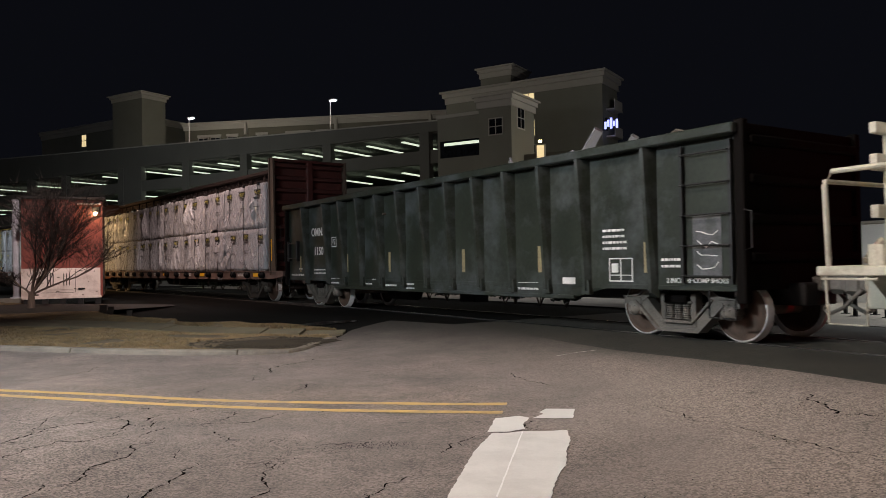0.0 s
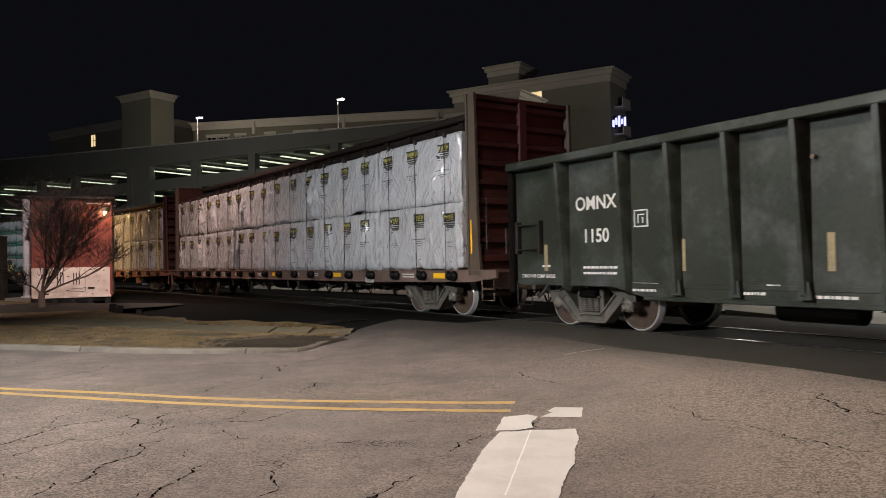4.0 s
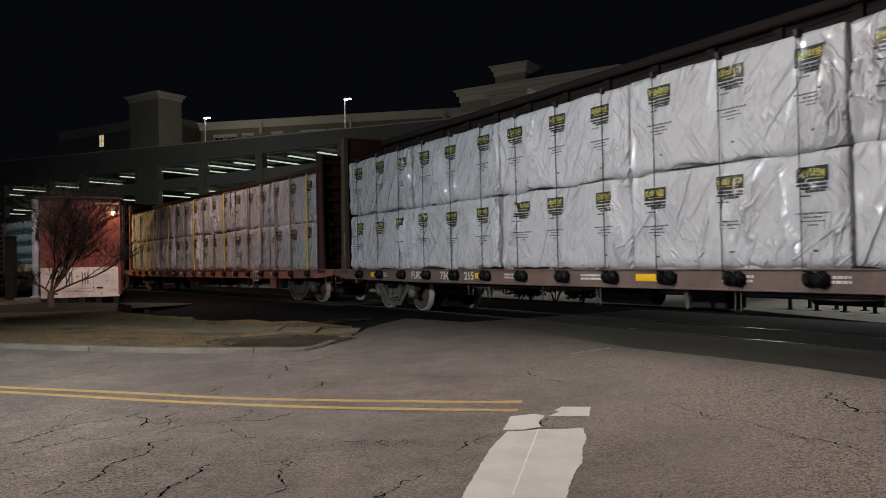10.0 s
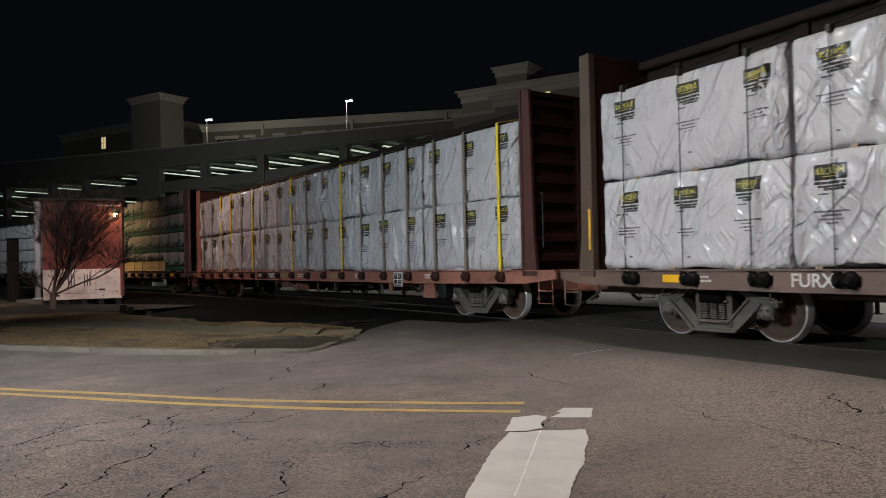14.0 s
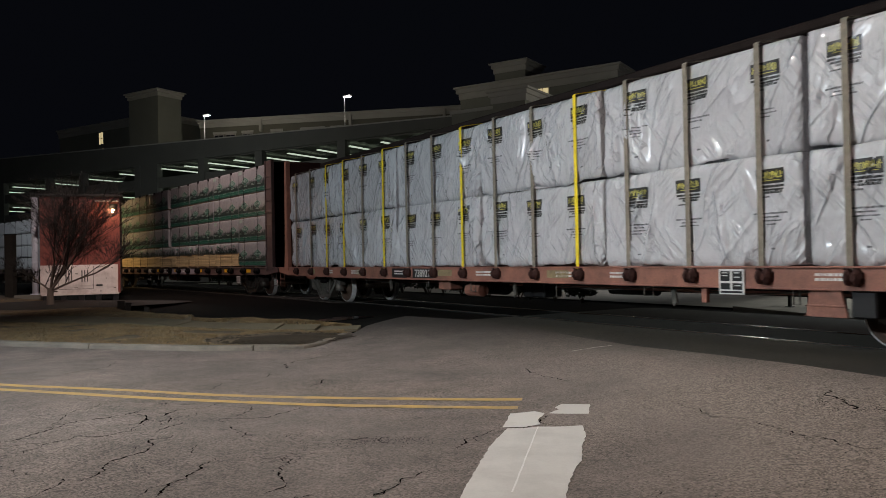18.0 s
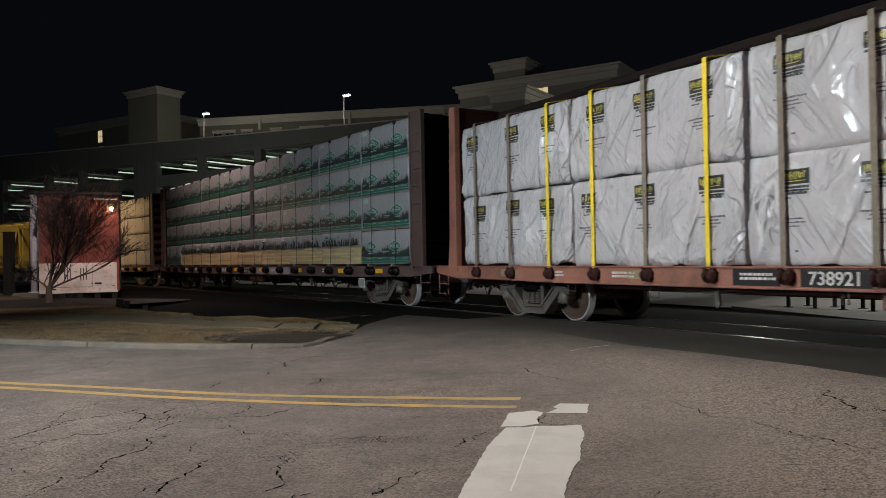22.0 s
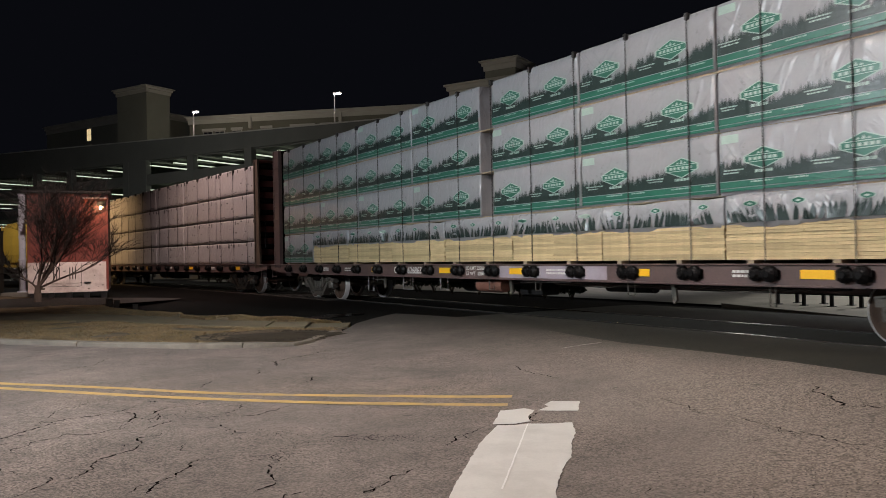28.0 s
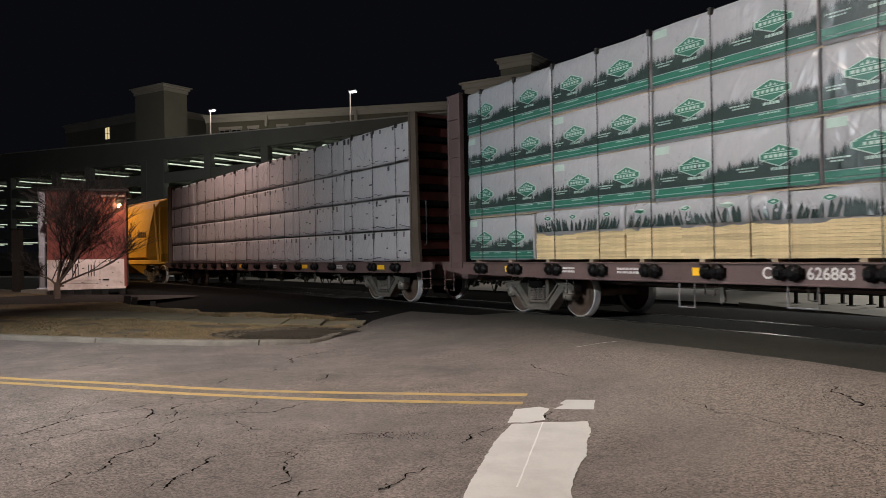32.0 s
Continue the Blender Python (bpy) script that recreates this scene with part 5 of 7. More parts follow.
def centre_beam_car(label, mat, beam_top, colour_name, webs=True):
    """A flat car with a tall beam down its middle and a bulkhead at each end."""
    car = thing("centerbeam_car", label, "rail car", group="cars of the train")
    h = LOAD / 2
    sh = Shape().box(-h - 1.1, h + 1.1, -0.42, 0.42, 0.62, 1.02, 0.02).box(-h - 0.35, h + 0.35, -1.36, 1.36, 0.99, 1.06, 0.01)
    k = -h + 0.6
    while k < h:
        sh.box(k - 0.06, k + 0.06, -1.34, 1.34, 0.84, 0.99, 0.01)
        k += 1.2325
    part("underframe", sh.mesh("underframe", mat), car)
    for s in (-1, 1):
        y = s * 1.40
        sill = Shape().extrude([(-h - 1.05, 1.065), (h + 1.05, 1.065), (h + 1.05, 0.90), (h + 0.2, 0.80), (h - 3.4, 0.76), (-h + 3.4, 0.76), (-h - 0.2, 0.80), (-h - 1.05, 0.90)], y - 0.03, y + 0.03)
        sill.box(-h - 1.05, h + 1.05, y - 0.06, y + 0.05, 1.045, 1.07, 0.006)
        sill.box(-h + 3.4, h - 3.4, y - 0.05, y + 0.05, 0.755, 0.785, 0.006)
        part("side_sill", sill.mesh("side_sill", mat), car)
    beam = Shape().box(-h - 0.2, h + 0.2, -0.24, 0.24, beam_top - 0.16, beam_top, 0.03)
    beam.box(-h - 0.2, h + 0.2, -0.05, 0.05, beam_top - 0.5, beam_top - 0.15)
    x = -h + 0.65
    while x < h:
        beam.box(x - 0.09, x + 0.09, -0.12, 0.12, 1.05, beam_top - 0.14, 0.01)
        if webs and x + 1.23 < h:
            beam.tube([(x, 0, 1.2), (x + 1.23, 0, beam_top - 0.5)], 0.05, 6)
        x += 1.2325
    part("centre_beam", beam.mesh("centre_beam", GREY_STEEL if colour_name == "plum" else CHORD), car)
    for s in (-1, 1):
        def end(s=s):
            sh = Shape()
            q = h + 0.12
            sh.box(q + 0.02, q + 0.07, -1.34, 1.34, 1.06, beam_top - 0.06)
            sh.box(q + 0.0, q + 0.22, -0.12, 0.12, 1.06, beam_top, 0.02)
            sh.box(q + 0.0, q + 0.22, -1.36, 1.36, beam_top - 0.08, beam_top + 0.02, 0.02)
            if s < 0:
                sh.v = [(-x, y, z) for x, y, z in sh.v]
            # shade on the end faces is painted into these dark steels
            return sh.mesh("bulkhead", {"salmon": DARK_RED, "brown": BULK_RED if webs and s > 0 else DARK_RED, "plum": SHADE_STEEL}[colour_name])
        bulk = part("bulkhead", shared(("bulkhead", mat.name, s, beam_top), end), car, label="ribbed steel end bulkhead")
        rib = shared(("bulk_rib", mat.name, s), lambda s=s: Shape().extrude([(0.06, 0.0), (0.2, 0.05), (0.2, 0.15), (0.06, 0.2)], -1.30, 1.30).mesh("rib", {"salmon": DARK_RED, "brown": BULK_RED if webs and s > 0 else DARK_RED, "plum": SHADE_STEEL}[colour_name]))
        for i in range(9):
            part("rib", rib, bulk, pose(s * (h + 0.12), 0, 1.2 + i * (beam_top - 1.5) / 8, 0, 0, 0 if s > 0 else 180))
        for y in (-1.40, 1.40):
            def post(s=s):
                sh = Shape().extrude([(h + 0.14, 0.95), (h + 0.52, 0.95), (h + 0.44, 1.7), (h + 0.38, beam_top + 0.03), (h + 0.14, beam_top + 0.03)], -0.035, 0.035)
                sh.box(h + 0.10, h + 0.16, -0.07, 0.07, 0.95, beam_top + 0.03, 0.006)
                if colour_name == "plum":
                    sh = Shape().box(h + 0.16, h + 0.66, -0.03, 0.03, 0.95, beam_top + 0.03, 0.008)
                    sh.box(h + 0.14, h + 0.19, -0.06, 0.06, 0.95, beam_top + 0.03, 0.006).box(h + 0.62, h + 0.68, -0.05, 0.07, 0.95, beam_top + 0.03, 0.006)
                    for i in range(8):
                        sh.box(h + 0.19, h + 0.63, -0.065, 0.065, 1.3 + 0.43 * i, 1.325 + 0.43 * i)
                if s < 0:
                    sh.v = [(-x, yy, z) for x, yy, z in sh.v]
                # the red car's front posts: its own paint, darkened as if less lit
                return sh.mesh("end_post", (SALMON_SHADED if s > 0 else mat) if colour_name == "salmon" else (POST_GREY if colour_name == "plum" else POST_BROWN))
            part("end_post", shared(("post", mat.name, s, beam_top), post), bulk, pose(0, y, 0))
    step = shared(("sill_step", mat.name), lambda: Shape().tube([(-0.2, 0, 0.9), (-0.2, 0, 0.42), (0.2, 0, 0.42), (0.2, 0, 0.9)], 0.014, 6).tube([(-0.2, 0, 0.66), (0.2, 0, 0.66)], 0.014, 6).mesh("sill_step", mat))
    grab = shared("end_grab", lambda: Shape().tube([(0.36, 0, 1.5), (0.46, 0, 1.5), (0.46, 0, 2.6), (0.36, 0, 2.6)], 0.014, 6).mesh("grab_iron", BLACK))
    for s in (-1, 1):
        for y in (-1, 1):
            part("sill_step", step, car, pose(s * (h + 0.75), y * 1.42, 0))
            part("grab_iron", grab, car, pose(s * h, y * 1.2, 0, 0, 0, 0 if s > 0 else 180))
    def hand_wheel():
        sh = Shape().tube([(0.26 * math.cos(a), 0.26 * math.sin(a), 0.0) for a in np.linspace(0, 2 * math.pi, 25)], 0.016, 6, caps=False)
        for k in range(4):
            sh.tube([(0, 0, 0.03), (0.26 * math.cos(k * 1.571), 0.26 * math.sin(k * 1.571), 0.0)], 0.012, 5)
        return sh.mesh("brake_wheel", SHADE_STEEL)
    wheel = shared("hand_wheel", hand_wheel)
    part("brake_wheel", wheel, car, pose(h + 0.5, 0.3, 1.9, 0, 90, 0))
    gear = Shape().tube([(-1.6, -0.5, 0.62), (-0.3, -0.5, 0.62)], 0.2, 14).box(0.6, 1.3, -0.75, -0.25, 0.42, 0.82, 0.03)
    gear.tube([(2.0, 0.45, 0.6), (3.2, 0.45, 0.6)], 0.13, 12).tube([(-7.5, -0.6, 0.7), (7.5, -0.6, 0.7)], 0.022, 6).tube([(-7.5, 0.2, 0.58), (7.5, 0.2, 0.58)], 0.018, 6)
    part("brake_gear", gear.mesh("brake_gear", BLACK), car)
    rng = random.Random(len(label))
    for k in range(7):
        x, w, z = -7.2 + 2.3 * k + rng.uniform(-0.7, 0.7), rng.uniform(0.08, 0.2), rng.uniform(0.44, 0.62)
        part("hanger_loop", Shape().tube([(x, -1.33, 0.8), (x, -1.33, z), (x + w, -1.33, z), (x + w, -1.33, 0.8)], 0.012, 6).mesh("hanger_loop", TRUCK), car)
    for a, b in ((-6.0, -3.1), (2.2, 4.6), (5.4, 7.3)):
        part("brake_rod", Shape().tube([(a, -1.15, 0.70), ((a + b) / 2, -1.18, 0.66), (b, -1.2, 0.72)], 0.015, 6).mesh("brake_rod", TRUCK), car)
    for x in (-4.4, 0.9, 5.0):
        part("lever", Shape().extrude([(x, 0.82), (x + 0.09, 0.82), (x + 0.14, 0.5), (x + 0.07, 0.44)], -1.26, -1.22).mesh("lever", TRUCK), car)
    add_trucks(car, (h - 1.95, -h + 2.15))
    add_couplers(car, ((h + 1.0, 1), (-h - 1.0, -1)), mat)
    return car


def add_winches(car, positions, wide=0.44, shift=0.0, mat=WINCH):
    me = shared(("winch", wide, mat.name), lambda: winch_mesh(wide, mat))
    for u in positions:
        for s in (-1, 1):
            m = pose(LOAD / 2 - u + shift, s * 1.437, 0.93)
            part("winch", me, car, m if s < 0 else flip(m))


def sill_marks(car, reflectors, words, bars, plates=()):
    ref = shared("reflector", lambda: Shape().box(-0.23, 0.23, -0.004, 0.004, -0.06, 0.06).mesh("reflector", REFLECT))
    for u in reflectors:
        part("reflector", ref, car, pose(LOAD / 2 - u, -1.436, 0.93), "yellow reflective rectangle")
    for u, text, size in words:
        part("lettering", lettering(text, size, WHITE_INK), car, pose(LOAD / 2 - u + 0.08, -1.436, 0.93 - size * 0.36, 90), "white stencilled characters")
    rng = random.Random(11)
    for u in bars:
        sh = Shape()
        for row in (0.96, 0.90):
            x = LOAD / 2 - u - 0.25
            while x < LOAD / 2 - u + 0.25:
                w = rng.uniform(0.04, 0.09)
                sh.box(x, x + w - 0.015, -1.436, -1.432, row - 0.018, row + 0.018)
                x += w
        tagged(part("stencil", sh.mesh("stencil", WHITE_INK), car), kind="stuff")
    for u, w, z in plates:
        sh = Shape().box(-w / 2, w / 2, -0.012, 0.0, -0.13, 0.13, 0.004)
        p = part("placard_frame", sh.mesh("placard_frame", WHITE_INK), car, pose(LOAD / 2 - u, -1.44, z))
        part("placard_face", Shape().box(-w / 2 + 0.03, w / 2 - 0.03, -0.017, -0.013, -0.10, 0.10).mesh("placard_face", GREY_STEEL), p)


CABLES = [0.65 + 1.2325 * k for k in range(18)]
CARS = []


def car_first():
    car = centre_beam_car("mineral-brown centerbeam flat car stacked with white-wrapped lumber", BROWN, 4.87, "brown")
    for tier, z in enumerate((1.10, 2.61)):
        for k in range(6):
            kit = white_package(k * 2 + tier, 3.62, 1.47 if tier == 0 else 1.50)
            put_package(car, kit, LOAD / 2 - 1.85 - 3.70 * k, z, 1.37 + (0.09 if k < 3 else 0.0) + (0.0, 0.02, -0.015)[(k + tier) % 3], "lumber bundle in shiny white plastic wrap")
    dun = Shape()
    for u in CABLES:
        dun.box(LOAD / 2 - u + 0.2, LOAD / 2 - u + 0.3, -1.36, 1.36, 2.565, 2.615).box(LOAD / 2 - u - 0.3, LOAD / 2 - u - 0.2, -1.38, 1.38, 1.06, 1.105)
    tagged(part("dunnage", dun.mesh("dunnage", GREY_WOOD), car), kind="stuff")
    for u in CABLES:
        tie_down(car, LOAD / 2 - u, 4.12, CABLE, 0.011, 1.51 if u < 11 else 1.42)
    add_winches(car, CABLES, 0.34, 0.15)
    sill_marks(car, (1.05, 6.2, 10.8, 15.48, 20.55), ((18.3, "FURX", 0.25), (17.06, "734", 0.25), (16.03, "215", 0.25)), (20.15, 14.4, 12.1, 7.7, 2.4, 9.1), ((4.3, 0.42, 0.86),))
    part("yellow_stripe", Shape().box(h_end() + 0.19, h_end() + 0.24, -1.44, -1.436, 1.42, 2.15).mesh("yellow_stripe", REFLECT), car, label="yellow reflective stripe on the end post")
    part("yellow_stripe", Shape().box(-h_end() - 0.24, -h_end() - 0.19, -1.44, -1.436, 1.42, 2.15).mesh("yellow_stripe", REFLECT), car)
    CARS.append((car, -LOAD / 2, LOAD / 2 - 2.05))


def h_end():
    return LOAD / 2


def car_second():
    car = centre_beam_car("faded red centerbeam car with strapped white lumber bundles", SALMON, 4.62, "salmon")
    for tier, z in enumerate((1.10, 2.60)):
        for k in range(6):
            kit = white_package(20 + k * 2 + tier, 3.62, 1.47 if tier == 0 else 1.50)
            put_package(car, kit, LOAD / 2 - 1.85 - 3.70 * k, z, 1.37 + (0.0, 0.02, -0.02)[(k + 2 * tier) % 3], "lumber bundle in shiny white plastic wrap")
    for k, u in enumerate(CABLES):
        if k in (0, 6, 9, 12, 14, 15):
            tie_down(car, LOAD / 2 - u, 4.12, YELLOW_WEB, 0.075, 1.43, "bright yellow webbing strap", ridge=4.4)
        else:
            tie_down(car, LOAD / 2 - u, 4.12, WEBBING, 0.085, 1.43, "grey webbing strap", ridge=4.4)
    add_winches(car, CABLES, 0.23, 0.05, DARK_RED)
    for u0, u1 in ((13.03, 13.97), (14.27, 15.02)):
        part("number_panel", Shape().box(LOAD / 2 - u1, LOAD / 2 - u0, -1.434, -1.431, 0.80, 1.03).mesh("number_panel", BLACK), car, label="black patch behind the car number")
    part("lettering", lettering("738921", 0.24, WHITE_INK), car, pose(LOAD / 2 - 13.5, -1.438, 0.835, 90), "white stencilled characters")
    sill_marks(car, (), (), (14.65, 11.0, 10.7, 3.33, 7.0, 17.2, 8.4, 19.0))
    for u in (4.9 + 3.7, 12.5, 16.8, 20.4):
        part("gold_patch", Shape().box(LOAD / 2 - u - 0.3, LOAD / 2 - u + 0.3, -1.436, -1.432, 0.86, 1.0).mesh("gold_patch", OLD_TAPE), car)
    x = LOAD / 2 - 4.82
    board = part("placard_board", Shape().box(x - 0.21, x + 0.21, -1.465, -1.44, 0.67, 1.03, 0.004).mesh("placard_board", WHITE_INK), car, label="white framed placard board with black squares")
    for x0, x1, z0, z1 in ((-0.18, -0.02, 0.86, 1.0), (0.02, 0.18, 0.86, 1.0), (-0.18, -0.02, 0.74, 0.83), (0.02, 0.18, 0.74, 0.83), (-0.18, 0.18, 0.69, 0.72)):
        part("placard_square", Shape().box(x + x0, x + x1, -1.468, -1.464, z0, z1).mesh("placard_square", BLACK), board)
    for x0, z0 in ((-0.15, 0.93), (-0.15, 0.97), (0.05, 0.97), (0.05, 0.91), (0.06, 0.79)):
        part("placard_mark", Shape().box(x + x0, x + x0 + 0.09, -1.471, -1.467, z0, z0 + 0.014).mesh("placard_mark", WHITE_INK), board)
    part("hung_panel", Shape().extrude([(LOAD / 2 - 3.68, 0.76), (LOAD / 2 - 3.26, 0.76), (LOAD / 2 - 3.18, 0.42), (LOAD / 2 - 3.74, 0.42)], -1.40, -1.36).box(LOAD / 2 - 3.72, LOAD / 2 - 3.2, -1.41, -1.37, 0.55, 0.575, 0.004).mesh("hung_panel", SALMON), car, label="faded red panel hung under the sill")
    part("control_box", Shape().box(LOAD / 2 - 3.16, LOAD / 2 - 2.84, -1.36, -1.1, 0.42, 0.76, 0.02).mesh("control_box", BLACK), car)
    part("brake_cylinder", Shape().tube([(LOAD / 2 - 12.0, -1.1, 0.55), (LOAD / 2 - 11.9, -1.1, 0.55), (LOAD / 2 - 11.6, -1.1, 0.55), (LOAD / 2 - 11.46, -1.1, 0.55)], 0.14, 14).mesh("brake_cylinder", SALMON), car, label="faded red brake cylinder")
    part("valve_box", Shape().box(LOAD / 2 - 13.0, LOAD / 2 - 12.5, -1.3, -0.95, 0.54, 0.78, 0.02).mesh("valve_box", SALMON), car, label="faded red box hung under the sill")
    part("hanger_post", Shape().box(LOAD / 2 - 5.42, LOAD / 2 - 5.32, -1.38, -1.3, 0.53, 0.78, 0.01).mesh("hanger_post", SALMON), car)
    CARS.append((car, -LOAD / 2 - 24.648, LOAD / 2 - 2.05))


def lumber_pile(car, key, length, height, m, s):
    """Open stacked boards: a core, and on the road side each board by itself."""
    core = shared(("pile_core", round(length, 2)), lambda: Shape().box(-length / 2, length / 2, 0.28, 1.2, 0, height).mesh("lumber_core", LUMBER))
    pile = part("lumber_core", core, car, m if s < 0 else flip(m), "open pile of sawn yellow pine boards")
    rng, rows = random.Random(key + 90), 11
    tall = height / rows
    for r in range(rows):
        x = -length / 2
        while x < length / 2 - 0.01:
            w = min(rng.choice((2.44, 2.44, 1.8, 1.2)), length / 2 - x)
            w = round(w, 2)
            me = shared(("board", w), lambda: Shape().box(0.002, w - 0.003, 0.0, 0.28, 0.001, tall - 0.0015, 0.0015).mesh("board", LUMBER))
            part("board", me, pile, pose(x, rng.uniform(-0.012, 0.012), tall * r))
            x += w


def car_third():
    car = centre_beam_car("dark brown centerbeam car with fir-printed lumber wraps", PLUM, 4.86, "plum")
    tops = [0.0, 2.45, 5.1, 7.95, 10.55, 10.95, 13.75, 16.65, 19.2, 22.2]
    for tier, (z0, z1) in enumerate(((2.06, 2.94), (2.97, 3.82), (3.86, 4.79))):
        for k in range(9):
            if k == 4:
                continue
            a, b = tops[k], tops[k + 1]
            put_package(car, pine_package((k * 2 + tier) % 5, b - a - 0.03, z1 - z0), LOAD / 2 - (a + b) / 2, z0, 1.37, "lumber bundle in white wrap printed with green firs")
    for y in (-1.0, 1.0):
        part("gap_panel", Shape().box(LOAD / 2 - 10.96, LOAD / 2 - 10.54, y - 0.02, y + 0.02, 2.06, 4.72, 0.004).mesh("gap_panel", GREY_STEEL), car, pose(0, 0, 0), "grey panel in the gap between the bundles")
    put_package(car, pine_package(7, 2.5, 0.89), LOAD / 2 - 1.26, 1.12, 1.37, "lumber bundle in white wrap printed with green firs")
    put_package(car, pine_package(8, 2.36, 0.89), LOAD / 2 - 21.0, 1.12, 1.37, "lumber bundle in white wrap printed with green firs")
    a = 2.55
    for k in range(7):
        b = a + 2.46
        for s in (-1, 1):
            m = pose(LOAD / 2 - (a + b) / 2, s * 1.36, 1.12)
            lumber_pile(car, k % 3, 2.44, 0.5, m, s)
        put_package(car, torn_wrap(k % 3), LOAD / 2 - (a + b) / 2, 1.625, 1.375, "torn top of a printed wrap")
        a = b
    dun = Shape()
    for z in (2.03, 2.945, 3.825):
        dun.box(-LOAD / 2 + 0.05, LOAD / 2 - 0.05, -1.33, 1.33, z, z + 0.03)
    for u in CABLES:
        dun.box(LOAD / 2 - u - 0.3, LOAD / 2 - u - 0.2, -1.38, 1.38, 1.06, 1.12)
    tagged(part("dunnage", dun.mesh("dunnage", GREY_WOOD), car), kind="stuff")
    for u in CABLES:
        tie_down(car, LOAD / 2 - u, 4.77, CABLE, 0.011, 1.40, ridge=4.84)
    add_winches(car, CABLES)
    part("pale_patch", Shape().box(LOAD / 2 - 10.29, LOAD / 2 - 7.3, -1.433, -1.431, 0.80, 1.03).mesh("pale_patch", LAVENDER), car, label="pale weathered patch on the sill")
    sill_marks(car, (1.5, 3.6, 6.6, 9.73, 12.3, 15.6, 20.5), ((13.7, "626863", 0.22), (14.62, "C", 0.22)), (4.6, 8.6, 17.2, 18.8), ((2.4, 0.34, 0.6),))
    for text, z in (("LD LMT 22300", 0.945), ("LT WT   6260", 0.835)):
        part("lettering", lettering(text, 0.11, WHITE_INK), car, pose(LOAD / 2 - 11.13, -1.437, z, 90), "white stencilled weight figures")
    for u0, u1, z in ((15.86, 16.16, 0.38), (13.84, 14.28, 0.46), (12.3, 12.6, 0.5)):
        part("hanger_loop", Shape().tube([(LOAD / 2 - u1, -1.36, 0.8), (LOAD / 2 - u1, -1.36, z), (LOAD / 2 - u0, -1.36, z), (LOAD / 2 - u0, -1.36, 0.8)], 0.016, 6).mesh("hanger_loop", GREY_STEEL), car)
    part("air_reservoir", Shape().tube([(LOAD / 2 - 11.38, -1.12, 0.62), (LOAD / 2 - 11.3, -1.12, 0.62), (LOAD / 2 - 10.6, -1.12, 0.62), (LOAD / 2 - 10.5, -1.12, 0.62)], 0.135, 14).mesh("air_reservoir", SALMON), car, label="dull red air reservoir under the sill")
    part("brake_rod", Shape().tube([(LOAD / 2 - 9.9, -1.2, 0.70), (LOAD / 2 - 8.4, -1.25, 0.74)], 0.018, 6).mesh("brake_rod", GALV), car)
    CARS.append((car, -LOAD / 2 - 49.408, LOAD / 2 - 2.05))


def torn_wrap(key):
    def make():
        seed, rng = key + 31.0, random.Random(key + 12)
        me = package_mesh(2.44, 0.40, seed, 0.085, FILM_PINE, sag=0.10)
        sh = Shape()
        x = -1.15
        while x < 1.05:
            w = rng.uniform(0.02, 0.08)
            z = 0.11 + 0.08 * abs(math.sin(x * 3 + key)) + rng.uniform(0, 0.05)
            lean = 0.05 * math.sin(x * 2.1 + key * 2) + rng.uniform(-0.03, 0.03)
            v = [(a, -crumple(a, b, seed, 0.085) - 0.007, b) for a, b in ((x, 0.02), (x + w, 0.02), (x + w + lean, z * 0.8), (x + w / 2 + lean * 1.3, z + 0.05), (x + lean, z * 0.7))]
            sh.add(v, [(0, 1, 2, 3, 4)], 0)
            x += w + (rng.uniform(0.02, 0.07) if rng.random() < 0.3 else 0)
        for k in range(3):
            c, z = -0.8 + 0.8 * k + rng.uniform(-0.1, 0.1), 0.27
            for r, up, slot in ((0.62, 0.011, 1), (0.52, 0.014, 2), (0.22, 0.017, 1)):
                sh.add([(c + a * r, -crumple(c + a * r, z + b * r, seed, 0.085) - up, z + b * r) for a, b in ((-0.16, -0.02), (0, -0.07), (0.16, -0.02), (0.16, 0.03), (0, 0.08), (-0.16, 0.03))], [(0, 1, 2, 3, 4, 5)], slot)
        return me, [sh.mesh("printed_panel", PINE_INK, PALE_INK, TEAL_INK)]
    return shared(("torn", key), make)


def dull_package(key, length, height):
    def make():
        seed, rng = key * 1.9 + 60, random.Random(key + 70)
        me = package_mesh(length, height, seed, 0.022, FILM_DULL)
        sh = Shape()
        for k in range(5):
            x, z = rng.uniform(-length / 2 + 0.1, length / 2 - 0.3), rng.uniform(0.1, height - 0.15)
            on_face(sh, x, x + rng.uniform(0.05, 0.18), z, z + rng.uniform(0.02, 0.06), seed, 0.022, 0.006, 0)
        x = -length / 2 + 0.03
        while x < length / 2 - 0.12:
            w = min(rng.uniform(0.10, 0.26), length / 2 - 0.03 - x)
            if rng.random() < 0.72:
                rise = 0.09 * height * (1 - abs(math.sin(math.pi * x / 1.23))) + rng.uniform(0.01, 0.035)
                on_face(sh, x, x + w - 0.01, rise, rise + rng.uniform(0.012, 0.03), seed, 0.022, 0.006, 0)
            if rng.random() < 0.25:
                on_face(sh, x, x + w * 0.5, height - rng.uniform(0.05, 0.2), height - 0.03, seed, 0.022, 0.006, 0)
            x += w
        return me, [sh.mesh("printed_panel", INK)]
    return shared(("dull", key, height), make)


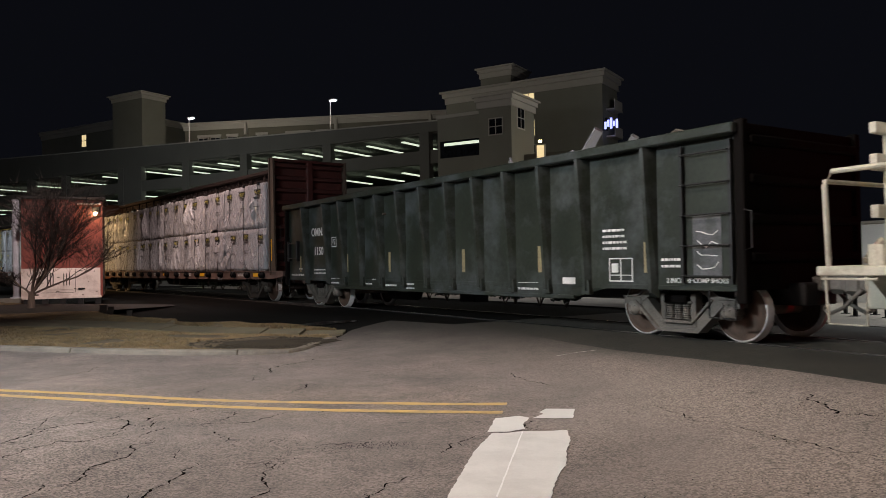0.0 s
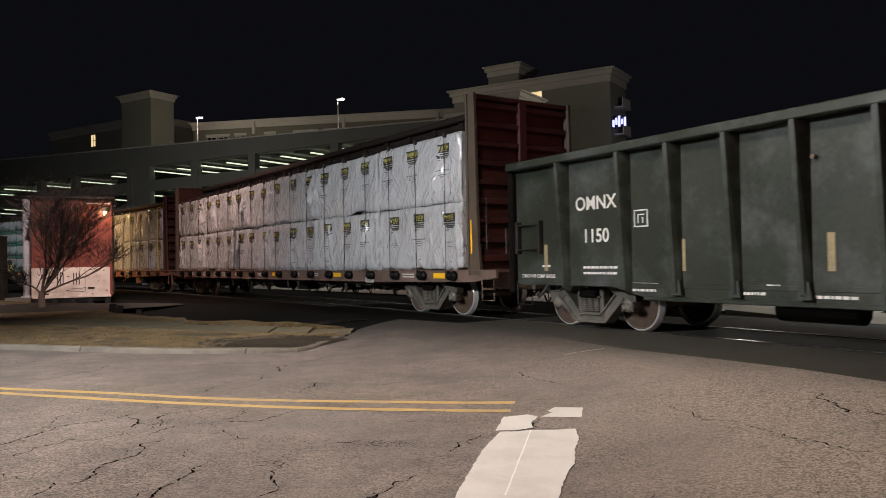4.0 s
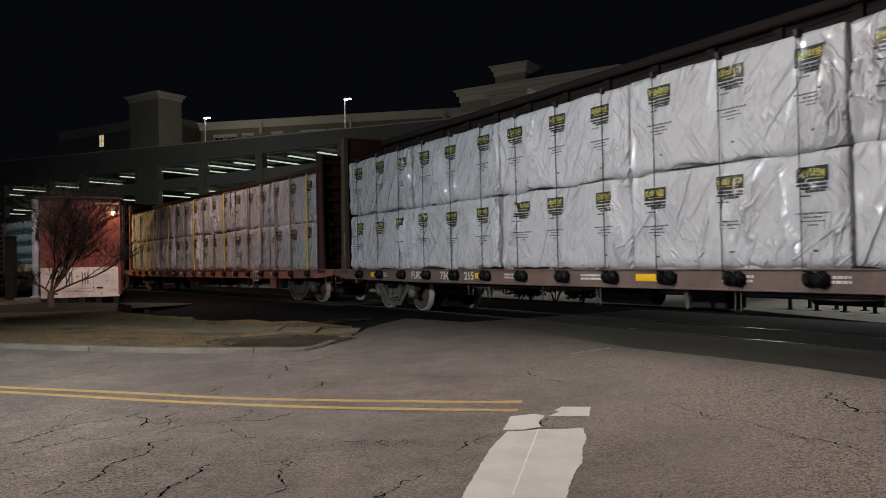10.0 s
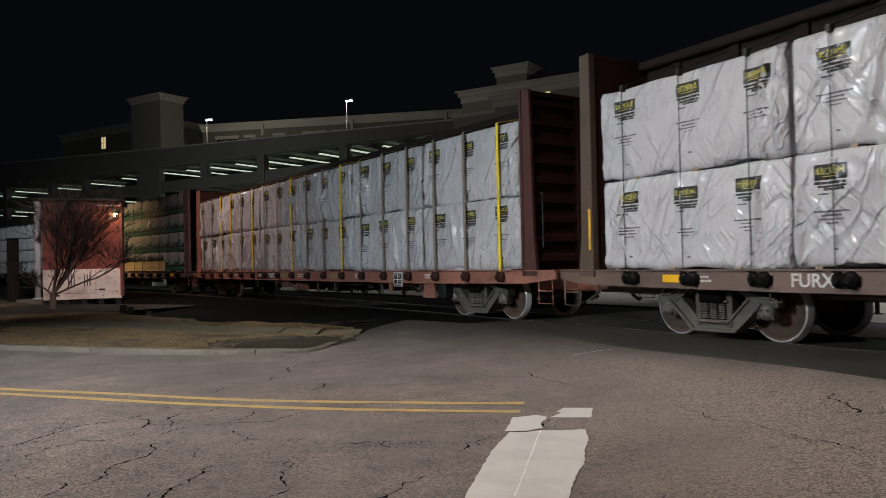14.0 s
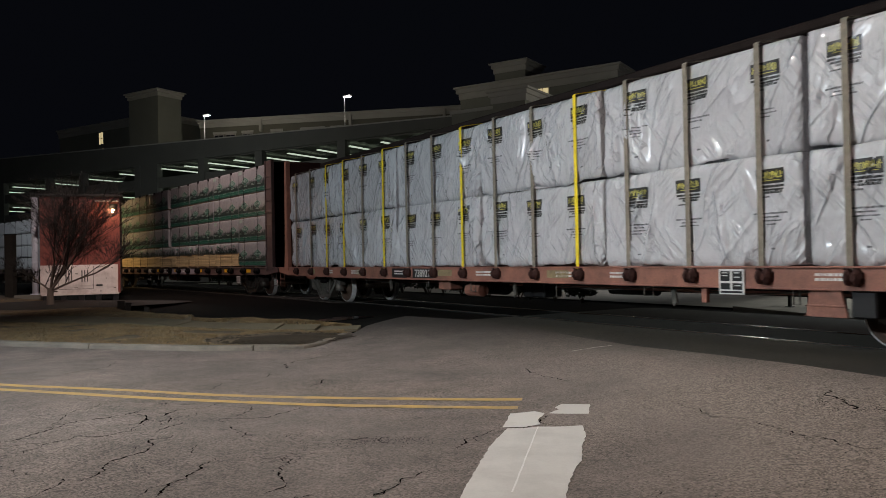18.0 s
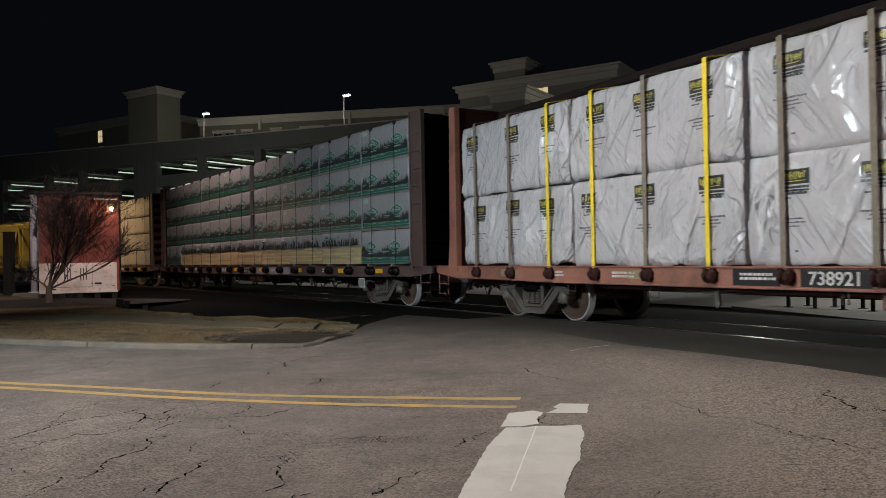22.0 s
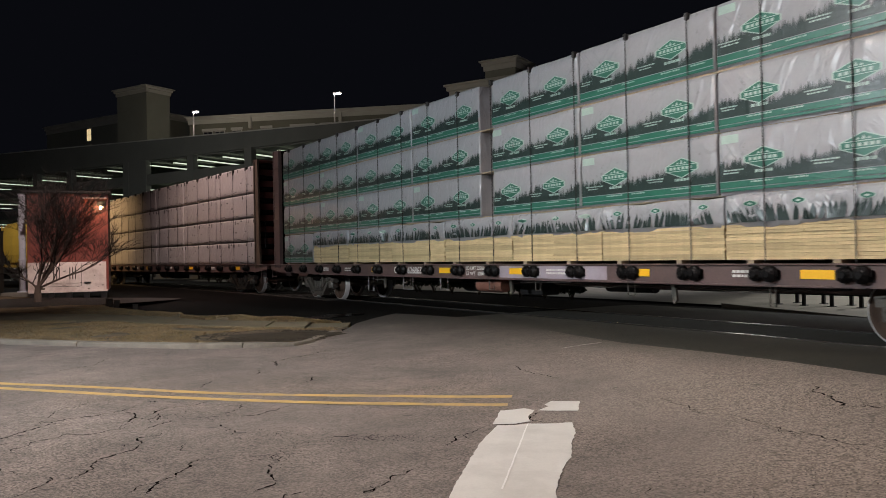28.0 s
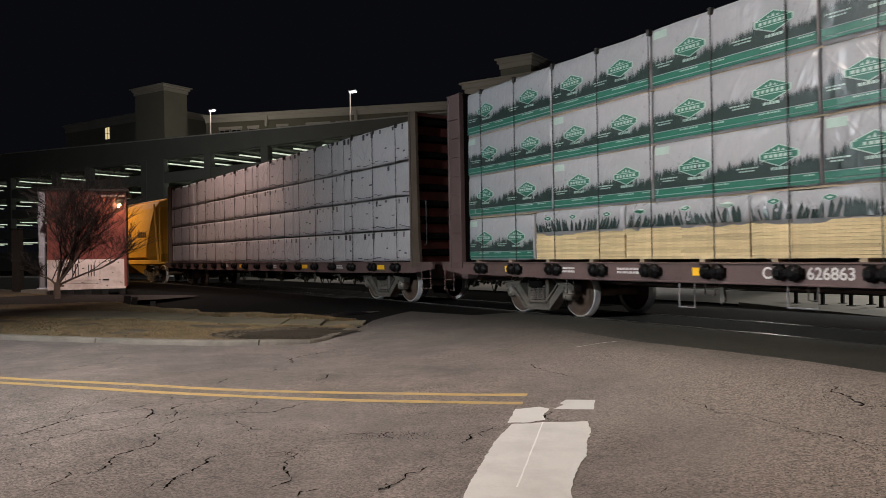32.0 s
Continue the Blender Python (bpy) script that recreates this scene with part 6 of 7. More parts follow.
def car_fourth():
    car = centre_beam_car("dark brown centerbeam car with dull grey-white wrapped lumber", PLUM, 4.80, "brown")
    for tier, (z0, z1) in enumerate(((1.10, 1.88), (1.94, 2.75), (2.81, 3.64), (3.70, 4.66))):
        for k in range(6):
            put_package(car, dull_package((k + tier * 2) % 6, 3.66, round(z1 - z0, 2)), LOAD / 2 - 1.85 - 3.70 * k, z0, 1.36, "lumber bundle in dull creased white wrap")
    for u in CABLES:
        tie_down(car, LOAD / 2 - u, 4.62, CABLE, 0.011, 1.40, ridge=4.78)
    add_winches(car, CABLES)
    sill_marks(car, (1.5, 6.4, 12.2, 17.0), (), (4.0, 9.0, 14.0), ())
    CARS.append((car, -LOAD / 2 - 74.392, LOAD / 2 - 2.05))


def gondola():
    """Ribbed open car; its middle is the origin."""
    car = thing("gondola_car", "dark green ribbed gondola car full of scrap", "rail car", group="cars of the train")
    h = 8.3
    for s in (-1, 1):
        side = Shape().extrude([(-h, 3.02), (h, 3.02), (h, 0.80), (h - 2.6, 0.80), (h - 3.5, 0.60), (-h + 3.5, 0.60), (-h + 2.6, 0.80), (-h, 0.80)], s * 1.40 - 0.012, s * 1.40 + 0.012)
        p = part("side_wall", side.mesh("side_wall", GREEN), car)
        top = Shape().box(-h - 0.02, h + 0.02, s * 1.48 - 0.16, s * 1.48 + 0.20, 3.0, 3.15, 0.02)
        part("top_rail", top.mesh("top_rail", GREEN), p)
        low = Shape().box(-h + 3.4, h - 3.4, s * 1.40 - 0.04, s * 1.40 + 0.04, 0.58, 0.65, 0.01).box(-h, h, s * 1.38 - 0.04, s * 1.38 + 0.04, 0.78, 0.86, 0.01)
        part("bottom_sill", low.mesh("bottom_sill", GREEN), p)
        rib = shared(("rib", s), lambda s=s: Shape().add([(x, s * y, z) for x, y, z in (
            (-0.075, 1.40, 0.66), (0.075, 1.40, 0.66), (0.02, 1.52, 0.74), (-0.04, 1.52, 0.74), (-0.085, 1.40, 3.02), (0.085, 1.40, 3.02), (0.025, 1.67, 3.0), (-0.05, 1.67, 3.0))],
            [(0, 1, 2, 3), (4, 7, 6, 5), (0, 4, 5, 1), (1, 5, 6, 2), (2, 6, 7, 3), (3, 7, 4, 0)]).mesh("rib", GREEN))
        for u in (7.74, 9.2, 10.23, 11.26, 12.3, 13.34, 14.4, 15.46, 16.52, 17.58, 18.63, 19.68, 21.2):
            part("rib", rib, p, pose(14.45 - u, 0, 0))
        ladder = Shape()
        for x in (7.3, 8.15) if s < 0 else (-7.3, -8.15):
            ladder.box(x - 0.025, x + 0.025, s * 1.47 - 0.02, s * 1.47 + 0.02, 0.9, 2.95)
        for i in range(5):
            a, b = (7.3, 8.15) if s < 0 else (-8.15, -7.3)
            ladder.tube([(a, s * 1.52, 1.0 + 0.45 * i), (b, s * 1.52, 1.0 + 0.45 * i)], 0.016, 6)
        part("ladder", ladder.mesh("ladder", BLACK), car)
    for s in (-1, 1):
        end = Shape().box(s * h - 0.03, s * h + 0.03, -1.4, 1.4, 0.8, 3.15)
        end.box(min(s * (h - 0.05), s * (h + 0.1)), max(s * (h - 0.05), s * (h + 0.1)), -1.52, -1.38, 0.62, 3.2, 0.02).box(min(s * (h - 0.05), s * (h + 0.1)), max(s * (h - 0.05), s * (h + 0.1)), 1.38, 1.52, 0.62, 3.2, 0.02)
        # the end walls' lack of light is put into their near-black colour
        wall = part("end_wall", end.mesh("end_wall", SHADE_STEEL), car)
        bar = shared("gondola_bar", lambda: Shape().box(0.0, 0.14, -1.38, 1.38, 0.0, 0.14, 0.03).mesh("rib", SHADE_STEEL))
        for z in (1.2, 1.75, 2.3, 2.85):
            part("rib", bar, wall, pose(s * h, 0, z, 0, 0, 0 if s > 0 else 180))
        grab = Shape().tube([(s * (h + 0.02), -1.5, 1.35), (s * (h + 0.2), -1.5, 1.4), (s * (h + 0.2), -1.5, 1.9), (s * (h + 0.02), -1.5, 1.95)], 0.015, 6)
        part("grab_iron", grab.mesh("grab_iron", BLACK), car)
        step = Shape().tube([(s * (h - 0.1), -1.46, 0.8), (s * (h - 0.1), -1.46, 0.4), (s * (h - 0.55), -1.46, 0.4), (s * (h - 0.55), -1.46, 0.8)], 0.015, 6)
        part("sill_step", step.mesh("sill_step", BLACK), car)
    under = Shape().box(-h, h, -1.38, 1.38, 0.86, 0.94).box(-h - 0.3, h + 0.3, -0.4, 0.4, 0.55, 0.88, 0.02).tube([(-3.0, -0.6, 0.5), (-1.8, -0.6, 0.5)], 0.19, 12).box(0.4, 1.0, -0.8, -0.4, 0.36, 0.6, 0.02)
    part("floor_frame", under.mesh("floor_frame", BLACK), car)
    # scrap: bars, beams and sheet tossed in a heap
    rng, heap = random.Random(21), Shape()
    heap.add([(x, y, 2.55 + 0.35 * noise.noise(Vector((x * 0.8, y * 1.2, 3)))) for x in np.arange(-8.1, 8.2, 0.6) for y in (-1.35, -0.6, 0.0, 0.6, 1.35)],
             [(i * 5 + j, i * 5 + j + 1, i * 5 + j + 6, i * 5 + j + 5) for i in range(27) for j in range(4)])
    for _ in range(150):
        c = Vector((rng.uniform(-7.6, 7.6), rng.uniform(-1.1, 1.1), rng.uniform(2.45, 2.9)))
        d = Vector((rng.gauss(0, 1), rng.gauss(0, 0.5), rng.gauss(0, 0.22))).normalized() * rng.uniform(0.2, 0.7)
        heap.tube([c - d, c, c + d + Vector((0, 0, rng.uniform(-0.1, 0.1)))], rng.uniform(0.015, 0.07), rng.choice((4, 6)))
    part("scrap_heap", heap.mesh("scrap_heap", SCRAP), car, label="tangled rusty steel scrap")
    beam = Shape().tube([(4.2, -0.9, 2.7), (4.95, -0.8, 3.62)], 0.11, 4).tube([(3.0, -0.7, 2.9), (3.3, -0.8, 3.3), (3.6, -0.8, 3.15), (4.3, -0.8, 3.32)], 0.03, 6).tube([(5.4, -0.9, 2.8), (5.9, -0.9, 3.35)], 0.09, 4).tube([(2.2, -0.8, 2.9), (2.5, -0.9, 3.4), (2.7, -0.9, 3.1)], 0.03, 6)
    part("scrap_beam", beam.mesh("scrap_beam", GREY_STEEL), car, label="bent steel beams poking out of the scrap")
    sheet_ = Shape()
    for _ in range(26):
        x, y, z = rng.uniform(0.5, 7.5), rng.uniform(-1.0, -0.3), rng.uniform(2.95, 3.15)
        a, w, d = rng.uniform(-0.5, 0.5), rng.uniform(0.15, 0.5), rng.uniform(0.05, 0.28)
        sheet_.add([(x - w, y, z), (x + w, y - 0.1, z + 0.1 * a), (x + w * 0.7, y + 0.2, z + d), (x - w * 0.8, y + 0.15, z + d * 0.6 + a * 0.1)], [(0, 1, 2, 3)])
        sheet_.tube([(x - w, y - 0.1, z), (x, y - 0.15, z + d * 0.8), (x + w * 0.6, y - 0.1, z + d * 0.4)], rng.uniform(0.015, 0.04), 5)
    tagged(part("scrap_sheet", sheet_.mesh("scrap_sheet", SCRAP), car), kind="stuff")
    for text, u, z, size in (("OMNX", 20.45, 2.12, 0.33), ("1150", 20.45, 1.55, 0.33)):
        part("lettering", lettering(text, size, WHITE_INK), car, pose(14.45 - u, -1.416, z, 90), "white stencilled characters")
    rng = random.Random(5)
    for u, z, rows, w in ((20.4, 1.11, 2, 0.75), (21.8, 1.14, 1, 0.25), (19.36, 0.84, 2, 0.5), (8.6, 1.75, 4, 0.5), (7.4, 1.25, 2, 0.4), (16.16, 0.72, 1, 0.6), (15.21, 0.76, 2, 0.35), (17.35, 0.74, 1, 0.3), (17.02, 0.85, 1, 0.2), (10.83, 0.84, 2, 0.6)):
        sh = Shape()
        for r in range(rows):
            x = -w / 2
            while x < w / 2:
                k = rng.uniform(0.04, 0.12)
                sh.box(x, x + k - 0.02, -1.418, -1.413, z - r * 0.1 - 0.02, z - r * 0.1 + 0.02)
                x += k
        tagged(part("stencil", sh.mesh("stencil", WHITE_INK), car, pose(14.45 - u, 0, 0)), kind="stuff")
    panel = Shape()
    for x0, x1, z0, z1 in ((-0.26, 0.26, 0.90, 0.92), (-0.26, 0.26, 1.27, 1.29), (-0.26, -0.24, 0.9, 1.29), (0.24, 0.26, 0.9, 1.29), (-0.01, 0.01, 0.92, 1.27), (-0.26, 0.24, 1.0, 1.015), (-0.2, -0.06, 1.05, 1.2)):
        panel.box(x0, x1, -1.42, -1.414, z0, z1)
    tagged(part("inspection_stencil", panel.mesh("inspection_stencil", WHITE_INK), car, pose(14.45 - 8.45, 0, 0)), "white stencilled inspection box", kind="stuff")
    part("paint_tag", Shape().box(-0.25, 0.25, -1.418, -1.413, 1.0, 1.9).mesh("paint_tag", CHALK), car, pose(14.45 - 6.75, 0, 0), "pale sprayed patch with scrawled lines")
    part("lettering", lettering("2 INCH HF COMP SHOES", 0.10, WHITE_INK), car, pose(14.45 - 6.95, -1.417, 0.90, 90), "white stencilled characters")
    part("lettering", lettering("2 INCH HF COMP SHOES", 0.09, WHITE_INK), car, pose(-7.6, -1.417, 0.92, 90), "white stencilled characters")
    for z in (1.46, 1.93):
        part("grab_iron", Shape().tube([(-8.15, -1.40, z), (-8.15, -1.50, z), (-7.48, -1.50, z), (-7.48, -1.40, z)], 0.02, 6).mesh("grab_iron", BLACK), car)
    for x in (-8.15, -7.48):
        part("grab_post", Shape().box(x - 0.045, x + 0.045, -1.52, -1.40, 1.38, 2.0, 0.01).mesh("grab_post", BLACK), car)
    square = Shape()
    for x0, x1, z0, z1 in ((-0.15, 0.15, 1.76, 1.78), (-0.15, 0.15, 2.02, 2.04), (-0.15, -0.13, 1.78, 2.02), (0.13, 0.15, 1.78, 2.02), (-0.07, -0.05, 1.82, 1.97), (-0.07, 0.07, 1.95, 1.97), (0.03, 0.05, 1.82, 1.92)):
        square.box(x0, x1, -1.42, -1.414, z0, z1)
    tagged(part("inspection_stencil", square.mesh("inspection_stencil", WHITE_INK), car, pose(-4.94, 0, 0)), kind="stuff")
    tape = shared("tape", lambda: Shape().box(-0.05, 0.05, -1.418, -1.413, 1.05, 1.54).mesh("reflector_strip", OLD_TAPE))
    for x in (-7.36, -4.1, -1.74, 1.48, 3.97, 6.55):
        part("reflector_strip", tape, car, pose(x, 0, 0), "dirty yellow reflective strip")
    foot = shared("rib_foot", lambda: Shape().extrude([(-0.1, 0.68), (0.1, 0.68), (0.07, 0.92), (-0.07, 0.92)], -1.50, -1.41).mesh("rib_foot", GREEN))
    for u in (9.2, 10.23, 11.26, 12.3, 13.34, 14.4, 15.46, 16.52, 17.58, 18.63):
        part("rib_foot", foot, car, pose(14.45 - u, 0, 0))
    scrawl = Shape()
    for k in range(4):
        pts = [(-0.2 + 0.1 * i + rng.uniform(-0.03, 0.03), -1.421, 1.15 + 0.16 * k + rng.uniform(-0.06, 0.06)) for i in range(5)]
        scrawl.tube(pts, 0.008, 4)
    tagged(part("scrawl", scrawl.mesh("scrawl", WHITE_INK), car, pose(14.45 - 6.75, 0, 0), "thin white scrawled lines"), kind="stuff")
    plate = Shape().box(-0.16, 0.16, -1.42, -1.413, 0.84, 0.96)
    part("white_plate", plate.mesh("white_plate", WHITE_INK), car, pose(14.45 - 9.7, 0, 0))
    add_trucks(car, (14.45 - 7.575, 14.45 - 20.98))
    add_couplers(car, ((h + 0.2, 1), (-h - 0.2, -1)), GREEN)
    CARS.insert(0, (car, 24.65 - 14.45, 6.7))


def tank_car():
    """Tank car with cream end platforms; its middle is the origin."""
    car = thing("tank_car", "white tank car with cream end platform and railings", "rail car", group="cars of the train")
    h = 7.2
    tank = Shape().lathe([(0.0, -6.7), (0.5, -6.66), (1.0, -6.45), (1.32, -6.1), (1.42, -5.7), (1.42, 5.7), (1.32, 6.1), (1.0, 6.45), (0.5, 6.66), (0.0, 6.7)], 36)
    tank.v = [(y, x, z + 2.55) for x, y, z in tank.v]
    part("tank", tank.mesh("tank", TANK, smooth=True), car)
    for s in (-1, 1):
        plat = Shape().box(min(s * (h - 1.9), s * h), max(s * (h - 1.9), s * h), -1.5, 1.5, 1.02, 1.14, 0.015)
        plat.box(min(s * (h - 1.9), s * h), max(s * (h - 1.9), s * h), -0.4, 0.4, 0.55, 1.02, 0.02)
        part("end_platform", plat.mesh("end_platform", CREAM), car, label="cream painted end platform")
        rail_ = Shape()
        for y in (-1.46, 1.46):
            rail_.tube([(s * (h - 0.15), y, 1.1), (s * (h - 0.12), y, 2.15), (s * (h - 0.2), y * 0.98, 2.32), (s * (h - 1.7), y * 0.98, 2.34)], 0.035, 8)
            rail_.tube([(s * (h - 0.05), y, 1.05), (s * (h - 0.05), y, 0.98), (s * (h - 0.75), y, 0.98), (s * (h - 0.75), y, 1.05)], 0.016, 6)
            rail_.tube([(s * (h - 0.1), y, 1.02), (s * (h - 0.14), y, 0.42), (s * (h - 0.62), y, 0.42), (s * (h - 0.62), y, 1.02)], 0.018, 6)
        rail_.tube([(s * (h - 0.12), -1.46, 2.2), (s * (h - 0.12), 1.46, 2.2)], 0.03, 8)
        part("handrail", rail_.mesh("handrail", CREAM), car)
        gear = Shape().box(s * (h - 1.2) - 0.25, s * (h - 1.2) + 0.25, -1.3, -0.7, 1.14, 1.5, 0.05).tube([(s * (h - 0.6), -1.1, 1.14), (s * (h - 0.6), -1.1, 1.4)], 0.14, 10)
        gear.tube([(s * (h - 0.4), 0.3, 1.3), (s * (h - 0.4), 0.3, 1.34)], 0.26, 14)
        part("brake_valve", gear.mesh("brake_valve", CREAM), car)
        for z, w in ((1.72, 0.16), (2.3, 0.2), (2.75, 0.14)):
            part("cross_beam", Shape().box(s * (h - 0.62) - 0.05, s * (h - 0.62) + 0.05, -1.25, 1.25, z, z + w, 0.012).mesh("cross_beam", CREAM), car, label="cream cross beam at the end of the tank")
        for y in (-0.9, 0.9):
            part("end_stanchion", Shape().box(s * (h - 0.62) - 0.045, s * (h - 0.62) + 0.045, y - 0.05, y + 0.05, 1.14, 2.9, 0.01).mesh("end_stanchion", CREAM), car)
        part("brake_pipe", Shape().tube([(s * (h - 0.3), -0.9, 1.2), (s * (h - 0.34), -0.6, 1.45), (s * (h - 0.3), -0.1, 1.36), (s * (h - 0.4), 0.3, 1.3)], 0.05, 8).mesh("brake_pipe", CREAM), car)
        saddle = Shape().box(s * (h - 2.0) - 0.12, s * (h - 2.0) + 0.12, -1.2, 1.2, 1.1, 1.75, 0.03)
        part("saddle", saddle.mesh("saddle", CREAM), car)
    add_trucks(car, (5.3, -5.3))
    add_couplers(car, ((h, 1), (-h, -1)), CREAM)
    CARS.insert(0, (car, 19.67 + h, 5.3))


def hopper_car():
    """Curve-sided covered hopper; its middle is the origin."""
    car = thing("hopper_car", "yellow curve-sided covered hopper car", "rail car", group="cars of the train")
    h = 7.6
    body = Shape()
    prof = [(0.9, 1.0), (1.35, 1.35), (1.5, 1.9), (1.54, 2.6), (1.5, 3.3), (1.36, 3.9), (1.05, 4.25), (0.5, 4.4)]
    ring = [(y, z) for y, z in prof] + [(-y, z) for y, z in prof[::-1]]
    n = len(ring)
    for x, q in ((-h, 1.0), (-h + 0.02, 1.0), (h - 0.02, 1.0), (h, 1.0)):
        body.v += [(x if z > 3.0 else x * (0.80 + 0.20 * (z - 1.0) / 2.0), y, z) for y, z in ring]
    body.f = [(n * i + j, n * i + (j + 1) % n, n * (i + 1) + (j + 1) % n, n * (i + 1) + j) for i in range(3) for j in range(n)] + [tuple(range(n)), tuple(range(4 * n - 1, 3 * n - 1, -1))]
    body.m = [0] * len(body.f)
    part("body", body.mesh("body", OCHRE, smooth=False), car)
    sill = Shape().box(-h - 0.9, h + 0.9, -1.5, -1.38, 0.98, 1.2, 0.02).box(-h - 0.9, h + 0.9, 1.38, 1.5, 0.98, 1.2, 0.02)
    for s in (-1, 1):
        sill.box(min(s * (h + 0.05), s * (h + 0.9)), max(s * (h + 0.05), s * (h + 0.9)), -1.4, 1.4, 1.0, 1.1)
        for y in (-1.4, 1.4):
            sill.tube([(s * (h + 0.6), y, 1.1), (s * (h + 0.1), y, 4.1)], 0.05, 6).tube([(s * (h + 0.85), y, 1.1), (s * (h + 0.85), y, 4.2)], 0.03, 6)
    part("side_sill", sill.mesh("side_sill", OCHRE), car)
    for k in range(3):
        bay = Shape().add([(x, y, z) for x, y, z in ((-1.5, -0.9, 1.05), (1.5, -0.9, 1.05), (1.5, 0.9, 1.05), (-1.5, 0.9, 1.05), (-0.4, -0.4, 0.4), (0.4, -0.4, 0.4), (0.4, 0.4, 0.4), (-0.4, 0.4, 0.4))], [(0, 1, 5, 4), (1, 2, 6, 5), (2, 3, 7, 6), (3, 0, 4, 7), (4, 5, 6, 7)])
        part("hopper_bay", bay.mesh("hopper_bay", OCHRE), car, pose(-3.4 + 3.4 * k, 0, 0))
    sh = Shape()
    for k in range(5):
        sh.box(5.6 + 0.26 * k, 5.8 + 0.26 * k, -1.545, -1.54, 2.4, 2.7)
    tagged(part("stencil", sh.mesh("stencil", INK), car), kind="stuff")
    hatch = Shape().box(-6.5, 6.5, -0.3, 0.3, 4.4, 4.52, 0.03)
    part("roof_hatch", hatch.mesh("roof_hatch", OCHRE), car)
    add_trucks(car, (6.3, -6.3))
    add_couplers(car, ((h + 0.6, 1), (-h - 0.6, -1)), OCHRE)
    CARS.append((car, -98.0 - 9.0, 6.3))


car_first()
car_second()
car_third()
car_fourth()
gondola()
tank_car()
hopper_car()

# ---- the town behind; a runs along the garage towards the right, b away from the road ----
TOWN = Matrix(((0.848, 0.530, 0, -3.2), (-0.530, 0.848, 0, 75.0), (0, 0, 1, 0), (0, 0, 0, 1)))


def town_thing(name, label, category, **kw):
    return thing(name, label, category, TOWN, **kw)


def cornice(sh, x0, x1, y0, y1, z, deep=0.45, tall=1.1, slot=0):
    """A stepped crown round a box: two courses and a cap."""
    for k, (o, a, b) in enumerate(((0.15, 0.0, 0.5), (deep * 0.6, 0.5, 0.85), (deep, 0.85, 1.0))):
        sh.box(x0 - o, x1 + o, y0 - o, y1 + o, z + tall * a, z + tall * b, 0.02, slot)


def parking_garage():
    g = town_thing("parking_garage", "grey precast parking garage with lit open decks", "building")
    left, right, deep, pitch = -92.0, 5.6, 34.0, 3.05
    rise = 0.035

    def slope(sh):
        sh.v = [(x, y, z - rise * (x + 20) * (1 if z > 14.0 else 0.0)) for x, y, z in sh.v]
        return sh
    top = slope(Shape().box(left, right, -0.15, 0.25, 13.75, 15.55))
    part("parapet", top.mesh("parapet", PRECAST), g, label="plain precast roof parapet")
    rail_ = slope(Shape().box(left, right, -0.2, 0.3, 15.56, 15.68))
    part("coping", rail_.mesh("coping", TRIM), g)
    for k in range(4):
        ceil = 13.75 - pitch * k
        part("spandrel", Shape().box(left, right, -0.15, 0.25, ceil - pitch, ceil - 1.75 if k < 3 else ceil - 2.0).mesh("spandrel", PRECAST), g)
        part("deck", Shape().box(left, right, 0.25, deep, ceil - pitch + 0.25, ceil - pitch + 0.5).mesh("deck", PRECAST), g)
    part("deck", Shape().box(left, right, 0.25, deep, 13.6, 13.9).mesh("deck", PRECAST), g)
    part("back_wall", Shape().box(left, right, deep, deep + 0.3, 0, 13.7).mesh("back_wall", PRECAST), g)
    part("ground_wall", Shape().box(left, right, -0.1, 0.2, -0.5, 1.6).mesh("ground_wall", PRECAST), g)
    column = shared("garage_column", lambda: Shape().box(-0.55, 0.55, -0.3, 0.5, -0.5, 13.8, 0.03).mesh("column", PRECAST))
    for a in (-86, -74, -62, -54, -42.0, -38.6, -30.0, -20.5, -8.5, 3.5):
        part("column", column, g, pose(a, 0, 0))
    part("stair_panel", Shape().box(-42.2, -38.5, -0.2, 0.3, -0.5, 13.8).mesh("stair_panel", PRECAST), g)
    tube = shared("garage_tube", lambda: Shape().box(-0.2, 0.2, 0.0, 6.4, -0.05, 0.05, 0.01).mesh("light_fixture", TUBE))
    for k in range(4):
        z = 13.15 - pitch * k
        a = -50.6 - 4.27 * 9
        while a < 4.6:
            if not -42.4 < a < -38.4:
                part("light_fixture", tube, g, pose(a, 0.3, z), "long fluorescent ceiling light")
            a += 4.27 if a > -51 else 8.54


def roof_lamp(a, b, z0, z1):
    ob = thing("roof_lamp", "tall pole lamp on the garage roof deck", "lamp", TOWN @ pose(a, b, z0), group="garage roof lamps")
    part("pole", Shape().tube([(0, 0, 0), (0, 0, z1 - z0)], 0.09, 8, r_end=0.06).mesh("pole", GALV), ob)
    part("head", Shape().box(-0.1, 0.95, -0.22, 0.22, z1 - z0 - 0.05, z1 - z0 + 0.12, 0.03).mesh("head", GALV), ob)
    part("lens", Shape().box(0.05, 0.9, -0.24, 0.19, z1 - z0 - 0.13, z1 - z0 - 0.045, 0.02).mesh("lens", COOL_BULB), ob)


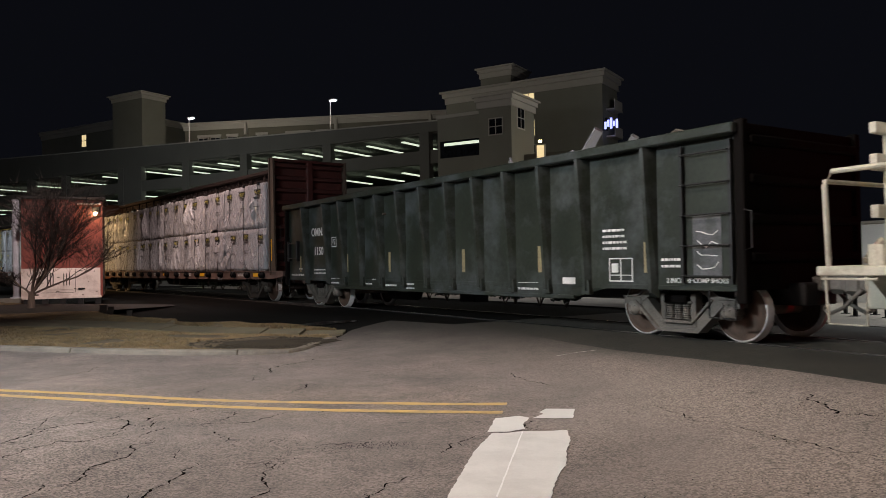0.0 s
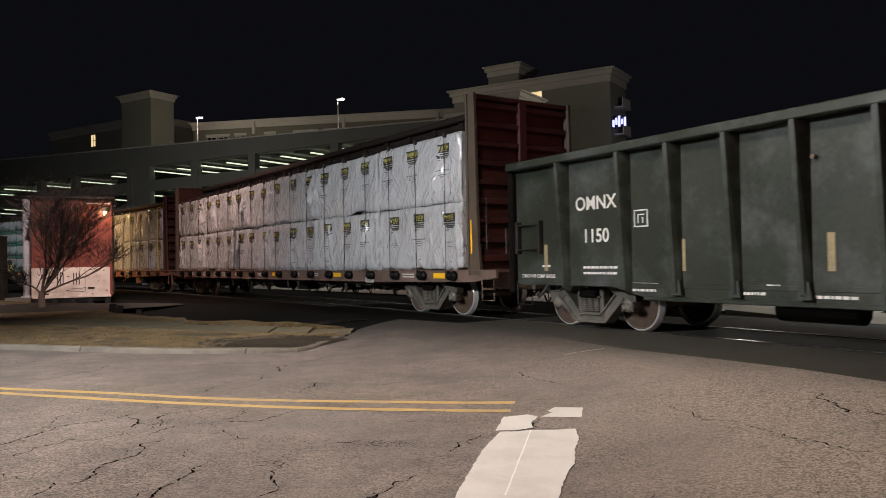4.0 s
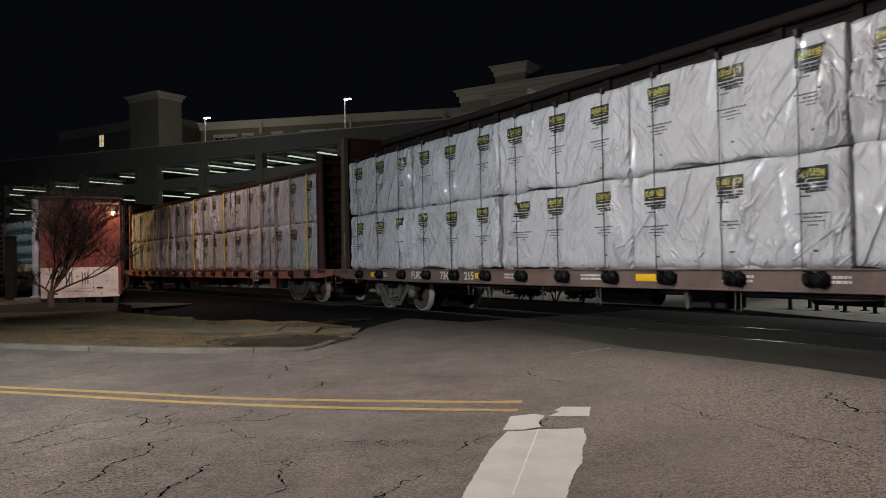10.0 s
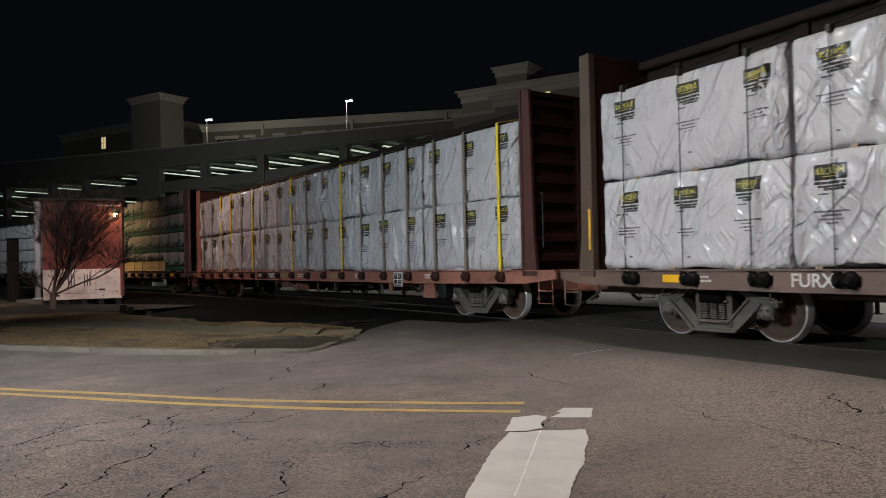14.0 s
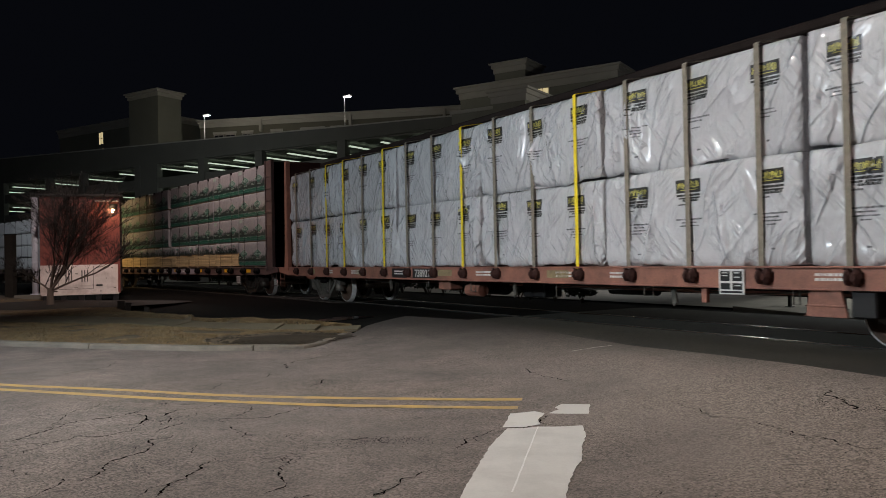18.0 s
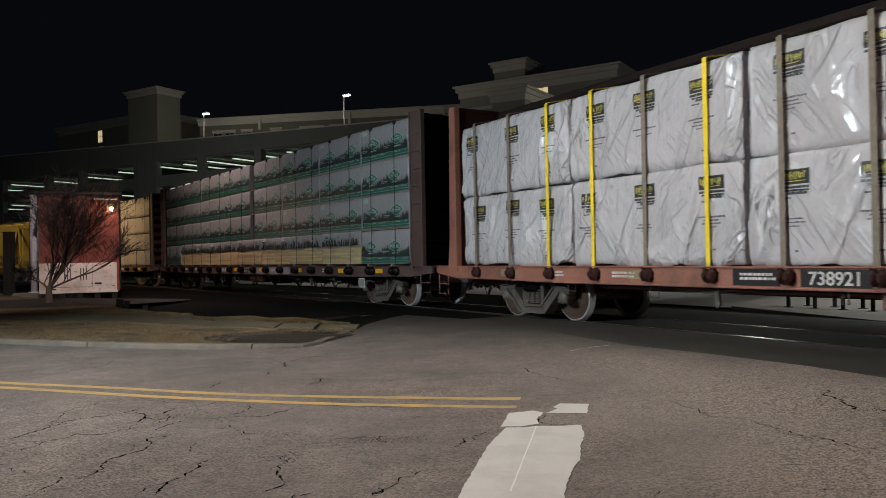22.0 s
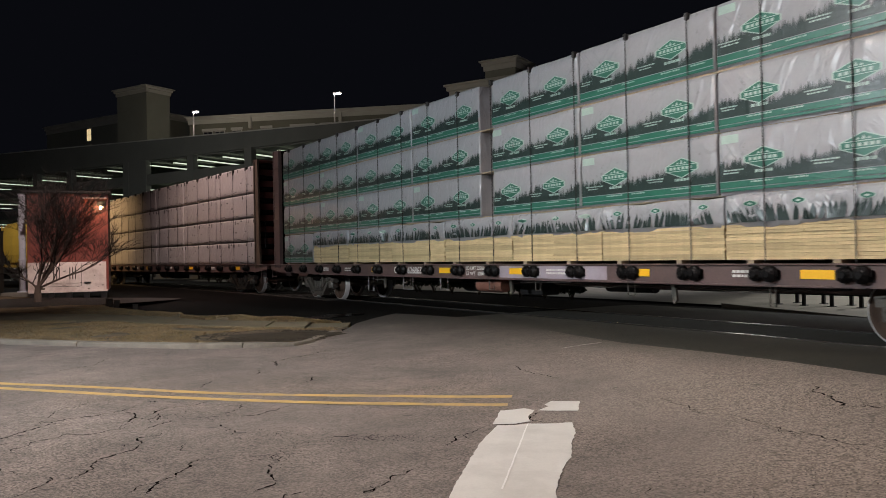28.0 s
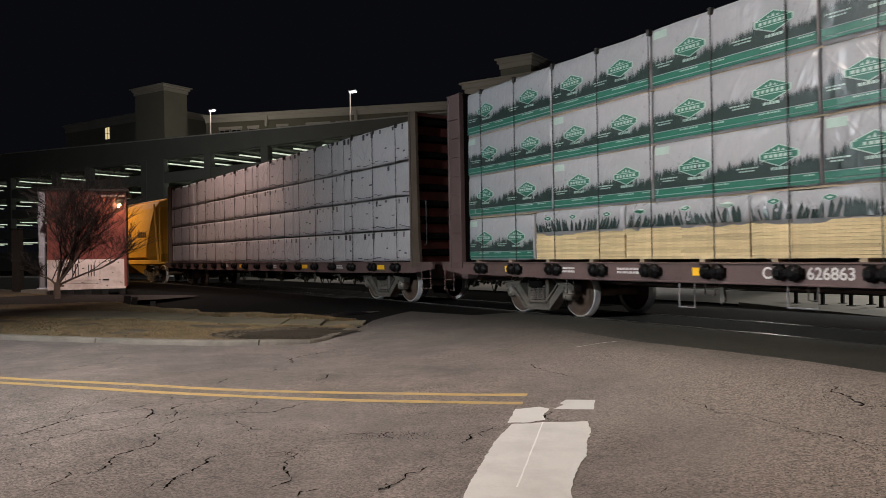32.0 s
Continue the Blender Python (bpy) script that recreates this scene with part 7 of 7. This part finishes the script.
def window(parent, a, z, w, h, y, lit=False, side=False):
    """A framed pane set on a wall that faces the road, or on its right side."""
    m = pose(a, y, z) if not side else pose(a, y, z, 0, 0, 90)
    fr = Shape().box(-w / 2 - 0.1, w / 2 + 0.1, -0.08, 0.05, -h / 2 - 0.1, -h / 2).box(-w / 2 - 0.1, w / 2 + 0.1, -0.08, 0.05, h / 2, h / 2 + 0.1)
    fr.box(-w / 2 - 0.1, -w / 2, -0.06, 0.05, -h / 2, h / 2).box(w / 2, w / 2 + 0.1, -0.06, 0.05, -h / 2, h / 2).box(-0.04, 0.04, -0.05, 0.04, -h / 2, h / 2).box(-w / 2, w / 2, -0.05, 0.04, -0.04, 0.04)
    ob = part("window", fr.mesh("window", TRIM), parent, m)
    part("pane", Shape().box(-w / 2, w / 2, -0.03, 0.0, -h / 2, h / 2).mesh("pane", WARM_GLASS if lit else GLASS_DARK), ob, label="lit window pane" if lit else "dark window pane")


def stair_tower():
    t = town_thing("stair_tower", "pale stucco stair tower at the garage corner", "building")
    x0, x1, y0, y1 = 10.4, 13.6, -2.0, 2.8
    part("wall", Shape().box(x0, x1, y0, y1, -0.5, 15.0).mesh("wall", STUCCO), t)
    crown = Shape()
    cornice(crown, x0, x1, y0, y1, 14.85, 0.5, 1.15)
    part("cornice", crown.mesh("cornice", TRIM), t)
    part("link_wall", Shape().box(5.6, x0, -1.2, 3.0, -0.5, 14.6).mesh("link_wall", STUCCO), t)
    part("link_cap", Shape().box(5.5, x0, -1.35, 3.1, 14.6, 14.9, 0.02).mesh("link_cap", TRIM), t)
    window(t, 12.1, 13.15, 1.25, 1.35, y0 - 0.02)
    window(t, x1 + 0.02, 14.0, 1.4, 1.8, y0 + 1.9, side=True)
    part("opening", Shape().box(5.9, 10.2, -1.28, -1.22, 10.9, 12.45).mesh("opening", GLASS_DARK), t)
    part("light_fixture", Shape().box(6.4, 10.0, -1.4, -1.3, 12.0, 12.25, 0.01).mesh("light_fixture", TUBE), t)
    low = Shape().box(x1, 26.0, 0.5, 6.0, -0.5, 10.8)
    part("low_wing", low.mesh("low_wing", STUCCO_DARK), t)
    door = part("door", Shape().box(x1 + 1.3, x1 + 2.0, 0.42, 0.49, 10.0, 11.5).mesh("door", WARM_GLASS), t, label="bright doorway under a wall light")
    part("door_frame", Shape().box(x1 + 1.2, x1 + 1.3, 0.4, 0.52, 9.9, 11.6).box(x1 + 2.0, x1 + 2.1, 0.4, 0.52, 9.9, 11.6).box(x1 + 1.2, x1 + 2.1, 0.4, 0.52, 11.5, 11.6).mesh("door_frame", TRIM), door)
    part("wall_lamp", Shape().box(x1 + 1.5, x1 + 1.8, 0.3, 0.45, 11.75, 11.95, 0.03).mesh("wall_lamp", WARM_BULB), t)
    part("wall_lamp", Shape().box(20.6, 21.4, 0.2, 0.45, 9.6, 9.9, 0.05).mesh("wall_lamp", WARM_BULB), t)


def hotel():
    t = town_thing("hotel", "tall stucco hotel block with a heavy pale cornice", "building")
    x0, x1, y0, y1 = -8.3, 12.9, 24.0, 29.5
    part("wall", Shape().box(x0, x1, y0, y1, -0.5, 22.2).mesh("wall", STUCCO), t)
    crown = Shape()
    cornice(crown, x0, x1, y0, y1, 21.9, 0.7, 1.6)
    part("cornice", crown.mesh("cornice", TRIM), t)
    part("roof_turret", Shape().box(-3.4, 0.9, y0 + 0.5, y0 + 5.0, 23.4, 24.8).mesh("roof_turret", STUCCO), t)
    cap = Shape()
    cornice(cap, -3.4, 0.9, y0 + 0.5, y0 + 5.0, 24.7, 0.6, 1.3)
    part("turret_cap", cap.mesh("turret_cap", TRIM), t)
    for z, lit in ((20.9, True), (17.6, True), (14.5, False)):
        window(t, 3.5, z, 1.5, 1.9, y0 - 0.02, lit)
    for k in range(4):
        part("balcony", Shape().box(x1, x1 + 1.1, y0 + 1.2, y0 + 4.0, 18.9 - 3.2 * k, 19.1 - 3.2 * k).box(x1 + 1.0, x1 + 1.1, y0 + 1.2, y0 + 4.0, 19.1 - 3.2 * k, 20.1 - 3.2 * k).mesh("balcony", TRIM), t)
    sign = part("lit_sign", Shape().box(x1 + 0.5, x1 + 0.7, y0 - 0.6, y0 - 0.2, 16.2, 17.7, 0.02).mesh("lit_sign", BLACK), t)
    for k in range(5):
        part("sign_bar", Shape().box(x1 + 0.4 + 0.34 * k, x1 + 0.66 + 0.34 * k, y0 - 0.66, y0 - 0.62, 16.35 + 0.25 * (k % 2), 17.2 + 0.2 * (k % 3)).mesh("sign_bar", BLUE_SIGN), sign, label="glowing blue sign bar")


def far_wing():
    a, b = Vector((-36.3, 114.3)), Vector((2.7, 106.7))
    d = (b - a).normalized()
    m = Matrix(((d.x, -d.y, 0, a.x), (d.y, d.x, 0, a.y), (0, 0, 1, 0), (0, 0, 0, 1)))
    t = thing("hotel_wing", "long low-lit hotel wing with a tan cornice", "building", m)
    n = (b - a).length
    part("wall", Shape().box(0, n, 0, 14, -0.5, 21.6).mesh("wall", STUCCO_DARK), t)
    crown = Shape()
    cornice(crown, 0, n, 0, 14, 21.5, 0.5, 1.1)
    part("cornice", crown.mesh("cornice", TRIM), t)
    x, k = 3.0, 0
    while x < n - 2:
        for q in range(2 if k % 3 == 0 else 1):
            window(t, x + 1.9 * q, 19.5, 1.4, 1.5, -0.02)
            part("lintel", Shape().box(x + 1.9 * q - 0.95, x + 1.9 * q + 0.95, -0.12, 0.0, 20.4, 20.75, 0.02).mesh("lintel", TRIM), t)
        if k % 3 == 1:
            part("bracket", Shape().box(x + 2.0, x + 2.4, -0.5, 0.05, 20.5, 22.3, 0.03).mesh("bracket", TRIM), t)
        x += 4.6
        k += 1


def left_tower():
    t = town_thing("corner_tower", "square stucco tower with a flared pale crown", "building")
    x0, x1, y0, y1 = -60.6, -53.7, 12.0, 16.2
    part("wall", Shape().box(x0, x1, y0, y1, -0.5, 26.6).mesh("wall", STUCCO), t)
    crown = Shape()
    cornice(crown, x0, x1, y0, y1, 26.45, 0.6, 1.0)
    part("cornice", crown.mesh("cornice", TRIM), t)
    part("wing_wall", Shape().box(-89.0, x0, 18.0, 30.0, -0.5, 24.4).mesh("wing_wall", STUCCO), t)
    crown = Shape()
    cornice(crown, -89.0, x0 - 0.8, 18.0, 30.0, 24.2, 0.5, 1.4)
    part("wing_cornice", crown.mesh("wing_cornice", TRIM), t)
    window(t, -76.6, 23.0, 1.2, 2.0, 17.98, True)
    window(t, -76.6, 20.9, 1.2, 0.7, 17.98, True)


# ---- beside the track ----
SHED = Matrix.Translation((-13.1, 30.7, -0.16)) @ Matrix.Rotation(radians(201.0), 4, "Z")


def equipment_shed():
    """Origin at its front right foot; x runs along the front away from it, y into the depth by -y."""
    ob = thing("equipment_shed", "red metal shed with a white base panel on feet", "shed", SHED)
    w, d, h = 2.85, 3.2, 4.15
    body = Shape().box(0, w, -d, 0, 0.85, h, 0.02)
    wall = part("wall", body.mesh("wall", RED_WALL), ob)
    batten = shared("batten", lambda: Shape().box(-0.03, 0.03, 0.0, 0.025, 0.9, h - 0.1, 0.006).mesh("batten", RED_WALL))
    for k in range(8):
        part("batten", batten, wall, pose(0.12 + 0.37 * k, 0, 0))
    base = Shape().box(0.0, w, -d, 0.03, 0.3, 1.45, 0.012)
    part("base_panel", base.mesh("base_panel", WHITE_WALL), ob, label="white painted base panel")
    for k in range(5):
        part("foot", Shape().box(0.05 + 0.63 * k, 0.25 + 0.63 * k, -0.3, 0.0, 0.0, 0.3).mesh("foot", BLACK), ob)
    part("roof", Shape().box(-0.15, w + 0.15, -d - 0.15, 0.2, h, h + 0.1, 0.02).mesh("roof", BLACK), ob)
    part("corner_strip", Shape().box(-0.03, 0.06, -0.05, 0.035, 0.3, h).mesh("corner_strip", RED_WALL), ob)
    for x0, x1, z0, z1 in ((0.95, 0.965, 0.5, 1.4), (2.2, 2.215, 0.5, 1.4), (0.95, 2.2, 0.49, 0.505)):
        part("panel_joint", Shape().box(x0, x1, 0.0305, 0.034, z0, z1).mesh("panel_joint", TRUCK), ob)
    rng = random.Random(8)
    for x0, x1, z0, z1 in ((1.05, 1.5, 0.62, 1.34), (1.62, 2.08, 0.62, 1.34)):
        leaf = part("panel_door", Shape().box(x0, x1, 0.031, 0.05, z0, z1, 0.006).mesh("panel_door", WHITE_WALL), ob, label="small white louvred door in the base panel")
        for i in range(3):
            part("slot", Shape().box(x0 + 0.1 + 0.1 * i, x0 + 0.14 + 0.1 * i, 0.0505, 0.054, z0 + 0.15, z1 - 0.1).mesh("slot", TRUCK), leaf)
    part("latch", Shape().box(0.62, 0.86, 0.031, 0.06, 0.6, 0.66, 0.01).mesh("latch", BLACK), ob)
    grime = Shape()
    for _ in range(26):
        x, z, r = rng.uniform(0.1, 2.55), rng.uniform(0.36, 1.35), rng.uniform(0.015, 0.06)
        grime.box(x, x + r * rng.uniform(0.6, 4), 0.0302, 0.0318, z, z + r * rng.uniform(0.3, 1.0))
    tagged(part("scuff", grime.mesh("scuff", RUST_STREAK), ob, label="dirty scuffs on the white panel"), kind="stuff")
    for z in (1.9, 2.5, 3.1):
        part("seam_strip", Shape().box(0.04, w - 0.03, 0.003, 0.03, z, z + 0.05, 0.006).mesh("seam_strip", RED_WALL), wall)
    part("sill_strip", Shape().box(0.02, w - 0.02, 0.031, 0.06, 0.26, 0.34, 0.006).mesh("sill_strip", WHITE_WALL), ob)
    lampfix = part("wall_light", Shape().box(0.05, 0.35, 0.02, 0.2, 3.66, 3.86, 0.03).mesh("wall_light", BLACK), ob)
    part("lens", Shape().lathe([(0.0, -0.08), (0.06, -0.06), (0.085, 0.0), (0.06, 0.06), (0.0, 0.08)], 12).mesh("lens", WARM_BULB, smooth=True), lampfix, pose(0.2, 0.2, 3.58), "glowing warm lamp lens")
    part("hood", Shape().box(0.0, 0.9, 0.0, 0.3, 3.95, 3.99, 0.01).mesh("hood", GALV), ob)


def signal_mast():
    ob = thing("signal_mast", "silver-painted crossing signal mast on a concrete foot", "signal", pose(-17.35, 32.3, -0.16))
    part("foot", Shape().box(-0.75, 0.55, -0.35, 0.35, 0.0, 0.22, 0.03).mesh("foot", CONCRETE), ob)
    part("pole", Shape().tube([(0, 0, 0.2), (0, 0, 4.3)], 0.135, 16).mesh("pole", SILVER_PAINT, smooth=True), ob)
    for z, r in ((0.2, 0.22), (1.55, 0.165), (2.5, 0.16), (3.1, 0.18), (3.25, 0.18)):
        part("collar", Shape().tube([(0, 0, z), (0, 0, z + 0.07)], r, 16).mesh("collar", SILVER_PAINT), ob)
    part("cap", Shape().tube([(0, 0, 4.3), (0, 0, 4.36)], 0.16, 16).mesh("cap", SILVER_PAINT), ob)


def bare_tree(place, height, seed, leans, name="bare_tree", label="small bare tree with fine twigs in mulch"):
    rng = random.Random(seed)
    ob = thing(name, label, "tree", Matrix.Translation(place))
    trunk, limbs, twigs = Shape(), [], Shape()

    def grow(p, d, length, r, level, shape):
        pts = [p]
        n = 4 if level < 3 else 3
        for _ in range(n):
            d = (d + Vector((rng.gauss(0, 0.13), rng.gauss(0, 0.13), rng.gauss(0.04, 0.08)))).normalized()
            p = p + d * (length / n)
            pts.append(p)
        shape.tube(pts, r, 8 if level < 2 else (5 if level < 3 else 3), caps=False, r_end=r * 0.55)
        if level >= 5:
            return
        for k in range(4 if level < 2 else rng.choice((4, 5, 5))):
            a, q = rng.uniform(0, 6.28), rng.uniform(0.35, 1.0)
            at = pts[max(1, int(q * n))]
            tilt = rng.uniform(0.45, 0.95)
            e = (d * math.cos(tilt) + Vector((math.cos(a), math.sin(a), rng.uniform(0.0, 0.4))) * math.sin(tilt)).normalized()
            grow(at, e, length * rng.uniform(0.58, 0.8), max(0.0045, r * rng.uniform(0.45, 0.6)), level + 1, twigs if level >= 1 else shape)

    trunk.tube([(0, 0, -0.05), (0.01, 0, height * 0.05), (0.0, 0.01, height * 0.10), (0.02, 0, height * 0.16)], 0.13, 10, r_end=0.085)
    for dx, dy, dz, reach in leans:
        sh = Shape()
        grow(Vector((0, 0, height * 0.13)), Vector((dx, dy, dz)).normalized(), height * reach, 0.036, 1, sh)
        limbs.append(sh)
    part("trunk", trunk.mesh("trunk", BARK), ob)
    for sh in limbs:
        part("limb", sh.mesh("limb", BARK), ob)
    tagged(part("twig", twigs.mesh("twig", TWIG), ob), kind="stuff")


def stub_post(x, y, w, h):
    ob = thing("stub_post", "short weathered post at the edge of the bank", "post", pose(x, y, ground_z(x, y) - 0.02, 0, 4, 20), group="short posts on the bank")
    part("post", Shape().box(-w / 2, w / 2, -0.07, 0.07, 0, h, 0.015).mesh("post", TIE), ob)
    part("cap", Shape().box(-w / 2 - 0.012, w / 2 + 0.012, -0.08, 0.08, h, h + 0.03, 0.006).mesh("cap", TIE), ob)


def railing():
    """Two rows of short dark posts on a concrete pad beyond the track."""
    a, wall_foot = Vector((8.19, 18.18, 0)), Vector((8.2, 21.4, 0))
    d = Vector((0.544, -0.839, 0))
    n = Vector((-d.y, d.x, 0))
    rim = [(7.1, 18.9), (7.25, 17.9), (7.75, 15.95), (8.1, 14.4), (14.6, 3.6), (19.8, 7.0), (9.6, 22.7)]
    k = len(rim)
    pad = Shape().add([(x, y, z) for z in (-0.3, -0.06) for x, y in rim], [tuple(range(k, 2 * k)), *((i, (i + 1) % k, k + (i + 1) % k, k + i) for i in range(k))])
    thing("concrete_pad", "pale concrete pad beyond the track", "pavement", kind="structure", mesh=pad.mesh("concrete_pad", CONCRETE))
    turn = math.atan2(d.y, d.x)
    post = shared("rail_post", lambda: Shape().box(-0.035, 0.035, -0.035, 0.035, 0, 1.0, 0.006).box(-0.075, 0.075, -0.075, 0.075, 0, 0.015, 0.003).mesh("post", BLACK))
    for along, across in ((0.0, 0.0), (0.10, 0.64)):
        p = a + d * along + n * across
        ob = thing("railing", "dark steel railing on close-set posts", "railing", Matrix.Translation((p.x, p.y, -0.06)) @ Matrix.Rotation(turn, 4, "Z"), group="railings on the pad")
        for i in range(17):
            part("post", post, ob, pose(0.66 * i, 0, 0))
        part("top_bar", Shape().tube([(-0.1, 0, 1.0), (10.7, 0, 1.0)], 0.035, 8).mesh("top_bar", BLACK), ob)
    wall = thing("boundary_wall", "long pale rendered wall beyond the track", "wall", Matrix.Translation((wall_foot.x, wall_foot.y, -0.2)) @ Matrix.Rotation(turn, 4, "Z"), kind="structure")
    part("wall_face", Shape().box(-9, 29.7, 5.0, 5.3, 0, 2.4).mesh("wall_face", TRIM), wall)
    part("wall_cap", Shape().box(-9.1, 29.8, 4.9, 5.4, 2.4, 2.5, 0.02).mesh("wall_cap", CONCRETE), wall)


def shrub(x, y, size, seed):
    rng = random.Random(seed)
    ob = thing("shrub", "dark clipped evergreen shrub beyond the track", "shrub", pose(x, y, ground_z(x, y) - 0.03), group="shrubs beyond the track")
    stems, leaves = Shape(), Shape()
    for _ in range(7):
        a = rng.uniform(0, 6.28)
        stems.tube([(0, 0, 0), (0.2 * size * math.cos(a), 0.2 * size * math.sin(a), 0.4 * size), (0.5 * size * math.cos(a), 0.5 * size * math.sin(a), 0.8 * size)], 0.02, 5, r_end=0.008)
    for _ in range(520):
        a, e, r = rng.uniform(0, 6.28), rng.uniform(-0.2, 1.4), size * rng.uniform(0.45, 0.85) * (1 + 0.25 * math.sin(3 * rng.random() * 6))
        c = Vector((r * math.cos(a) * math.cos(e), r * math.sin(a) * math.cos(e), 0.55 * size + 0.75 * r * math.sin(e)))
        u = Vector((rng.gauss(0, 1), rng.gauss(0, 1), rng.gauss(0, 1))).normalized() * 0.07
        v = u.cross(Vector((rng.gauss(0, 1), rng.gauss(0, 1), rng.gauss(0, 1)))).normalized() * 0.04
        leaves.add([c - u, c + v, c + u, c - v], [(0, 1, 2, 3)])
    part("stem", stems.mesh("stem", BARK), ob)
    part("leaves", leaves.mesh("leaves", LEAF), ob)


def low_lot():
    """A lit car-park wall and a row of shrubs seen under the train."""
    m = Matrix.Translation((-24.0, 62.0, -0.2)) @ Matrix.Rotation(radians(-32), 4, "Z")
    wall = thing("lot_wall", "low pale wall of a lit car park", "wall", m, kind="structure")
    part("wall_face", Shape().box(0, 46, 0, 0.3, 0, 1.5).mesh("wall_face", TRIM), wall)
    part("wall_cap", Shape().box(-0.05, 46.05, -0.06, 0.36, 1.5, 1.58, 0.01).mesh("wall_cap", CONCRETE), wall)
    ss = list(np.arange(-36.0, 9.0, 1.5))
    lot = sheet([tuple(beside(q, -6.0)[:2]) for q in ss], [tuple(beside(q, -24.0)[:2]) for q in ss], 6, 0.03)
    thing("lot_pavement", "pale lit concrete of the car park beyond the track", "pavement", kind="structure", mesh=lot.mesh("lot_pavement", CONCRETE))
    rng = random.Random(4)
    for k in range(27):
        p = beside(-31.0 + 1.2 * k + rng.uniform(-0.5, 0.5), -5.0 + rng.uniform(-0.5, 0.5))
        shrub(p.x, p.y, rng.uniform(0.5, 0.85), k)


parking_garage()
roof_lamp(-38.9, 8, 14.0, 21.1)
roof_lamp(-14.7, 8, 14.0, 20.5)
stair_tower()
hotel()
far_wing()
left_tower()
equipment_shed()
signal_mast()
bare_tree((-12.75, 24.6, -0.06), 3.85, 5, ((-0.75, 0.1, 1.0, 0.24), (0.1, 0.2, 1, 0.52), (0.3, -0.3, 1, 0.52), (0.5, 0.3, 1, 0.54), (0.85, -0.1, 0.95, 0.54), (1.0, 0.2, 0.65, 0.5), (0.35, 0.1, 1, 0.54), (0.7, 0.1, 1, 0.56)))
bare_tree((-21.5, 29.0, -0.1), 5.2, 9, ((-0.6, 0.3, 1, 0.42), (0.5, 0.2, 1, 0.42), (0.1, -0.4, 1, 0.4), (0.9, 0, 0.9, 0.35)), label="small bare tree at the end of the bank")
for x, y, w, h in ((-9.85, 23.1, 0.2, 0.36), (-9.5, 22.8, 0.16, 0.32), (-8.15, 20.75, 0.13, 0.3)):
    stub_post(x, y, w, h)
def trackside_post(x, y, w, h):
    ob = thing("trackside_post", "tall dark weathered timber post beside the shed", "post", pose(x, y, -0.2))
    part("post", Shape().box(-w / 2, w / 2, -w / 2, w / 2, 0, h, 0.02).mesh("post", TIE), ob)
    part("cap", Shape().box(-w / 2 - 0.02, w / 2 + 0.02, -w / 2 - 0.02, w / 2 + 0.02, h, h + 0.05, 0.01).mesh("cap", BLACK), ob)


trackside_post(-19.6, 34.4, 0.36, 2.9)
railing()
low_lot()
# unseen lamps added to light the ground and pad beyond the track
lamp("lot_light", tuple(beside(-6.0, -14.0, 6.5)), 1300, (0.93, 0.97, 1.0), 0.3, 130, tuple(beside(-6.0, -14.0, 0.0)))
lamp("lot_light", tuple(beside(-24.0, -14.0, 6.5)), 1300, (0.93, 0.97, 1.0), 0.3, 130, tuple(beside(-24.0, -14.0, 0.0)))
lamp("lot_light", (13.2, 18.3, 5.5), 1900, (0.95, 1.0, 0.98), 0.3, 116, (13.0, 17.9, 0.0))


# ---- how the train rolls ----
TIMES = (0.0, 1.0, 2.0, 3.5, 5.5, 6.5, 7.5, 9.0, 11.0, 13.0, 14.5, 16.5, 18.0, 20.0, 22.0, 24.0, 25.5, 27.5, 29.0, 30.5, 32.0)
PLACES = (-7.90, -5.04, -2.21, 1.99, 7.43, 10.17, 12.86, 16.84, 21.97, 27.10, 30.89, 35.86, 39.68, 44.84, 49.94, 54.85, 58.52, 63.43, 67.13, 70.88, 74.66)


def rolled(t):
    """How far the first lumber car's load has come along the track: a smooth line through the known places."""
    n = len(TIMES)
    i = max(0, min(n - 2, int(np.searchsorted(TIMES, t)) - 1))

    def slope(k):
        if k == 0 or k == n - 1:
            j = 0 if k == 0 else n - 2
            return (PLACES[j + 1] - PLACES[j]) / (TIMES[j + 1] - TIMES[j])
        a, b = TIMES[k] - TIMES[k - 1], TIMES[k + 1] - TIMES[k]
        return ((PLACES[k] - PLACES[k - 1]) / a * b + (PLACES[k + 1] - PLACES[k]) / b * a) / (a + b)
    w = TIMES[i + 1] - TIMES[i]
    u = (t - TIMES[i]) / w
    return (PLACES[i] * (2 * u ** 3 - 3 * u ** 2 + 1) + slope(i) * w * (u ** 3 - 2 * u ** 2 + u) + PLACES[i + 1] * (3 * u ** 2 - 2 * u ** 3) + slope(i + 1) * w * (u ** 3 - u ** 2))


def car_pose(centre, half):
    a, b = on_track(centre + half), on_track(centre - half)
    mid, e = (a + b) / 2, (a - b).normalized()
    return Matrix.Translation(mid) @ Matrix.Rotation(math.atan2(e.y, e.x), 4, "Z")


def motions():
    for car, offset, half in CARS:
        walk(car, [(0.5 * k, car_pose(rolled(0.5 * k) + offset, half)) for k in range(65)])
    turns = [(0.2 * k, rolled(0.2 * k) / AXLE_R) for k in range(161)]
    for axle, x in WHEELS:
        walk(axle, [(t, Matrix.Translation((x, 0, AXLE_R)) @ Matrix.Rotation(q + x, 4, "Y")) for t, q in turns])


motions()
